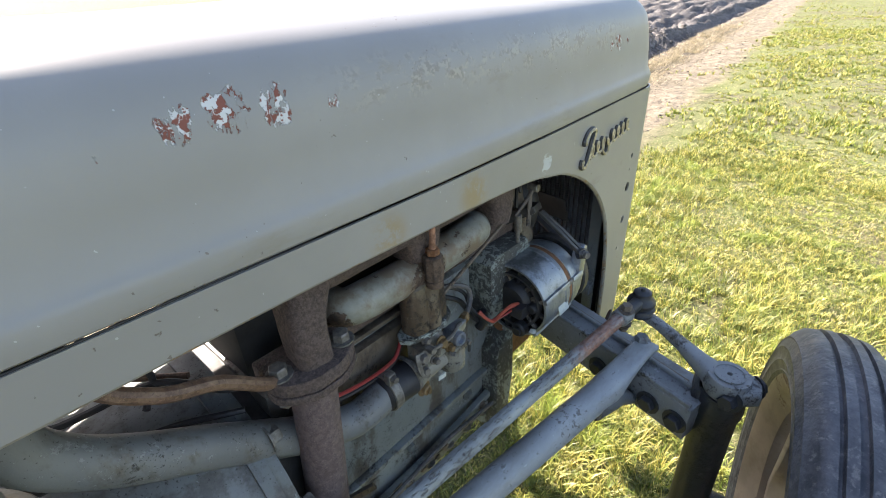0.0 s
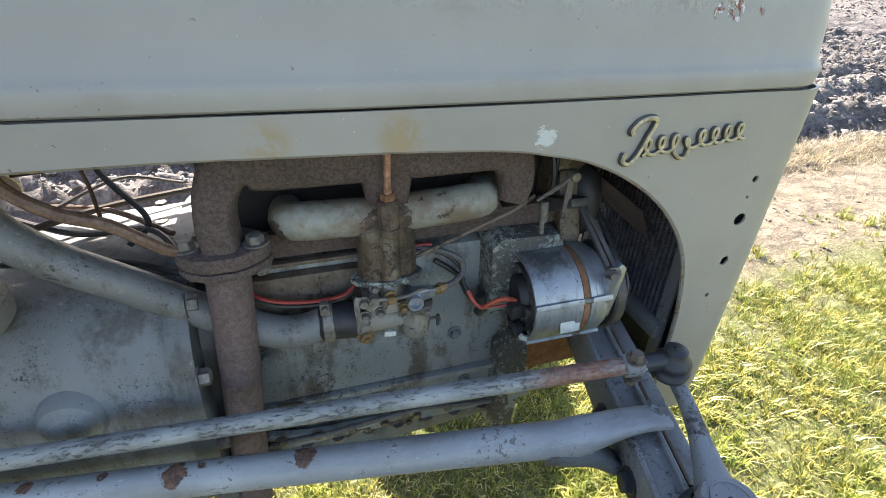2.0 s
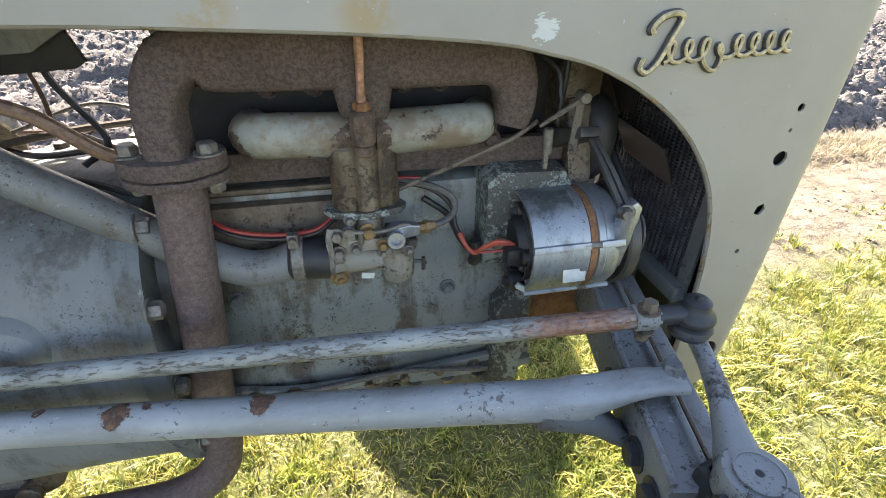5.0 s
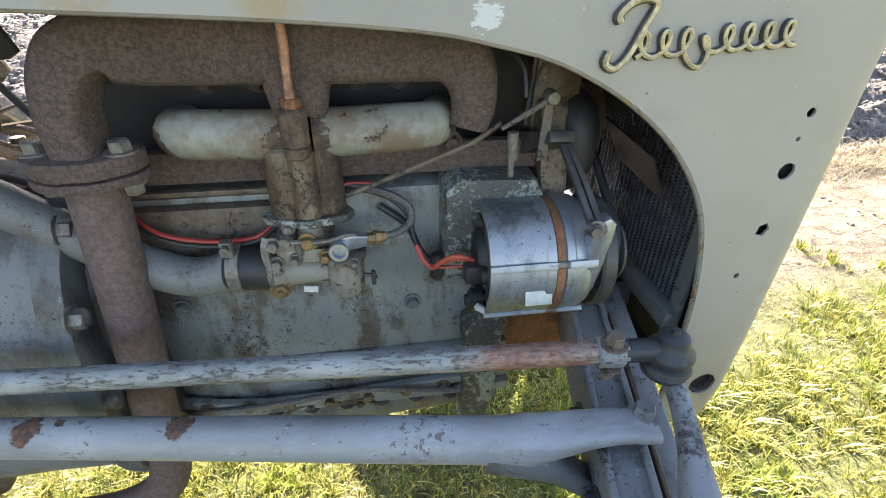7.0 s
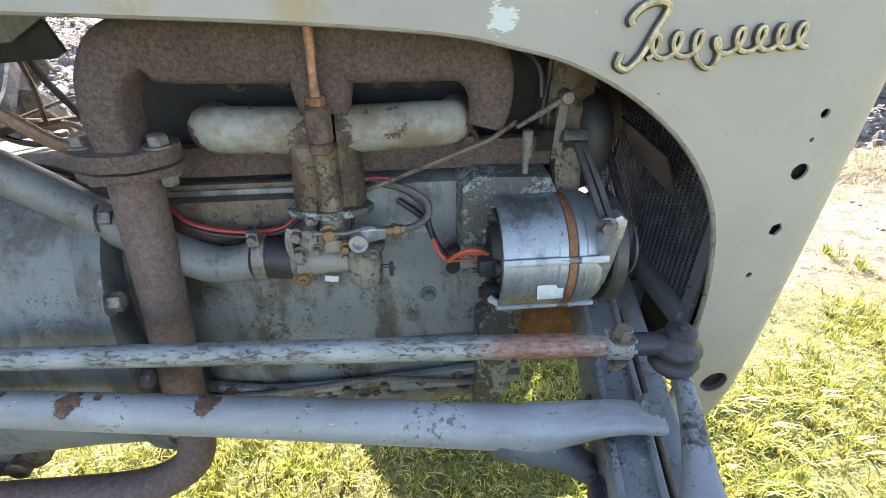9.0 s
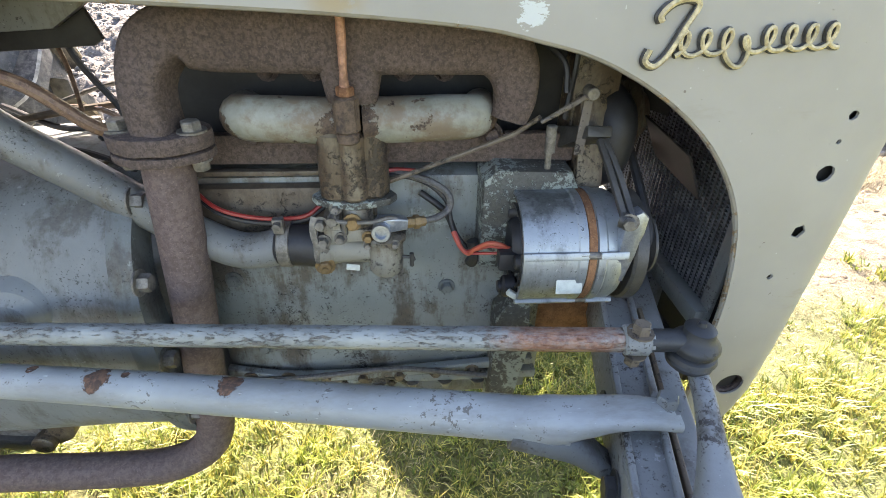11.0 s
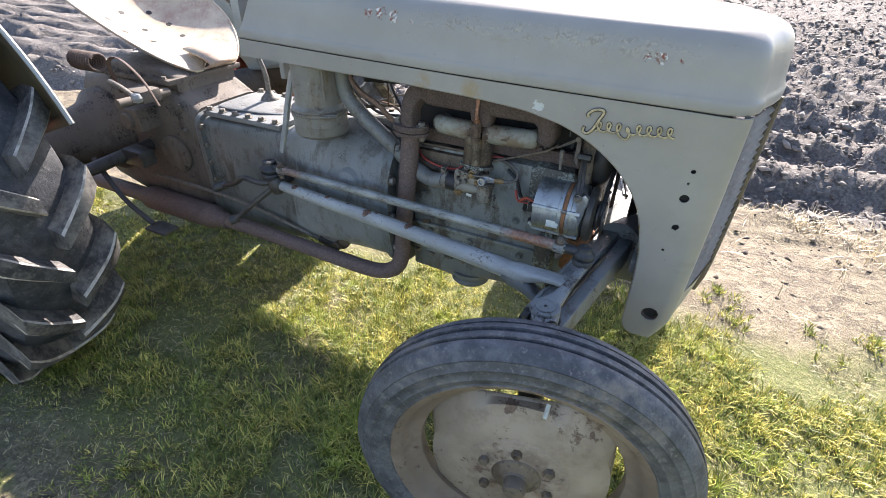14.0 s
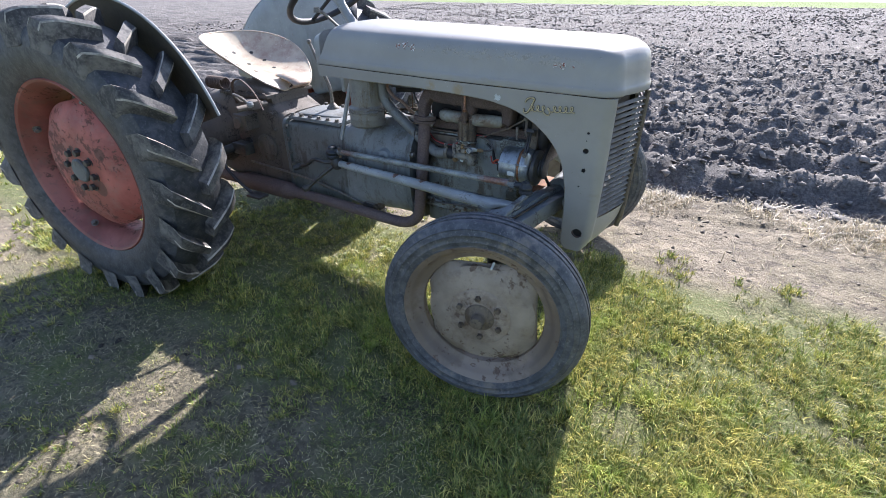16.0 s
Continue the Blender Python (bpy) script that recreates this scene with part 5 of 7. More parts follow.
for pts, r, mat, name in (([(-0.80, -0.02, 0.79), (-0.68, 0.04, 0.80), (-0.56, 0.07, 0.805)], 0.005, M_DUST, "control_rod"), ([(-0.76, 0.10, 0.785), (-0.66, 0.03, 0.80), (-0.57, -0.05, 0.795)], 0.004, M_BROWN, "control_rod"), ([(-0.74, 0.05, 0.80), (-0.66, 0.10, 0.82), (-0.58, 0.11, 0.80)], 0.003, M_HOSE, "control_cable")):
    b = bmesh.new()
    tube(b, pts, r, 8)
    part(name, b, mat, tractor)


# ---- gearbox, clutch housing, rear axle ----
b = bmesh.new()
loft(b, [(-0.975, 0.140, 0.32, 0.72, 9), (-0.94, 0.148, 0.325, 0.735, 6), (-0.88, 0.172, 0.335, 0.755, 4), (-0.78, 0.190, 0.345, 0.765, 3.4), (-0.68, 0.200, 0.350, 0.775, 3.0), (-0.60, 0.208, 0.350, 0.780, 2.8), (-0.575, 0.210, 0.350, 0.782, 2.8)], 48)
bell = part("clutch_housing", b, M_BELL, tractor, "large grey clutch housing casting", 50)
for x, y in ((-0.60, 0.02), (-0.62, 0.11), (-0.70, 0.07), (-0.73, -0.04), (-0.61, -0.09)):
    bolt((x, y, 0.770 - 0.9 * y * y), (0, 0, 1), bell, 0.010, 0.012, M_DUST)
b = bmesh.new()
loft(b, [(-0.575, 0.219, 0.340, 0.790, 2.8), (-0.560, 0.221, 0.338, 0.792, 2.8), (-0.556, 0.219, 0.340, 0.790, 2.8), (-0.548, 0.219, 0.340, 0.790, 2.8)], 48)
part("housing_flange", b, M_CAST, bell)
b = bmesh.new()
loft(b, [(-0.548, 0.17, 0.40, 0.76, 3), (-0.515, 0.16, 0.40, 0.76, 3)], 32)
part("flywheel_plate", b, M_OIL, tractor)
for z, y in ((0.675, -0.200), (0.565, -0.207), (0.455, -0.195), (0.755, -0.16)):
    bolt((-0.548, y, z), (1, 0, 0), bell, 0.011, 0.014)
b = bmesh.new()
loft(b, [(-1.335, 0.142, 0.32, 0.71, 12), (-1.10, 0.140, 0.318, 0.715, 12), (-0.974, 0.140, 0.32, 0.72, 12)], 48)
gearbox = part("gearbox", b, M_CAST, tractor, "grey box-shaped gearbox casting", 40)
b = bmesh.new()
loft(b, [(-1.350, 0.158, 0.305, 0.725, 9), (-1.328, 0.158, 0.305, 0.725, 9)], 48)
part("gearbox_flange", b, M_CAST, gearbox)
for k in range(6):
    bolt((-1.328, -0.150, 0.36 + 0.065 * k), (1, 0, 0), gearbox, 0.009, 0.012)
b = bmesh.new()
box(b, (-1.155, 0, 0.728), (0.33, 0.27, 0.018), 0.005)
loft(b, [(-1.30, 0.085, 0.734, 0.746, 3), (-1.25, 0.10, 0.734, 0.752, 3), (-1.12, 0.08, 0.734, 0.748, 3), (-1.05, 0.05, 0.734, 0.742, 3)], 32)
cover = part("gearbox_cover", b, M_STEER, tractor, "sunlit bolted gearbox top cover")
for k in range(6):
    for y in (-0.120, 0.120):
        bolt((-1.30 + k * 0.057, y, 0.737), (0, 0, 1), cover, 0.010, 0.012)
b = bmesh.new()
lathe(b, [(0, 0), (0.034, 0), (0.034, 0.010), (0.026, 0.022), (0.014, 0.034), (0.010, 0.04), (0, 0.04)], Matrix.Translation((-1.180, 0.040, 0.737)), 22)
tube(b, [(-1.180, 0.040, 0.77), (-1.186, 0.040, 0.85), (-1.235, 0.043, 0.95), (-1.285, 0.047, 1.045)], [0.0095, 0.0085, 0.0070], 10)
lever = part("gear_lever", b, M_STEEL, tractor, "bare steel gear lever")
b = bmesh.new()
lathe(b, [(0, -0.012), (0.009, -0.009), (0.012, 0), (0.009, 0.009), (0, 0.012)], Matrix.Translation((-1.290, 0.047, 1.055)), 14)
part("knob", b, M_STEEL, lever)

# pedal and footrest linkages
b = bmesh.new()
tube(b, [(-0.86, -0.175, 0.93), (-0.885, -0.182, 0.85), (-0.905, -0.19, 0.77), (-0.93, -0.195, 0.69)], 0.018, 10, 6, True, 0.5)
part("pedal_arm", b, M_PAINT, tractor)
b = bmesh.new()
tube(b, [(-0.96, -0.20, 0.585), (-1.02, -0.22, 0.57), (-1.09, -0.225, 0.575), (-1.14, -0.22, 0.545), (-1.20, -0.22, 0.52)], 0.009, 10)
tube(b, [(-0.96, -0.21, 0.575), (-1.03, -0.25, 0.515), (-1.10, -0.285, 0.45)], 0.009, 10)
cyl(b, (-1.20, -0.21, 0.52), (-1.225, -0.24, 0.515), 0.015)
cyl(b, (-1.10, -0.275, 0.45), (-1.115, -0.30, 0.445), 0.015)
part("footrest", b, M_OIL, tractor, "dark greasy footrest hanger")
b = bmesh.new()
tube(b, [(-1.56, -0.22, 0.49), (-1.20, -0.17, 0.435), (-0.83, -0.15, 0.352)], 0.006, 8)
box(b, (-0.83, -0.145, 0.365), (0.06, 0.02, 0.06), 0.005)
part("brake_rod", b, M_STEEL, tractor)
b = bmesh.new()
strap(b, [(-0.770, -0.150, 0.462), (-0.763, -0.156, 0.420), (-0.768, -0.152, 0.380), (-0.790, -0.150, 0.362)], [(0.050, 0.014), (0.040, 0.014), (0.030, 0.016)], (1, 0, 0))
cyl(b, (-0.795, -0.170, 0.362), (-0.795, -0.130, 0.362), 0.016, bevel=0.002)
hanger = part("rod_hanger", b, M_RISER, tractor, "rusty bracket below the clutch housing")
bolt((-0.752, -0.166, 0.440), (0, -1, 0), hanger, 0.009, 0.010, M_DUST)
b = bmesh.new()
box(b, (-0.835, -0.152, 0.360), (0.075, 0.022, 0.022), 0.004, Matrix.Rotation(radians(8), 4, "Y"))
part("rod_clevis", b, M_OIL, hanger)
b = bmesh.new()
lathe(b, [(0, 0.014), (0.018, 0.014), (0.022, 0.009), (0.032, 0.006), (0.038, -0.004), (0.042, -0.02)], frame_along((-0.691, -0.200, 0.640), (-0.691, -1.0, 0.640))[0], 28)
part("side_plug", b, M_BELL, bell, "round boss with a plug")
b = bmesh.new()
tube(b, [(-1.64, -0.36, 0.585), (-1.52, -0.38, 0.475), (-1.39, -0.385, 0.405)], 0.009, 8, 4, True, 0.6)
box(b, (-1.35, -0.385, 0.398), (0.095, 0.06, 0.012), 0.005)
part("brake_pedal", b, M_OIL, tractor)

b = bmesh.new()
loft(b, [(-1.98, 0.12, 0.40, 0.74, 4), (-1.92, 0.16, 0.36, 0.80, 5), (-1.70, 0.175, 0.32, 0.825, 6), (-1.50, 0.170, 0.31, 0.815, 6), (-1.42, 0.160, 0.31, 0.775, 7), (-1.35, 0.150, 0.31, 0.735, 9)], 48)
axle_case = part("rear_axle_housing", b, M_HOUSING, tractor, "dusty brown rear axle housing", 50)
for s in (-1, 1):
    b = bmesh.new()
    lathe(b, [(0, 0), (0.155, 0), (0.155, 0.02), (0.12, 0.06), (0.085, 0.20), (0.070, 0.50), (0.095, 0.56), (0.095, 0.60), (0, 0.60)], frame_along((-1.82, s * 0.165, 0.60), (-1.82, s * 0.8, 0.60))[0], 30)
    part("axle_trumpet", b, M_HOUSING, tractor)
b = bmesh.new()
lathe(b, [(0, 0), (0.068, 0), (0.068, 0.010), (0.055, 0.016), (0.02, 0.018), (0, 0.018)], frame_along((-1.47, -0.166, 0.565), (-1.47, -1, 0.565))[0], 28)
plate = part("inspection_cover", b, M_HOUSING, axle_case)
for k in range(6):
    a = k * math.pi / 3 + 0.3
    bolt((-1.47 + 0.054 * math.cos(a), -0.178, 0.565 + 0.054 * math.sin(a)), (0, -1, 0), plate, 0.007, 0.008, M_DUST)
b = bmesh.new()
loft(b, [(-1.80, 0.10, 0.79, 0.835, 5), (-1.74, 0.135, 0.79, 0.86, 5), (-1.60, 0.145, 0.80, 0.872, 4), (-1.47, 0.14, 0.79, 0.858, 5), (-1.425, 0.125, 0.77, 0.825, 5)], 40)
box(b, (-1.60, 0, 0.815), (0.36, 0.315, 0.018), 0.005)
lift = part("hydraulic_cover", b, M_HOUSING, tractor, "dusty domed cover under the seat")
for k in range(6):
    bolt((-1.75 + k * 0.06, -0.150, 0.824), (0, 0, 1), lift, 0.008, 0.010, M_HOUSING)
b = bmesh.new()
cyl(b, (-1.43, -0.16, 0.79), (-1.43, -0.34, 0.795), 0.014, bevel=0.002)
box(b, (-1.46, -0.23, 0.795), (0.09, 0.07, 0.04), 0.008)
part("control_shaft", b, M_HOUSING, axle_case)
b = bmesh.new()
box(b, (-1.55, -0.20, 0.70), (0.10, 0.10, 0.08), 0.014)
cyl(b, (-1.55, -0.20, 0.70), (-1.55, -0.265, 0.70), 0.028, bevel=0.004)
part("control_housing", b, M_HOUSING, axle_case)
b = bmesh.new()
cyl(b, (-1.60, -0.16, 0.58), (-1.60, -0.45, 0.565), 0.022, bevel=0.003)
box(b, (-1.545, -0.26, 0.575), (0.10, 0.06, 0.06), 0.012)
part("brake_shaft", b, M_OIL, axle_case)
for k, (x, z) in enumerate(((-1.40, 0.74), (-1.40, 0.66), (-1.40, 0.44), (-1.40, 0.37), (-1.50, 0.76), (-1.60, 0.77))):
    bolt((x, -0.160 - (0.008 if k > 3 else 0), z), (0, -1, 0), axle_case, 0.010, 0.012, M_HOUSING)
b = bmesh.new()
tube(b, [(-1.50, -0.25, 0.80), (-1.44, -0.33, 0.86), (-1.37, -0.35, 0.86), (-1.325, -0.345, 0.835)], 0.007, 8)
quad = part("lift_lever", b, M_STEEL, tractor)
b = bmesh.new()
lathe(b, [(0, -0.016), (0.012, -0.011), (0.016, 0), (0.012, 0.011), (0, 0.016)], Matrix.Translation((-1.315, -0.345, 0.832)), 14)
part("knob", b, M_PAINT, quad, "pale round knob")
b = bmesh.new()
tube(b, [(-1.52, -0.26, 0.80), (-1.47, -0.30, 0.90), (-1.39, -0.315, 0.93), (-1.32, -0.31, 0.88), (-1.29, -0.30, 0.80)], 0.006, 8, 8, True, 0.4)
part("quadrant", b, M_EXH, tractor)
b = bmesh.new()
tube(b, [(-1.63 + 0.012 * k / 10, -0.30 + 0.026 * math.cos(0.628 * k), 0.90 + 0.026 * math.sin(0.628 * k)) for k in range(95)], 0.0045, 7, 1, False)
part("coil_spring", b, M_EXH, tractor)


# ---- seat, fenders, steering ----
def seat_point(r, a):
    """The pan: an oval bowl, high behind, with two thigh lobes and a notch in front."""
    c, sn = math.cos(a), math.sin(a)
    cut = 1 - 0.20 * math.exp(-((math.atan2(sn, c) / 0.20) ** 2)) * r**3
    x = -1.690 + (0.290 if c < 0 else 0.285) * r * cut * c
    y = 0.05 + 0.245 * r * sn * (1 + 0.05 * c)
    z = 0.915 + r**2.3 * (0.125 * ((1 - c) / 2) ** 1.3 + 0.062 * sn * sn) - 0.050 * max(0, c) ** 2 * r**5 + 0.03 * math.exp(-((sn / 0.18) ** 2)) * max(0, c) * r**2
    return Vector((x, y, z - 0.010 - 0.15 * (x + 1.690)))


b = bmesh.new()
rows = [[b.verts.new(seat_point(r, 2 * math.pi * k / 56)) for k in range(56)] for r in (0.08, 0.2, 0.34, 0.48, 0.60, 0.70, 0.79, 0.87, 0.93, 0.97, 1.0)]
for a, c in zip(rows, rows[1:]):
    for k in range(56):
        b.faces.new((a[k], a[(k + 1) % 56], c[(k + 1) % 56], c[k]))
b.faces.new(rows[0][::-1])
rim = rows[-1]
seat = part("seat", b, M_SEAT, tractor, "worn cream steel pan seat with rust stains", 60)
mod = seat.modifiers.new("sheet", "SOLIDIFY")
mod.thickness, mod.offset = 0.004, 0
b = bmesh.new()
tube(b, [seat_point(1.0, 2 * math.pi * k / 56) for k in range(57)], 0.0045, 8, 1, False)
part("seat_edge", b, M_SEAT, seat)
for r, a in ((0.62, 3.14), (0.60, 2.5), (0.60, 3.8), (0.42, 2.0), (0.42, 4.3), (0.25, 3.14), (0.30, 1.0), (0.30, 5.3)):
    b = bmesh.new()
    p, q, t = seat_point(r, a), seat_point(r + 0.02, a), seat_point(r, a + 0.05)
    up = (q - p).cross(t - p).normalized()
    up = up if up.z > 0 else -up
    lathe(b, [(0, 0), (0.010, 0), (0.0115, -0.002)], frame_along(p + up * 0.0036, p + up)[0], 14)
    part("drain_hole", b, M_DARK, seat)
b = bmesh.new()
rows = []
for k in range(15):
    a = k / 14
    x = -1.50 + 0.12 * math.sin(a * math.pi)
    z = 0.895 - 0.085 * a
    rows.append([b.verts.new((x, y, z)) for y in (-0.01, 0.11)])
for p, q in zip(rows, rows[1:]):
    b.faces.new((p[0], p[1], q[1], q[0]))
spring = part("seat_spring", b, M_SEAT, seat, "curved flat steel spring")
mod = spring.modifiers.new("sheet", "SOLIDIFY")
mod.thickness = 0.006


def build_fender(sign):
    b = bmesh.new()
    cx, cz, rad, y = -1.82 - (0.08 if sign > 0 else 0), 0.585, 0.692, 0.575
    angs = np.linspace(radians(23 if sign < 0 else 16), radians(168), 40)
    rows = []
    for a in angs:
        row = []
        for r, dy in ((0.10, -0.020), (0.30, -0.018), (0.50, -0.010), (0.60, 0.0), (0.665, 0.008), (rad, 0.026), (rad - 0.003, 0.030)):
            row.append(b.verts.new((cx + r * math.cos(a), sign * (y + dy), cz + 0.06 * (1 - r / rad) + r * math.sin(a))))
        rows.append(row)
    for p, q in zip(rows, rows[1:]):
        for k in range(6):
            b.faces.new((p[k], p[k + 1], q[k + 1], q[k]))
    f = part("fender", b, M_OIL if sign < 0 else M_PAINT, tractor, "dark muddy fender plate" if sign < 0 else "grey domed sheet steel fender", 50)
    mod = f.modifiers.new("sheet", "SOLIDIFY")
    mod.thickness = 0.003
    e = bmesh.new()
    tube(e, [(cx + rad * math.cos(a), sign * (y + 0.028), cz + rad * math.sin(a)) for a in angs], 0.006, 8, 1, False)
    part("fender_bead", e, M_PAINT, f)


build_fender(-1)
build_fender(1)
b = bmesh.new()
loft(b, [(-1.00, 0.215, 0.98, 1.125, 6), (-0.965, 0.222, 0.97, 1.14, 6)], 40)
box(b, (-0.98, 0.02, 0.93), (0.02, 0.22, 0.12), 0.006)
dash = part("dash", b, M_PAINT, tractor)
b = bmesh.new()
cyl(b, (-0.90, 0.0, 1.06), (-1.045, 0.0, 1.262), 0.020)
part("steering_column", b, M_PAINT, tractor)
SW = Matrix.Translation((-1.05, 0.0, 1.268)) @ Vector((-0.55, 0, 0.83)).to_track_quat("Z", "Y").to_matrix().to_4x4()
b = bmesh.new()
ring = [SW @ Vector((0.215 * math.cos(a), 0.215 * math.sin(a), 0.0)) for a in np.linspace(0, 2 * math.pi, 49)]
tube(b, ring, 0.0135, 12, 1, False)
wheel = part("steering_wheel", b, M_RUBBER, tractor, "black steering wheel rim")
b = bmesh.new()
for k in range(3):
    a = 2 * math.pi * k / 3 + 0.4
    tube(b, [SW @ Vector((0.02 * math.cos(a), 0.02 * math.sin(a), 0.0)), SW @ Vector((0.212 * math.cos(a), 0.212 * math.sin(a), 0.0))], 0.008, 8, 1, False)
cyl(b, SW @ Vector((0, 0, -0.02)), SW @ Vector((0, 0, 0.025)), 0.03, bevel=0.004)
part("spokes", b, M_RUBBER, wheel)
b = bmesh.new()
tube(b, [(-1.00, -0.03, 1.12), (-1.06, -0.07, 1.19), (-1.08, -0.09, 1.20)], 0.006, 8)
cyl(b, (-1.08, -0.09, 1.195), (-1.08, -0.09, 1.215), 0.016, 0.012)
part("throttle_lever", b, M_STEEL, tractor)


# ---- front axle and steering ----
def front_axle(s):
    """One swept-back half: two lapped beams, the kingpin and its steering arm."""
    def at(off, y, z):
        return Vector((0.066 + off - 0.222 * y, s * y, z - 0.03 * y))

    b = bmesh.new()
    strap(b, [at(-0.010, 0.04, 0.575), at(-0.010, 0.26, 0.575), at(-0.010, 0.462, 0.571)], [(0.046, 0.068), (0.046, 0.068)], (1, 0, 0), 3, 0.22)
    beam = part("axle_beam", b, M_AXLE, tractor, "dark grey swept-back front axle beam")
    for off in (-0.029, 0.009):
        b = bmesh.new()
        strap(b, [at(off, 0.16, 0.611), at(off, 0.30, 0.611), at(off, 0.455, 0.607)], [(0.007, 0.008), (0.007, 0.008)], (1, 0, 0), 2, 0.5)
        part("axle_rib", b, M_AXLE, beam)
    b = bmesh.new()
    strap(b, [at(0.034, 0.03, 0.565), at(0.034, 0.25, 0.565), at(0.036, 0.452, 0.563)], [(0.034, 0.062), (0.034, 0.062)], (1, 0, 0), 3, 0.22)
    part("axle_extension", b, M_AXLE, beam, "worn inner axle beam")
    b = bmesh.new()
    strap(b, [at(0.022, 0.18, 0.6015), at(0.022, 0.435, 0.5985)], [(0.006, 0.008), (0.006, 0.008)], (1, 0, 0), 2, 0.5)
    part("axle_rib", b, M_RISER, beam)
    for y in (0.395, 0.440, 0.30):
        bolt(at(-0.034, y, 0.566), (-1, -0.22 * s, 0), beam, 0.0135, 0.012, M_GREASE)
    b = bmesh.new()
    lathe(b, [(0, 0), (0.030, 0), (0.034, 0.006), (0.0295, 0.012), (0.0295, 0.270), (0.033, 0.275), (0.033, 0.312), (0, 0.312)], Matrix.Translation((-0.018, s * 0.484, 0.298)), 26)
    box(b, (-0.014, s * 0.462, 0.575), (0.050, 0.040, 0.070), 0.008, Matrix.Rotation(radians(-12 * s), 4, "Z"))
    part("kingpin_housing", b, M_GREASE, tractor, "black greasy kingpin tube")
    # the arm: slim at the ball, broad round the kingpin, split and clamped behind it
    b = bmesh.new()
    strap(b, [(0.022, s * 0.340, 0.658), (0.014, s * 0.375, 0.652), (0.004, s * 0.410, 0.643), (-0.006, s * 0.440, 0.634), (-0.018, s * 0.470, 0.628)], [(0.017, 0.018), (0.018, 0.017), (0.022, 0.018), (0.030, 0.024), (0.044, 0.030)], (1, 0, 0), 6, 0.75)
    lathe(b, [(0, -0.018), (0.0285, -0.018), (0.0305, -0.014), (0.0305, 0.010), (0.0285, 0.0135), (0, 0.0135)], Matrix.Translation((-0.019, s * 0.485, 0.629)), 32)
    strap(b, [(-0.018, s * 0.488, 0.623), (-0.012, s * 0.510, 0.622), (-0.008, s * 0.526, 0.622)], [(0.058, 0.028), (0.050, 0.030), (0.036, 0.026)], (1, 0, 0), 4, 0.6)
    arm = part("steering_arm", b, M_STEER, tractor, "forged grey steering arm")
    b = bmesh.new()
    lathe(b, [(0.0205, 0), (0.0210, 0.0026), (0.0190, 0.0030), (0.0185, 0.0016), (0.0042, 0.0016), (0.0030, 0), (0, 0)], Matrix.Translation((-0.019, s * 0.485, 0.6426)), 28)
    part("washer", b, M_STEER, arm, "stamped round washer")
    b = bmesh.new()
    cyl(b, (-0.019, s * 0.485, 0.6430), (-0.019, s * 0.485, 0.6436), 0.0034, seg=10)
    part("grease_hole", b, M_DARK, arm)
    bolt((-0.042, s * 0.497, 0.618), (-1, -0.25 * s, 0.1), arm, 0.0125, 0.016, M_GREASE)
    bolt((0.000, s * 0.520, 0.624), (0.7, 0.7 * s, 0), arm, 0.0115, 0.010, M_GREASE)
    b = bmesh.new()
    cyl(b, (0.0, s * 0.50, 0.332), (0.012, s * (0.62 if s < 0 else 0.77), 0.332), 0.026)
    part("stub_axle", b, M_GREASE, tractor)


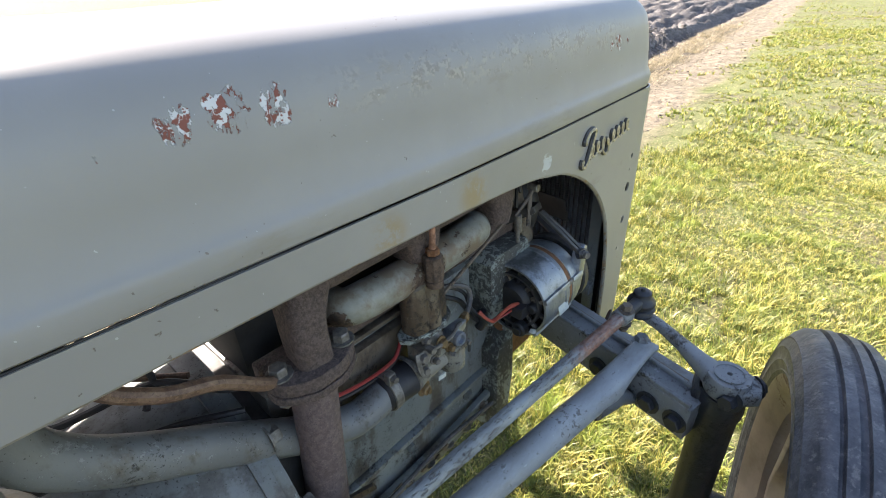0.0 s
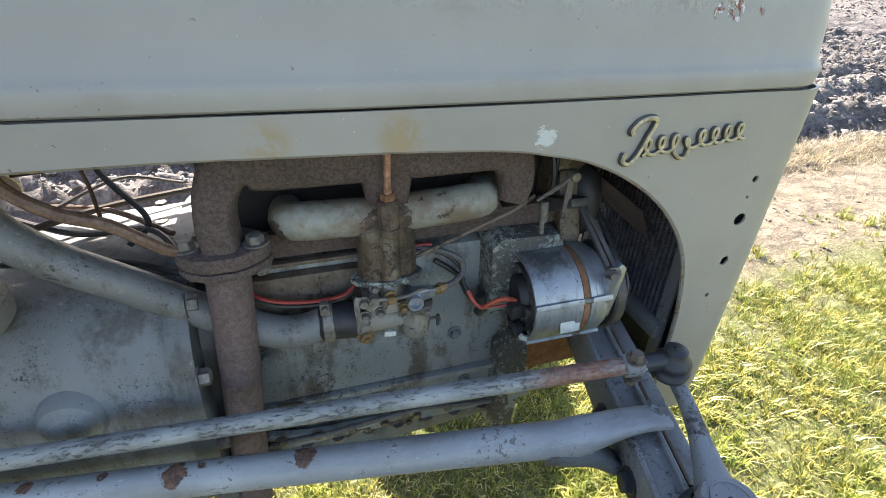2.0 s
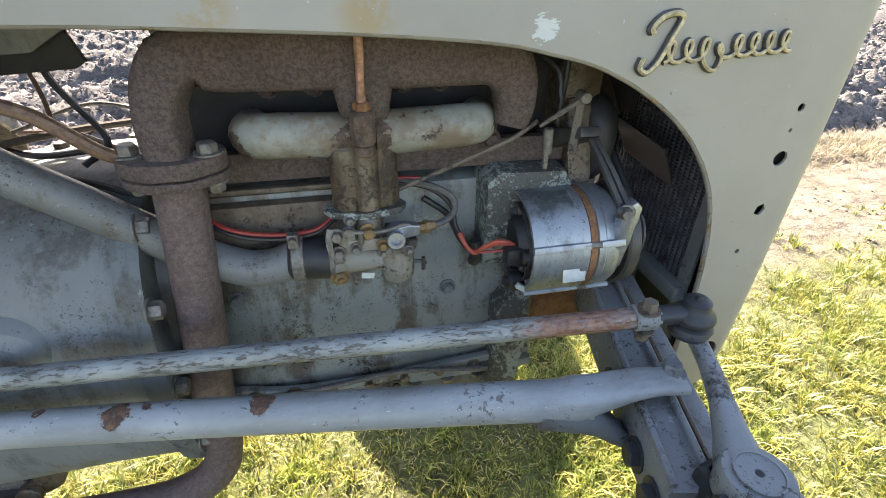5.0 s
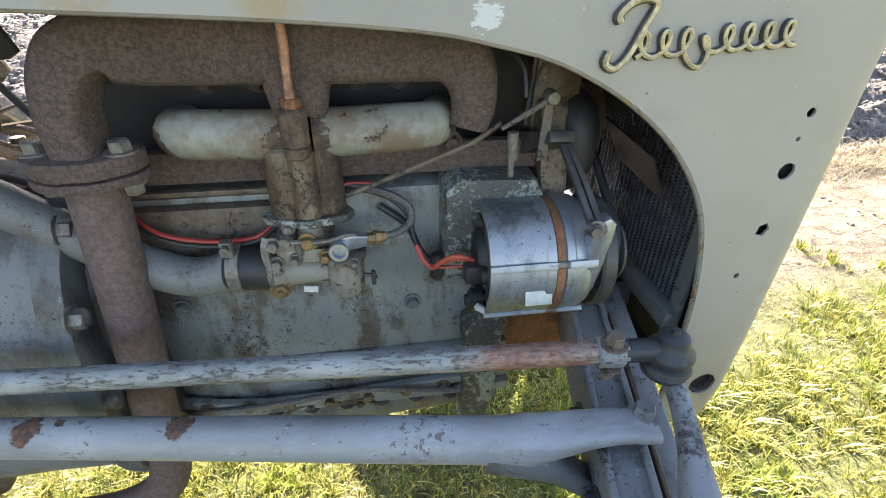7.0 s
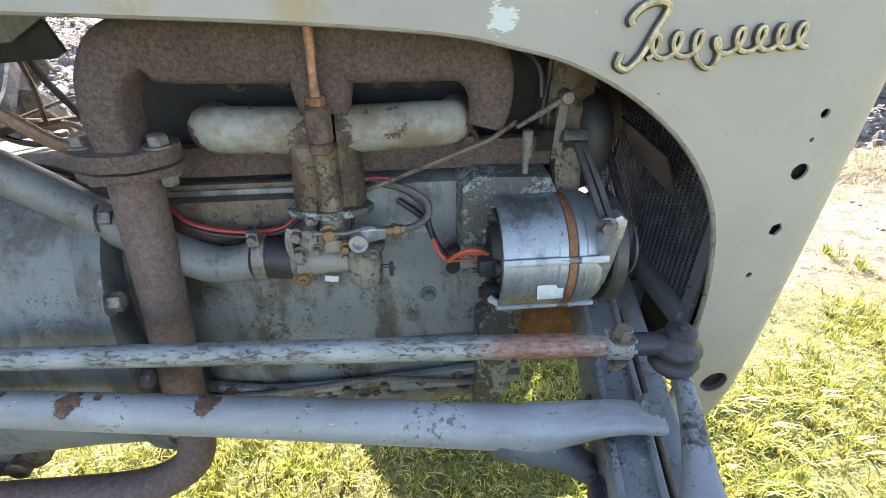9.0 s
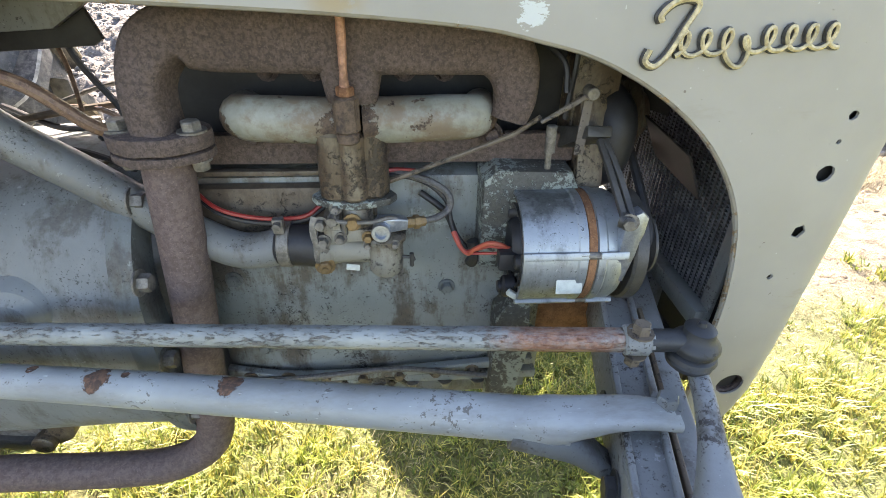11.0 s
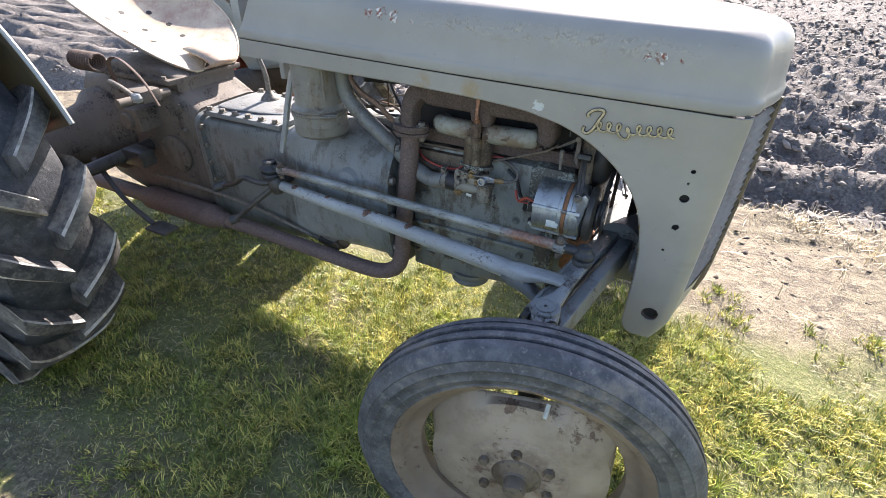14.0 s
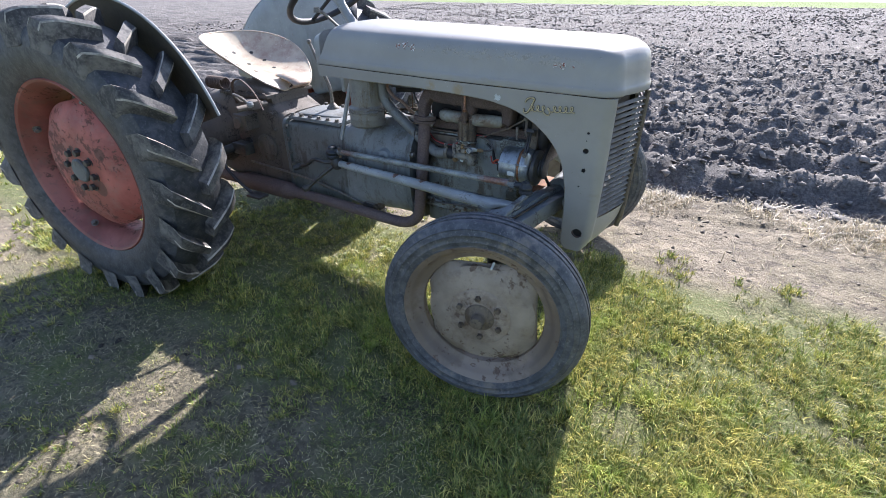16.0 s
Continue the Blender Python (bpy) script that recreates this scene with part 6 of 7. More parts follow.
b = bmesh.new()
cyl(b, (0.06, -0.07, 0.575), (0.06, 0.07, 0.575), 0.06)
box(b, (0.07, 0, 0.52), (0.20, 0.16, 0.10), 0.015)
part("axle_bracket", b, M_AXLE, tractor)
for s in (-1, 1):
    front_axle(s)
    # drag link with ball joints
    front, rear = Vector((0.016, s * 0.334, 0.688)), Vector((-0.985, s * 0.205, 0.628))
    way = (rear - front).normalized()
    b = bmesh.new()
    tube(b, [front + way * 0.04, rear - way * 0.05], 0.0120, 6, 1, False)
    rod = part("drag_link", b, M_ROD, tractor, "flaking blue-grey steering rod with rusty end", 70)
    for end, w in ((front, way), (rear, -way)):
        b = bmesh.new()
        c = end + w * 0.055
        cyl(b, c - w * 0.012, c + w * 0.012, 0.0145, bevel=0.002)
        clamp = part("rod_clamp", b, M_STEER, rod)
        bolt(c + Vector((0, -0.004, 0.012)), (0, 0, 1), clamp, 0.0085, 0.012, M_DUST)
        bolt(c + Vector((0, -0.004, -0.012)), (0, 0, -1), clamp, 0.0078, 0.014, M_DUST)
    for c in (front, rear):
        b = bmesh.new()
        lathe(b, [(0, 0.024), (0.0035, 0.0235), (0.0045, 0.019), (0.012, 0.0185), (0.0155, 0.016), (0.0165, 0.008), (0.0200, 0.004), (0.0240, 0.0), (0.0252, -0.004), (0.0235, -0.009), (0.0195, -0.011), (0.0245, -0.014), (0.0262, -0.018), (0.0225, -0.0205), (0.0245, -0.023), (0.0240, -0.027), (0.018, -0.031), (0.014, -0.034), (0, -0.034)], Matrix.Translation(c) @ Matrix.Diagonal((0.9, 0.9, 0.95, 1) if c is front else (1.3, 1.3, 1.2, 1)), 24)
        w = way if c is front else -way
        cyl(b, c, c + w * 0.045, 0.011)
        part("ball_joint", b, M_GREASE, rod, "greasy black ball joint")
    # radius arm
    f2, r2 = Vector((-0.02, s * 0.362, 0.618)), Vector((-0.95, s * 0.205, 0.571))
    b = bmesh.new()
    k2 = Vector((-0.105, s * 0.3475, 0.596))
    up = Vector((0, 0, 0.004))
    tube(b, [r2, r2.lerp(k2, 0.15), r2.lerp(k2, 0.5) + up, r2.lerp(k2, 0.85) + up, k2 + Vector((0.010, 0, 0.001))], [0.016, 0.018, 0.0200, 0.0220, 0.0230], 18, 6)
    radius = part("radius_arm", b, M_ARM, tractor, "blue-grey tubular radius arm with rust patches")
    b = bmesh.new()
    strap(b, [(-0.175, s * 0.3372, 0.594), (-0.115, s * 0.347, 0.602), (-0.085, s * 0.351, 0.609), (-0.058, s * 0.355, 0.617), (-0.030, s * 0.358, 0.620), (0.004, s * 0.363, 0.618)], [(0.034, 0.034), (0.046, 0.043), (0.042, 0.028), (0.038, 0.018), (0.036, 0.014), (0.034, 0.011)], (0, 1, 0), 6, 0.8)
    part("upper_fork", b, M_ARM, radius, "forged upper fork end")
    b = bmesh.new()
    strap(b, [(-0.150, s * 0.341, 0.587), (-0.110, s * 0.349, 0.580), (-0.082, s * 0.353, 0.566), (-0.058, s * 0.357, 0.546), (-0.034, s * 0.361, 0.533), (0.000, s * 0.365, 0.529)], [(0.042, 0.040), (0.042, 0.040), (0.038, 0.030), (0.036, 0.020), (0.034, 0.015), (0.032, 0.012)], (0, 1, 0), 6, 0.8)
    part("lower_fork", b, M_AXLE, radius, "dark lower fork end")
    b = bmesh.new()
    hexbolt(b, (-0.004, s * 0.352, 0.622), (0, 0, 1), 0.0105, 0.013)
    part("bolt", b, M_AXLE, radius)
    b = bmesh.new()
    lathe(b, [(0, 0.03), (0.018, 0.028), (0.026, 0.015), (0.028, 0), (0.026, -0.015), (0.018, -0.028), (0, -0.03)], Matrix.Translation(r2 - Vector((0.02, 0, 0))), 20)
    cyl(b, r2 - Vector((0.02, 0, 0)), r2 + Vector((-0.02, -s * 0.07, 0)), 0.016)
    part("arm_pivot", b, M_OIL, radius)


# ---- wheels ----
def wheel_disc(b, rad, chord, dish, m, hub_r, lift, seg=96):
    """A pressed disc whose edge is cut flat in four places, leaving slots at the rim."""
    rings = []
    for t, h in ((1.0, 0.0), (0.97, dish * 0.10), (0.86, dish * 0.55), (0.70, dish * 0.88), (0.50, dish), (hub_r / rad + 0.04, dish), (hub_r / rad, dish + lift), (0.0, dish + lift)):
        ring = []
        for k in range(seg):
            a = 2 * math.pi * k / seg
            near = (a + math.pi / 4) % (math.pi / 2) - math.pi / 4
            edge = min(1.0, chord / math.cos(near)) if t > 0.8 else 1.0
            r = rad * t * (edge if t > 0.9 else min(1.0, edge / t * 0.985) if t > 0.8 else 1)
            ring.append(b.verts.new(m @ Vector((r * math.cos(a), r * math.sin(a), h))))
        rings.append(ring)
    for p, q in zip(rings, rings[1:]):
        for k in range(seg):
            b.faces.new((p[k], p[(k + 1) % seg], q[(k + 1) % seg], q[k]))


def front_wheel(place, outward, spin):
    m = Matrix.Translation(place) @ Vector(outward).to_track_quat("Z", "Y").to_matrix().to_4x4() @ Matrix.Rotation(radians(spin), 4, "Z")
    I = Matrix.Identity(4)
    b = bmesh.new()
    lathe(b, [(0.252, 0.048), (0.258, 0.052), (0.262, 0.048), (0.258, 0.043), (0.250, 0.040), (0.241, 0.034), (0.236, 0.022), (0.226, 0.012), (0.2105, 0.006), (0.2075, -0.004), (0.2105, -0.018), (0.243, -0.034), (0.258, -0.043), (0.262, -0.050), (0.252, -0.048), (0.232, -0.036), (0.206, -0.018), (0.203, -0.004), (0.206, 0.008), (0.223, 0.016), (0.232, 0.024), (0.237, 0.036), (0.243, 0.042), (0.252, 0.048)], I, 80)
    rim = part("front_wheel", b, M_RIM, tractor, "grey-brown painted front wheel rim", 40)
    rim.matrix_local = m @ Matrix.Scale(1.014, 4)
    b = bmesh.new()
    wheel_disc(b, 0.2065, 0.87, 0.040, Matrix.Translation((0, 0, -0.004)), 0.095, 0.004)
    d = part("disc", b, M_DISC, rim, "dusty grey disc with slots")
    mod = d.modifiers.new("sheet", "SOLIDIFY")
    mod.thickness = 0.004
    b = bmesh.new()
    prof = [(0.250, 0.044), (0.258, 0.050), (0.262, 0.0535), (0.264, 0.0520), (0.276, 0.0560), (0.279, 0.0580), (0.282, 0.0565), (0.298, 0.0570), (0.301, 0.0590), (0.304, 0.0570), (0.316, 0.0525), (0.319, 0.0535), (0.322, 0.0500), (0.332, 0.043), (0.338, 0.036)]
    for h, r in ((0.030, 0.3395), (0.0235, 0.340), (0.0225, 0.334), (0.0180, 0.334), (0.0170, 0.342), (0.0055, 0.343), (0.0045, 0.336)):
        prof.append((r, h))
    prof = prof + [(r, -h) for r, h in reversed(prof)]
    lathe(b, prof, I, 96)
    part("tyre", b, M_TYRE, rim, "black ribbed front tyre")
    b = bmesh.new()
    lathe(b, [(0.050, 0.036), (0.050, 0.040), (0.047, 0.044), (0.026, 0.050), (0.023, 0.054), (0.023, 0.070), (0.019, 0.078), (0.010, 0.080), (0, 0.080)], I, 30)
    part("hub_cap", b, M_DUST, rim, "greasy brown hub")
    for k in range(6):
        a = k * math.pi / 3 + math.pi / 6
        b = bmesh.new()
        hexbolt(b, (0.073 * math.cos(a), 0.073 * math.sin(a), 0.037), (0, 0, 1), 0.0105, 0.014)
        part("wheel_nut", b, M_DUST, rim)
    b = bmesh.new()
    cyl(b, (0.05, 0.195, 0.018), (0.045, 0.183, 0.040), 0.004, seg=8)
    part("valve", b, M_LABEL, rim)
    return rim


front_wheel((0.004, -0.626, 0.346), (0.190, -1.0, 0.02), 4)
front_wheel((-0.086, 0.785, 0.336), (-0.190, 1.0, 0.02), 40)


def rear_wheel(sign, yaw):
    out = Vector((math.sin(radians(yaw)) * -sign, sign * math.cos(radians(yaw)), 0.0))
    m = Matrix.Translation((-1.825, sign * 0.785, 0.612)) @ out.to_track_quat("Z", "Y").to_matrix().to_4x4()
    I = Matrix.Identity(4)
    b = bmesh.new()
    lathe(b, [(0.372, 0.116), (0.382, 0.122), (0.388, 0.114), (0.380, 0.106), (0.368, 0.100), (0.358, 0.070), (0.335, 0.045), (0.332, -0.06), (0.36, -0.09), (0.388, -0.114), (0.380, -0.120), (0.355, -0.095), (0.326, -0.06), (0.326, 0.048), (0.350, 0.078), (0.362, 0.104), (0.372, 0.116)], I, 96)
    rim = part("rear_wheel", b, M_REDRIM, tractor, "faded red rear wheel rim", 40)
    rim.matrix_local = m @ Matrix.Rotation(radians(20), 4, "Z")
    b = bmesh.new()
    wheel_disc(b, 0.328, 0.87, 0.112, Matrix.Translation((0, 0, -0.012)), 0.085, 0.004)
    d = part("disc", b, M_RED, rim, "faded red wheel disc with rust blotches")
    mod = d.modifiers.new("sheet", "SOLIDIFY")
    mod.thickness = 0.006
    b = bmesh.new()
    lathe(b, [(0.052, 0.10), (0.052, 0.112), (0.046, 0.118), (0, 0.120)], I, 30)
    part("hub_plate", b, M_CAST, rim, "grey-green hub plate")
    for k in range(8):
        a = k * math.pi / 4 + 0.2
        b = bmesh.new()
        hexbolt(b, (0.082 * math.cos(a), 0.082 * math.sin(a), 0.100), (0, 0, 1), 0.0155, 0.020)
        part("wheel_nut", b, M_OIL, rim)
    for k in range(4):
        a = k * math.pi / 2 + math.pi / 4
        b = bmesh.new()
        hexbolt(b, (0.330 * math.cos(a), 0.330 * math.sin(a), 0.07), (-math.cos(a), -math.sin(a), 0.6), 0.012, 0.016)
        part("rim_bolt", b, M_STEEL, rim)
    b = bmesh.new()
    prof = [(0.378, 0.108), (0.400, 0.128), (0.450, 0.142), (0.500, 0.143), (0.545, 0.134), (0.572, 0.118), (0.584, 0.085), (0.590, 0.04), (0.591, 0.0)]
    prof = prof + [(r, -h) for r, h in reversed(prof[:-1])]
    lathe(b, prof, I, 96)
    tyre = part("tyre", b, M_RTYRE, rim, "black rear tyre with dusty worn lugs")
    count = 19
    me = None
    for side in (1, -1):
        for k in range(count):
            b = bmesh.new()
            rows = []
            for j in range(9):
                t = j / 8
                h = side * (0.004 + 0.142 * min(1, t * 1.12))
                ang = -0.23 * (1 - t) ** 0.9
                under = np.interp(abs(h), [0, 0.04, 0.085, 0.118, 0.134, 0.146], [0.588, 0.587, 0.581, 0.568, 0.543, 0.520])
                top = np.interp(t, [0, 0.6, 0.86, 1.0], [0.644, 0.641, 0.628, 0.590])
                half = np.interp(t, [0, 0.5, 1], [0.026, 0.030, 0.040]) / 0.6
                row = []
                lip = 0.009 * (1 - 0.5 * t)
                for da, r in ((-half * 1.30, under - 0.012), (-half * 0.86, top - lip), (-half * 0.70, top), (half * 0.70, top), (half * 0.86, top - lip), (half * 1.30, under - 0.012)):
                    a = ang + da
                    row.append(b.verts.new((r * math.cos(a), r * math.sin(a), h)))
                rows.append(row)
            for p, q in zip(rows, rows[1:]):
                for i in range(5):
                    b.faces.new((p[i], p[i + 1], q[i + 1], q[i])).material_index = 1 if i in (1, 3) else 0
            b.faces.new(rows[0]), b.faces.new(rows[-1][::-1])
            if me is None or k == 0:
                first = part("lug", b, M_LUGTOP, rim, "", 50)
                me = first.data
                me.materials.append(M_LUG)
                first.matrix_local = Matrix.Rotation(2 * math.pi * (0.5 if side < 0 else 0) / count, 4, "Z")
            else:
                b.free()
                o = new("lug", me)
                o.parent = rim
                o.matrix_local = Matrix.Rotation(2 * math.pi * (k + (0.5 if side < 0 else 0)) / count, 4, "Z")


def lug_rubber():
    m = Nodes("lug_rubber")
    n, big = m.noise(30, 6, 0.7), m.noise(7, 4)
    c = m.mix(m.step(n, 0.35, 0.65), (0.03, 0.03, 0.032), (0.06, 0.058, 0.056))
    c = m.mix(m.math("MULTIPLY", m.step(m.math("ADD", m.math("MULTIPLY", n, 0.5), m.math("MULTIPLY", big, 0.5)), 0.40, 0.66), 0.55), c, (0.26, 0.245, 0.22))
    c = m.mix(m.math("MULTIPLY", m.step(m.noise(120, 4, 0.7), 0.52, 0.66), 0.4), c, (0.17, 0.16, 0.145))
    return m.finish(c, 0.75, 0.0, m.noise(150, 4), 0.0008)


M_LUGTOP = lug_rubber()
rear_wheel(-1, 5)
rear_wheel(1, 0)


# ---- ground ----
def plough_edge(x):
    return 1.53 + 0.065 * x


def grass_edge(x):
    return 0.42 + 0.085 * x


def fractal(x, y, z=0.0, octaves=4):
    total, amp = 0.0, 1.0
    for k in range(octaves):
        total += amp * noise.noise((x, y, z + 7.3 * k))
        x, y, amp = 2.03 * x, 2.03 * y, 0.52 * amp
    return total


def ground_height(x, y):
    e = y - plough_edge(x) - 0.10 * noise.noise((x * 1.3, 0.0, 4.0))
    h = 0.012 * noise.noise((x * 1.1, y * 1.1, 1.0)) 
    if e > -0.25:
        k = min(1.0, max(0.0, (e + 0.12) / 0.3))
        row = (0.5 + 0.5 * math.cos(2 * math.pi * (e - 0.50 + 0.10 * noise.noise((x * 0.8, y * 0.8, 9.0))) / 0.58)) ** 1.4
        fade = 1.0 / (1.0 + max(0, e - 14) * 0.2)
        clod = abs(fractal(x * 4.0, y * 6.5, 2.0, 4)) * 0.12 + max(0, fractal(x * 11, y * 13, 5.0, 3)) * 0.055
        ditch = -0.13 * math.exp(-((e - 0.16) / 0.14) ** 2)
        h += k * fade * (0.125 * row * (1.0 if e < 1.1 else max(0.5, 1.0 - 0.3 * (e - 1.1))) + clod - 0.070) + ditch * (0.65 + 0.5 * noise.noise((x * 1.7, 3.0, 1.0)))
    elif y > grass_edge(x) - 0.2:
        h += 0.016 * fractal(x * 3, y * 4, 3.0, 4) - 0.012 + 0.010 * abs(noise.noise((x * 9, y * 14, 2.0)))
    return h


def spaced(lo, dense_lo, dense_hi, hi, step, grow=1.16):
    out = list(np.arange(dense_lo, dense_hi, step))
    v, s = dense_hi, step
    while v < hi:
        out.append(v)
        s *= grow
        v += s
    out.append(hi)
    v, s, low = dense_lo, step, []
    while v > lo:
        s *= grow
        v -= s
        low.append(max(v, lo))
    return low[::-1] + out


xs = spaced(-420, -3.2, 7.5, 420, 0.036, 1.055)
ys = spaced(-40, -1.9, 0.35, 0.36, 0.06, 1.25)[:-1] + list(np.arange(0.38, 1.34, 0.036)) + spaced(1.35, 1.35, 6.0, 900, 0.038, 1.05)
grid = [[(x, y) for x in xs] for y in ys]
verts = [(x, y, ground_height(x, y) if abs(x) < 40 and y < 60 else 0.0) for row in grid for x, y in row]
w = len(xs)
faces = [(j * w + i, j * w + i + 1, (j + 1) * w + i + 1, (j + 1) * w + i) for j in range(len(ys) - 1) for i in range(w - 1)]
me = bpy.data.meshes.new("ground")
me.from_pydata(verts, [], faces)
me.shade_smooth()


def ground_material():
    m = Nodes("field_ground")
    x, y = m.axis("X"), m.axis("Y")
    wob = m.math("MULTIPLY", m.math("SUBTRACT", m.noise(1.6, 5, 0.65), 0.5), 0.55)
    e = m.math("ADD", m.math("SUBTRACT", y, m.math("ADD", m.math("MULTIPLY", x, 0.065), 1.53)), m.math("MULTIPLY", wob, 0.30))
    g = m.math("ADD", m.math("SUBTRACT", y, m.math("ADD", m.math("MULTIPLY", x, 0.085), 0.46)), wob)
    fine, mid, big = m.noise(55, 6, 0.7), m.noise(9, 5, 0.65), m.noise(1.7, 4)
    turf = m.mix(m.step(mid, 0.35, 0.65), (0.055, 0.046, 0.030), (0.150, 0.132, 0.066))
    turf = m.mix(m.math("MULTIPLY", m.step(big, 0.28, 0.58), 0.75), turf, (0.120, 0.148, 0.036))
    turf = m.mix(m.math("MULTIPLY", m.step(fine, 0.50, 0.66), 0.5), turf, (0.34, 0.31, 0.14))
    turf = m.mix(m.math("MULTIPLY", m.step(m.noise(130, 3, 0.7), 0.56, 0.66), 0.8), turf, (0.035, 0.028, 0.020))
    dirt = m.mix(m.step(mid, 0.35, 0.68), (0.150, 0.124, 0.086), (0.29, 0.242, 0.168))
    dirt = m.mix(m.math("MULTIPLY", m.step(big, 0.45, 0.62), 0.5), dirt, (0.165, 0.142, 0.085))
    dirt = m.mix(m.math("MULTIPLY", m.step(m.noise(19, 6, 0.75, m.stretch(0.6, 1, 1)), 0.50, 0.60), 0.85), dirt, (0.078, 0.064, 0.046))
    dirt = m.mix(m.math("MULTIPLY", m.step(fine, 0.52, 0.64), 0.6), dirt, (0.115, 0.09, 0.066))
    dirt = m.mix(m.math("MULTIPLY", m.step(m.noise(90, 4, 0.7), 0.60, 0.66), 0.7), dirt, (0.40, 0.335, 0.25))
    soil = m.mix(m.step(fine, 0.3, 0.7), (0.062, 0.057, 0.054), (0.215, 0.196, 0.178))
    soil = m.mix(m.math("MULTIPLY", m.step(mid, 0.5, 0.7), 0.6), soil, (0.34, 0.305, 0.27))
    streak = m.noise(3.0, 5, 0.7, m.stretch(0.22, 1, 1))
    soil = m.mix(m.math("MULTIPLY", m.step(streak, 0.46, 0.60), 0.65), soil, (0.052, 0.050, 0.050))
    c = m.mix(m.step(g, -0.12, 0.12), turf, dirt)
    fade = m.math("MULTIPLY", m.step(y, -3.2, -2.2), m.step(x, -5.0, -3.5))
    sparse = m.math("MULTIPLY", m.math("MULTIPLY", m.step(m.math("MULTIPLY", x, -1.0), -0.2, 0.6), m.math("SUBTRACT", 1.0, m.step(y, -1.1, -0.72))), m.step(m.noise(2.6, 5, 0.65), 0.36, 0.52))
    c = m.mix(m.math("MULTIPLY", m.math("MULTIPLY", sparse, fade), 0.8), c, m.mix(m.step(fine, 0.45, 0.6), dirt, (0.055, 0.046, 0.040)))
    bare = m.math("MULTIPLY", m.step(m.math("ADD", m.math("MULTIPLY", x, -1.0), m.math("MULTIPLY", wob, 2.0)), 2.2, 2.9), m.math("SUBTRACT", 1.0, m.step(y, -0.9, -0.6)))
    c = m.mix(m.math("MULTIPLY", bare, fade), c, dirt)
    c = m.mix(m.step(e, -0.03, 0.10), c, soil)
    far = m.math("ADD", y, m.math("MULTIPLY", x, 0.10))
    c = m.mix(m.step(far, 24.0, 24.3), c, (0.15, 0.21, 0.05))
    c = m.mix(m.step(far, 28.5, 28.9), c, (0.36, 0.33, 0.28))
    c = m.mix(m.step(far, 36.0, 37.0), c, (0.14, 0.17, 0.06))
    rough_field = m.math("MULTIPLY", m.math("MULTIPLY", m.noise(3.2, 6, 0.75, m.stretch(0.7, 1, 1)), 9.0), m.step(e, 3.0, 6.0))
    return m.finish(c, 0.92, 0.0, m.math("ADD", rough_field, m.math("ADD", m.math("MULTIPLY", mid, 1.2), fine)), 0.012)


me.materials.append(ground_material())
tagged(new("ground", me), "grass verge, dry dirt strip and ploughed dark field", "ground", kind="structure")


def blades_mesh(name, places, lengths, width, lean, rng, heading=None, rise=1.0):
    """Many bent blades, three triangles each."""
    n = len(places)
    a = rng.uniform(0, 2 * math.pi, n) if heading is None else heading
    side = np.stack([-np.sin(a), np.cos(a), 0 * a], 1) * (width * rng.uniform(0.6, 1.3, n))[:, None]
    out = np.stack([np.cos(a), np.sin(a), 0 * a], 1) * (lengths * rng.uniform(0.1, 1.0, n) * lean)[:, None]
    up = np.stack([0 * a, 0 * a, lengths * rise], 1)
    v = np.empty((n, 5, 3))
    v[:, 0], v[:, 1] = places - side, places + side
    mid = places + up * 0.6 + out * 0.4
    v[:, 2], v[:, 3] = mid - side * 0.7, mid + side * 0.7
    v[:, 4] = places + up * rng.uniform(0.65, 1.0, n)[:, None] + out * 1.15
    tri = np.array([[0, 1, 3], [0, 3, 2], [2, 3, 4]])
    idx = (np.arange(n)[:, None, None] * 5 + tri[None]).reshape(-1)
    me = bpy.data.meshes.new(name)
    me.vertices.add(n * 5)
    me.vertices.foreach_set("co", v.reshape(-1).astype(np.float32))
    me.loops.add(len(idx))
    me.loops.foreach_set("vertex_index", idx.astype(np.int32))
    me.polygons.add(n * 3)
    me.polygons.foreach_set("loop_start", np.arange(0, n * 9, 3, dtype=np.int32))
    me.update(calc_edges=True)
    return me


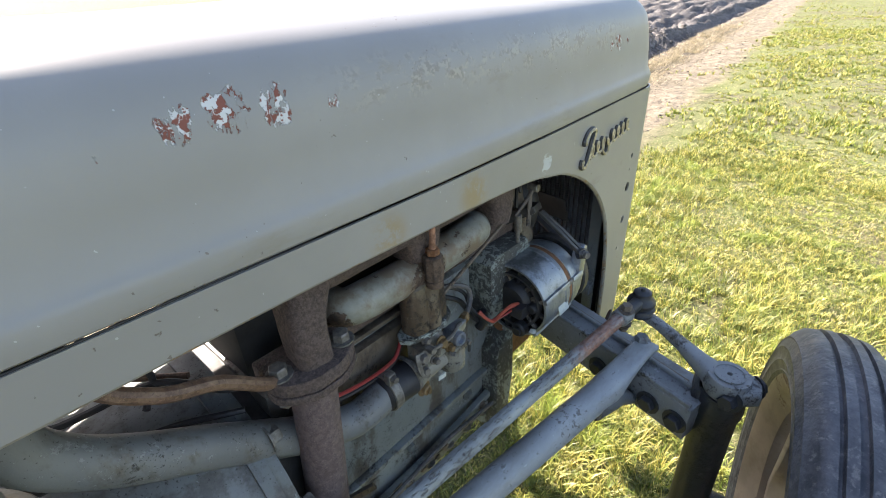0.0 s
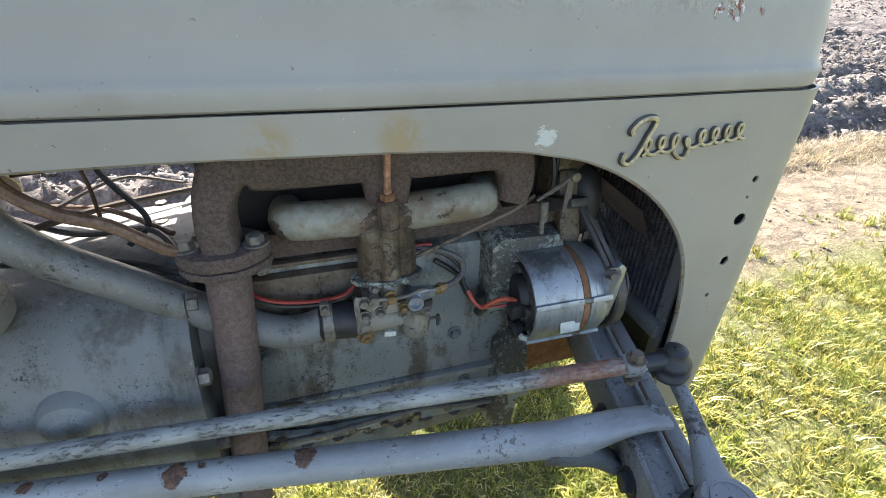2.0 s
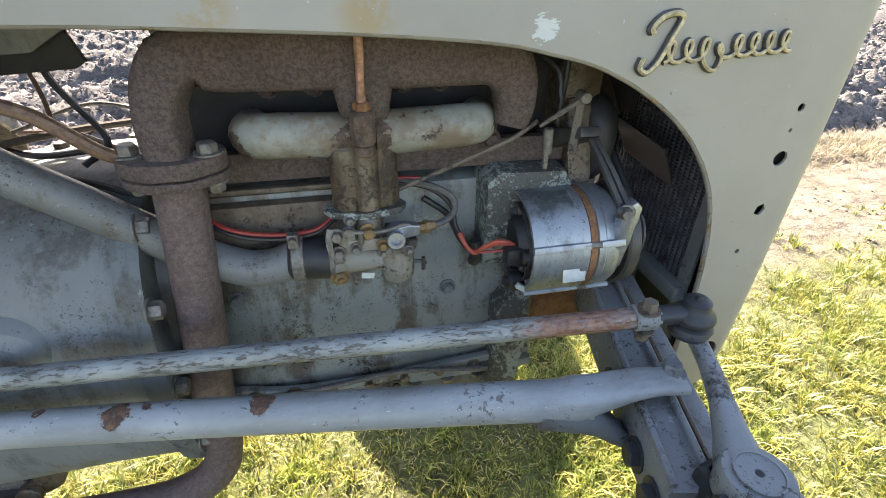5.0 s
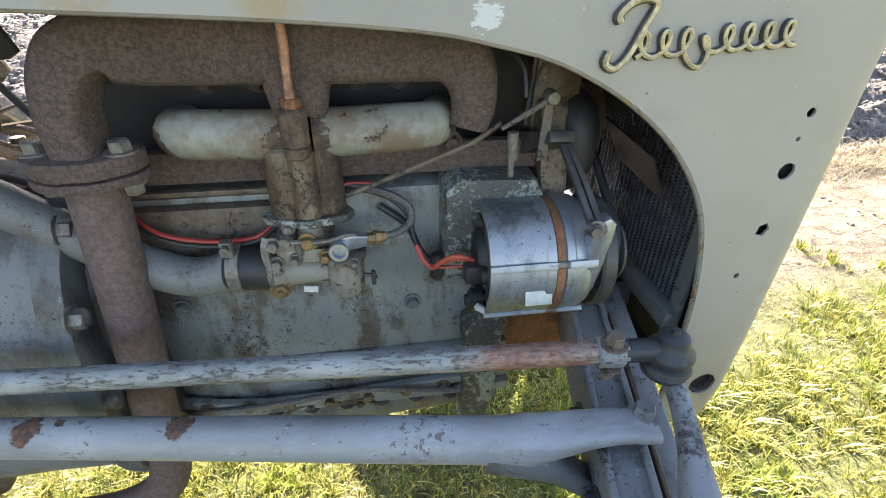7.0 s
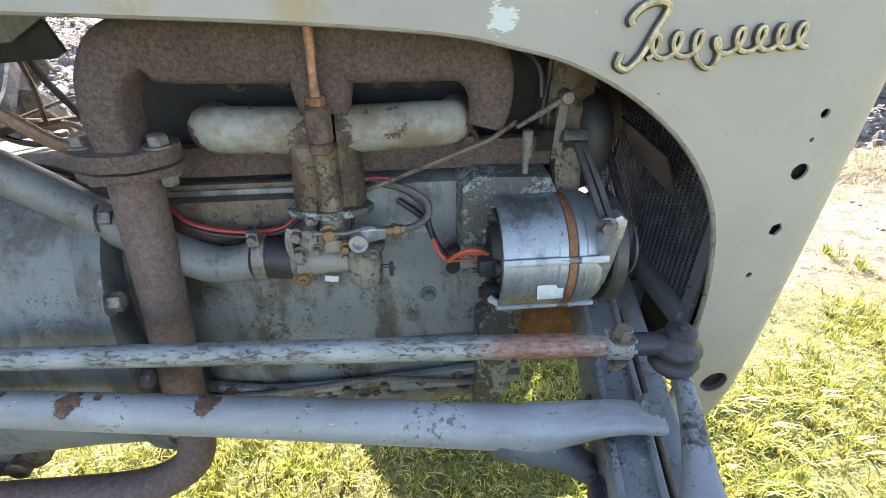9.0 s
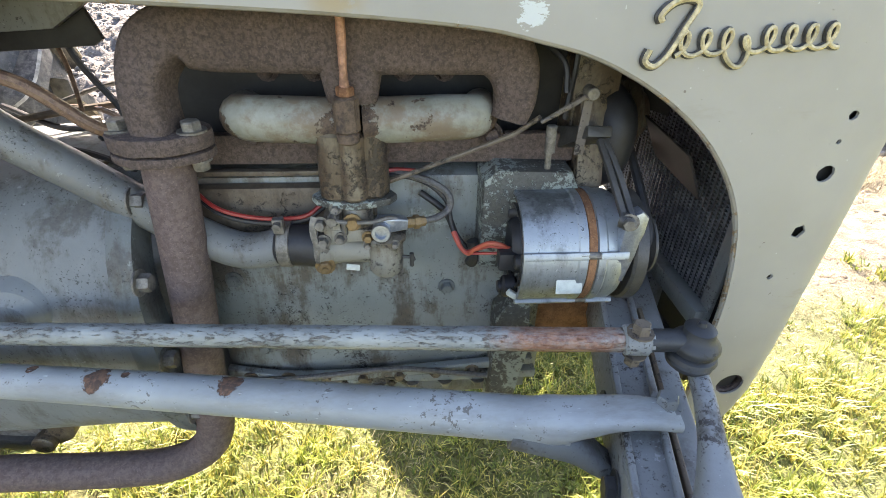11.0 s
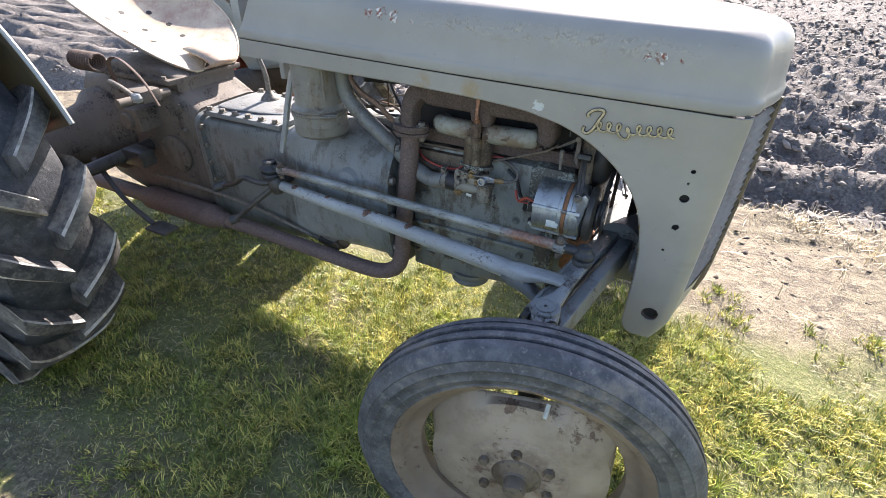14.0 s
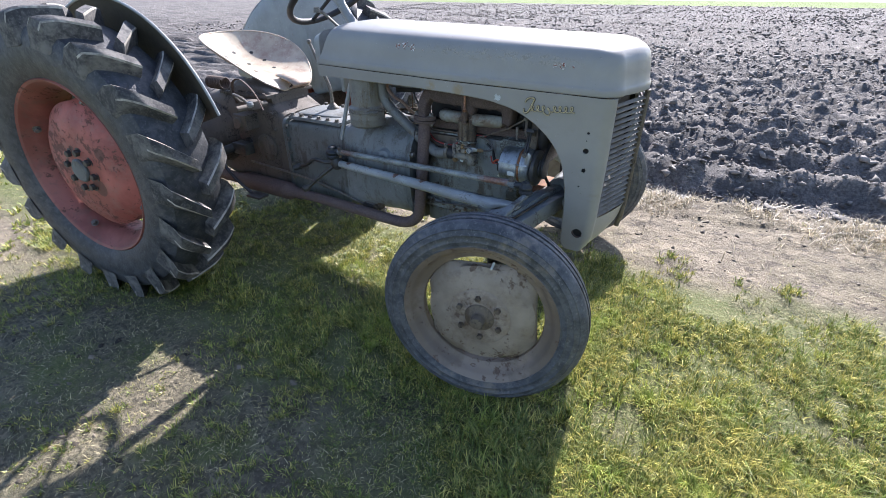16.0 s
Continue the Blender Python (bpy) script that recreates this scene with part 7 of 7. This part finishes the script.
def blade_material(name, green, dry, dry_share):
    m = Nodes(name)
    isl = m.nt.nodes.new("ShaderNodeNewGeometry").outputs["Random Per Island"]
    patch = m.noise(1.9, 4, 0.6)
    fac = m.math("ADD", m.math("MULTIPLY", isl, 0.62), m.math("MULTIPLY", patch, 0.75))
    c = m.mix(m.step(fac, 0.80 - dry_share * 0.5, 0.98 - dry_share * 0.5), green, dry)
    shade = m.math("FRACT", m.math("MULTIPLY", isl, 17.3))
    c = m.mix(m.math("MULTIPLY", m.step(shade, 0.25, 0.9), 0.8), c, tuple(v * 0.42 for v in green))
    c = m.mix(m.step(m.math("FRACT", m.math("MULTIPLY", isl, 41.7)), 0.84, 0.86), c, tuple(min(1, v * 1.35) for v in dry))
    c = m.mix(m.math("MULTIPLY", m.step(m.noise(5, 3), 0.5, 0.68), 0.55), c, tuple(v * 1.25 for v in (green[0] * 1.25, green[1] * 1.2, green[2])))
    c = m.mix(m.math("MULTIPLY", m.step(m.noise(17, 3), 0.46, 0.60), 0.55), c, tuple(v * 0.45 for v in (green[0] * 0.85, green[1], green[2])))
    mat = m.finish(c, 0.42)
    tr = m.node("ShaderNodeBsdfTranslucent", Color=c)
    mx = m.nt.nodes.new("ShaderNodeMixShader")
    mx.inputs[0].default_value = 0.28
    m.nt.links.new(m.bsdf.outputs[0], mx.inputs[1]), m.nt.links.new(tr.outputs[0], mx.inputs[2])
    m.nt.links.new(mx.outputs[0], m.nt.nodes["Material Output"].inputs["Surface"])
    return mat


rng = np.random.default_rng(5)


def scatter(count, x0, x1, y0, y1, keep):
    p = np.stack([rng.uniform(x0, x1, count), rng.uniform(y0, y1, count)], 1)
    ok = keep(p[:, 0], p[:, 1], rng.uniform(0, 1, count))
    p = p[ok]
    return np.array([(x, y, ground_height(x, y) - 0.004) for x, y in p])


def cells(x, y, seed):
    """Smooth random field between 0 and 1."""
    xi, yi = np.floor(x), np.floor(y)
    fx, fy = x - xi, y - yi
    fx, fy = fx * fx * (3 - 2 * fx), fy * fy * (3 - 2 * fy)

    def corner(i, j):
        v = np.sin((xi + i) * 127.1 + (yi + j) * 311.7 + seed * 74.7) * 43758.5453
        return v - np.floor(v)

    return (corner(0, 0) * (1 - fx) + corner(1, 0) * fx) * (1 - fy) + (corner(0, 1) * (1 - fx) + corner(1, 1) * fx) * fy


def cloud(x, y, s, seed):
    x, y = x * 0.8 - y * 0.6, x * 0.6 + y * 0.8
    return 0.55 * cells(x * s, y * s, seed) + 0.28 * cells(x * s * 2.1, y * s * 2.1, seed + 3) + 0.17 * cells(x * s * 4.3, y * s * 4.3, seed + 7)


def ramp(v, lo, hi):
    t = np.clip((v - lo) / (hi - lo), 0, 1)
    return t * t * (3 - 2 * t)


def worn_zone(x, y):
    return ramp(-x + 0.5 * (cloud(x, y, 2.0, 61) - 0.5), -0.25, 0.55) * ramp(-y + 0.6 * (cloud(x, y, 2.4, 63) - 0.5), 0.72, 1.1)


def thick(x, y):
    """How thickly the grass stands."""
    edge = 0.40 + 0.085 * x + 0.9 * (cloud(x, y, 1.7, 5) - 0.5) + 0.5 * (cloud(x, y, 7.0, 8) - 0.5)
    d = ramp(edge - y, -0.06, 0.16)
    d = d * (0.40 + 0.60 * ramp(cloud(x, y, 3.4, 1), 0.26, 0.46))
    d = d * (1 - 0.80 * worn_zone(x, y) * ramp(y, -2.8, -2.0) * ramp(x, -4.5, -3.0))
    d = d * (1 - 0.88 * ramp(-x, 2.25, 2.55) * ramp(-y, 0.75, 0.95) * ramp(y, -2.6, -2.0) * ramp(x, -5.0, -4.0))
    for px, py, r in ((-0.92, -0.42, 0.17), (-0.55, -0.72, 0.13), (-1.35, -0.50, 0.14), (0.55, -0.55, 0.10), (0.95, -0.25, 0.12), (0.75, -1.05, 0.14)):
        far = np.hypot((x - px) * 0.8, y - py) + 0.30 * (cloud(x, y, 9.0, 4) - 0.5)
        d = d * (0.10 + 0.90 * ramp(far, r * 0.6, r * 1.25))
    return np.maximum(d, 0.10 * ramp(cloud(x, y, 2.3, 12), 0.60, 0.66) * ramp(plough_edge(x) - y, 0.0, 0.2))


def core(x, y):
    """1 near the tractor, fading out unevenly."""
    far = np.hypot(np.maximum(np.abs(x - 0.1) - 2.3, 0), np.maximum(np.abs(y + 0.5) - 0.9, 0)) + 0.9 * (cloud(x, y, 1.1, 71) - 0.5)
    return 1 - ramp(far, 0.0, 0.95)


def tufts(count, x0, x1, y0, y1, many, near):
    """Blade feet and headings, bunched in tufts."""
    p = np.stack([rng.uniform(x0, x1, count), rng.uniform(y0, y1, count)], 1)
    d = thick(p[:, 0], p[:, 1]) * (core(p[:, 0], p[:, 1]) if near else 1.0)
    p = p[rng.uniform(0, 1, count) < d]
    n = rng.integers(many // 2, many * 3 // 2, len(p))
    who = np.repeat(np.arange(len(p)), n)
    head = rng.uniform(0, 2 * math.pi, len(who))
    spread = np.abs(rng.standard_normal(len(who))) * 0.011
    q = p[who] + np.stack([np.cos(head), np.sin(head)], 1) * spread[:, None]
    size = rng.uniform(0.6, 1.25, len(p))[who]
    z = np.array([ground_height(x, y) for x, y in p])[who] - 0.004
    return np.concatenate([q, z[:, None]], 1), head + rng.normal(0, 0.5, len(who)), size


GRASS_AREAS = ((66000, -3.2, 3.4, -2.1, 1.1, 14), (9000, 2.6, 10.0, -3.2, 1.6, 12), (3600, 9.0, 24.0, -6.0, 2.6, 12), (25000, -9.0, 12.0, -7.0, 1.6, 8))
got = [tufts(*area, k == 0) for k, area in enumerate(GRASS_AREAS)]
p, head, size = (np.concatenate([g[k] for g in got]) for k in range(3))
lush = cloud(p[:, 0], p[:, 1], 2.2, 21)
lengths = (0.015 + 0.034 * ramp(lush, 0.28, 0.66)) * size * rng.uniform(0.5, 1.2, len(p)) * (1 - 0.4 * worn_zone(p[:, 0], p[:, 1]))
wide = 0.00155 + 0.0022 * (1 - core(p[:, 0], p[:, 1]))
g = blades_mesh("grass", p, lengths, wide, 1.15, rng, head)
g.materials.append(blade_material("grass_blades", (0.225, 0.300, 0.055), (0.54, 0.475, 0.130), 0.50))
tagged(new("grass", g), "short patchy green meadow grass in tufts", "grass", kind="stuff")

feet = []
for count, x0, x1, y0, y1 in ((150000, -3.2, 3.4, -2.1, 1.7), (26000, 2.8, 10.0, -3.2, 1.9), (9000, 9.0, 22.0, -4.0, 2.4), (30000, -9.0, 12.0, -7.0, 1.2)):
    q = np.stack([rng.uniform(x0, x1, count), rng.uniform(y0, y1, count)], 1)
    keep = rng.uniform(0, 1, count) < (0.30 + 0.7 * ramp(cloud(q[:, 0], q[:, 1], 4.0, 31), 0.35, 0.65)) * np.maximum(ramp(0.62 + 0.085 * q[:, 0] - q[:, 1], -0.15, 0.25), 0.75 * ramp(cloud(q[:, 0] * 0.6, q[:, 1] * 1.5, 2.6, 37), 0.36, 0.52) * ramp(plough_edge(q[:, 0]) - q[:, 1], -0.05, 0.1)) * (core(q[:, 0], q[:, 1]) if count == 150000 else 1.0)
    feet.append(q[keep])
q = np.concatenate(feet)
q = np.array([(x, y, ground_height(x, y) + 0.002) for x, y in q])
g = blades_mesh("dry_grass", q, rng.uniform(0.010, 0.032, len(q)), 0.0012, 1.2, rng, None, 0.40)
g.materials.append(blade_material("dry_blades", (0.34, 0.30, 0.14), (0.56, 0.49, 0.28), 0.80))
tagged(new("dry_grass", g), "dry straw-coloured thatch among the green grass", "grass", kind="stuff")

p = scatter(40000, -4.0, 14.0, 0.4, 3.0, lambda x, y, u: (y > grass_edge(x) + 0.25 - 0.3 * u) & (y < plough_edge(x) + 0.14 * u) & (u < 0.20 * ramp(cloud(x, y, 5.0, 41), 0.4, 0.7) + 0.95 * np.exp(-(((y - plough_edge(x) + 0.13) / 0.17) ** 2)) * ramp(cloud(x, y, 2.5, 43), 0.20, 0.45)))
x = rng.uniform(-3.5, 10.0, 46000)
y = plough_edge(x) - 0.15 + 0.12 * rng.standard_normal(len(x)) + 0.25 * (cloud(x, 0 * x, 1.3, 45) - 0.5)
ok = rng.uniform(0, 1, len(x)) < ramp(cloud(x, y, 2.5, 43), 0.22, 0.46)
heap = np.array([(a, c, ground_height(a, c) + 0.006) for a, c in zip(x[ok], y[ok])])
p = np.concatenate([p, heap])
g = blades_mesh("straw", p, 0.060 * rng.uniform(0.3, 1.4, len(p)), 0.0019, 1.7, rng, None, rng.uniform(0.15, 1.0, len(p)))
g.materials.append(blade_material("straw_blades", (0.36, 0.30, 0.18), (0.56, 0.47, 0.32), 0.7))
tagged(new("straw", g), "dead pale straw along the ploughed edge", "straw", kind="stuff")


# loose clods of the ploughed field
def clods_mesh(name, places, sizes, coarse=False):
    base = bmesh.new()
    if coarse:
        bmesh.ops.create_uvsphere(base, u_segments=4, v_segments=2, radius=1.1)
    else:
        bmesh.ops.create_icosphere(base, subdivisions=1, radius=1.0)
    base.verts.ensure_lookup_table()
    v0 = np.array([v.co[:] for v in base.verts])
    f0 = np.array([[v.index for v in f.verts] for f in base.faces])
    base.free()
    n, k = len(places), len(v0)
    bump = 1 + 0.36 * rng.standard_normal((n, k, 1)).clip(-1.5, 1.5)
    v = v0[None] * bump * sizes[:, None, None] * np.stack([rng.uniform(0.9, 1.7, n), rng.uniform(0.7, 1.1, n), rng.uniform(0.45, 0.85, n)], 1)[:, None]
    a = rng.uniform(0, 6.28, n)
    ca, sa = np.cos(a)[:, None], np.sin(a)[:, None]
    tip = rng.uniform(-0.45, 0.45, n)
    ct, st = np.cos(tip)[:, None], np.sin(tip)[:, None]
    v = np.stack([v[..., 0] * ct - v[..., 2] * st, v[..., 1], v[..., 0] * st + v[..., 2] * ct], -1)
    v = np.stack([v[..., 0] * ca - v[..., 1] * sa, v[..., 0] * sa + v[..., 1] * ca, v[..., 2]], -1) + places[:, None]
    idx = (np.arange(n)[:, None, None] * k + f0[None]).reshape(-1)
    me = bpy.data.meshes.new(name)
    me.vertices.add(n * k)
    me.vertices.foreach_set("co", v.reshape(-1).astype(np.float32))
    me.loops.add(len(idx))
    me.loops.foreach_set("vertex_index", idx.astype(np.int32))
    me.polygons.add(n * len(f0))
    me.polygons.foreach_set("loop_start", np.arange(0, len(idx), 3, dtype=np.int32))
    me.update(calc_edges=True)
    return me


p = scatter(38000, -5.5, 9.0, 1.4, 9.5, lambda x, y, u: (y > plough_edge(x) - 0.02) & (u < 1.15 - 0.06 * (y - 1.4)))
q = scatter(26000, -16.0, 20.0, 7.0, 24.5, lambda x, y, u: u < ramp(y, 7.0, 9.5) * ramp(24.4 - 0.1 * x - y, 0.0, 0.5))
near = scatter(30000, -3.5, 8.0, 1.3, 4.2, lambda x, y, u: (y > plough_edge(x) - 0.06) & (u < 0.25 + 0.75 * ramp(cloud(x, y, 6.0, 81), 0.35, 0.6)))
big_sizes = np.minimum(0.034, 0.0085 * rng.uniform(0.03, 1.0, len(p)) ** -0.5) * (1 + 0.05 * (p[:, 1] - 1.5))
small_sizes = np.concatenate([rng.uniform(0.018, 0.042, len(q)), 0.006 + 0.016 * rng.uniform(0, 1, len(near)) ** 2])
clod_meshes = [("clods", clods_mesh("clods", p, big_sizes)), ("small_clods", clods_mesh("small_clods", np.concatenate([q, near]), small_sizes, True))]
m = Nodes("clod_soil")
isl = m.nt.nodes.new("ShaderNodeNewGeometry").outputs["Random Per Island"]
c = m.mix(m.math("POWER", isl, 1.3), (0.075, 0.069, 0.064), (0.32, 0.290, 0.255))
c = m.mix(m.math("MULTIPLY", m.step(m.noise(45, 5, 0.7), 0.45, 0.7), 0.7), c, (0.16, 0.145, 0.128))
clod_soil = m.finish(c, 0.85, 0.0, m.noise(60, 4), 0.006)
for (name, g), label in zip(clod_meshes, ("loose grey clods on the ploughed field", "small grey lumps of ploughed soil")):
    g.materials.append(clod_soil)
    tagged(new(name, g), label, "soil", kind="stuff")


# crumbs of earth on the dirt strip and in the worn turf
p = scatter(64000, -3.2, 9.0, -1.9, 1.7, lambda x, y, u: (y < plough_edge(x) + 0.05) & (u < np.where(y > grass_edge(x), 0.30 + 0.7 * ramp(cloud(x, y, 3.0, 51), 0.45, 0.65), 0.55 * ramp(-x, 0.3, 0.9) * ramp(-y, 0.7, 1.0))))
g = clods_mesh("crumbs", p, np.minimum(0.016, 0.0034 * rng.uniform(0.03, 1.0, len(p)) ** -0.5), True)
m = Nodes("crumb_soil")
isl = m.nt.nodes.new("ShaderNodeNewGeometry").outputs["Random Per Island"]
c = m.mix(m.step(isl, 0.3, 1.0), (0.045, 0.037, 0.029), (0.25, 0.205, 0.152))
g.materials.append(m.finish(c, 0.9, 0.0, m.noise(120, 4), 0.002))
tagged(new("crumbs", g), "dry crumbs of earth on the dirt strip", "soil", kind="stuff")
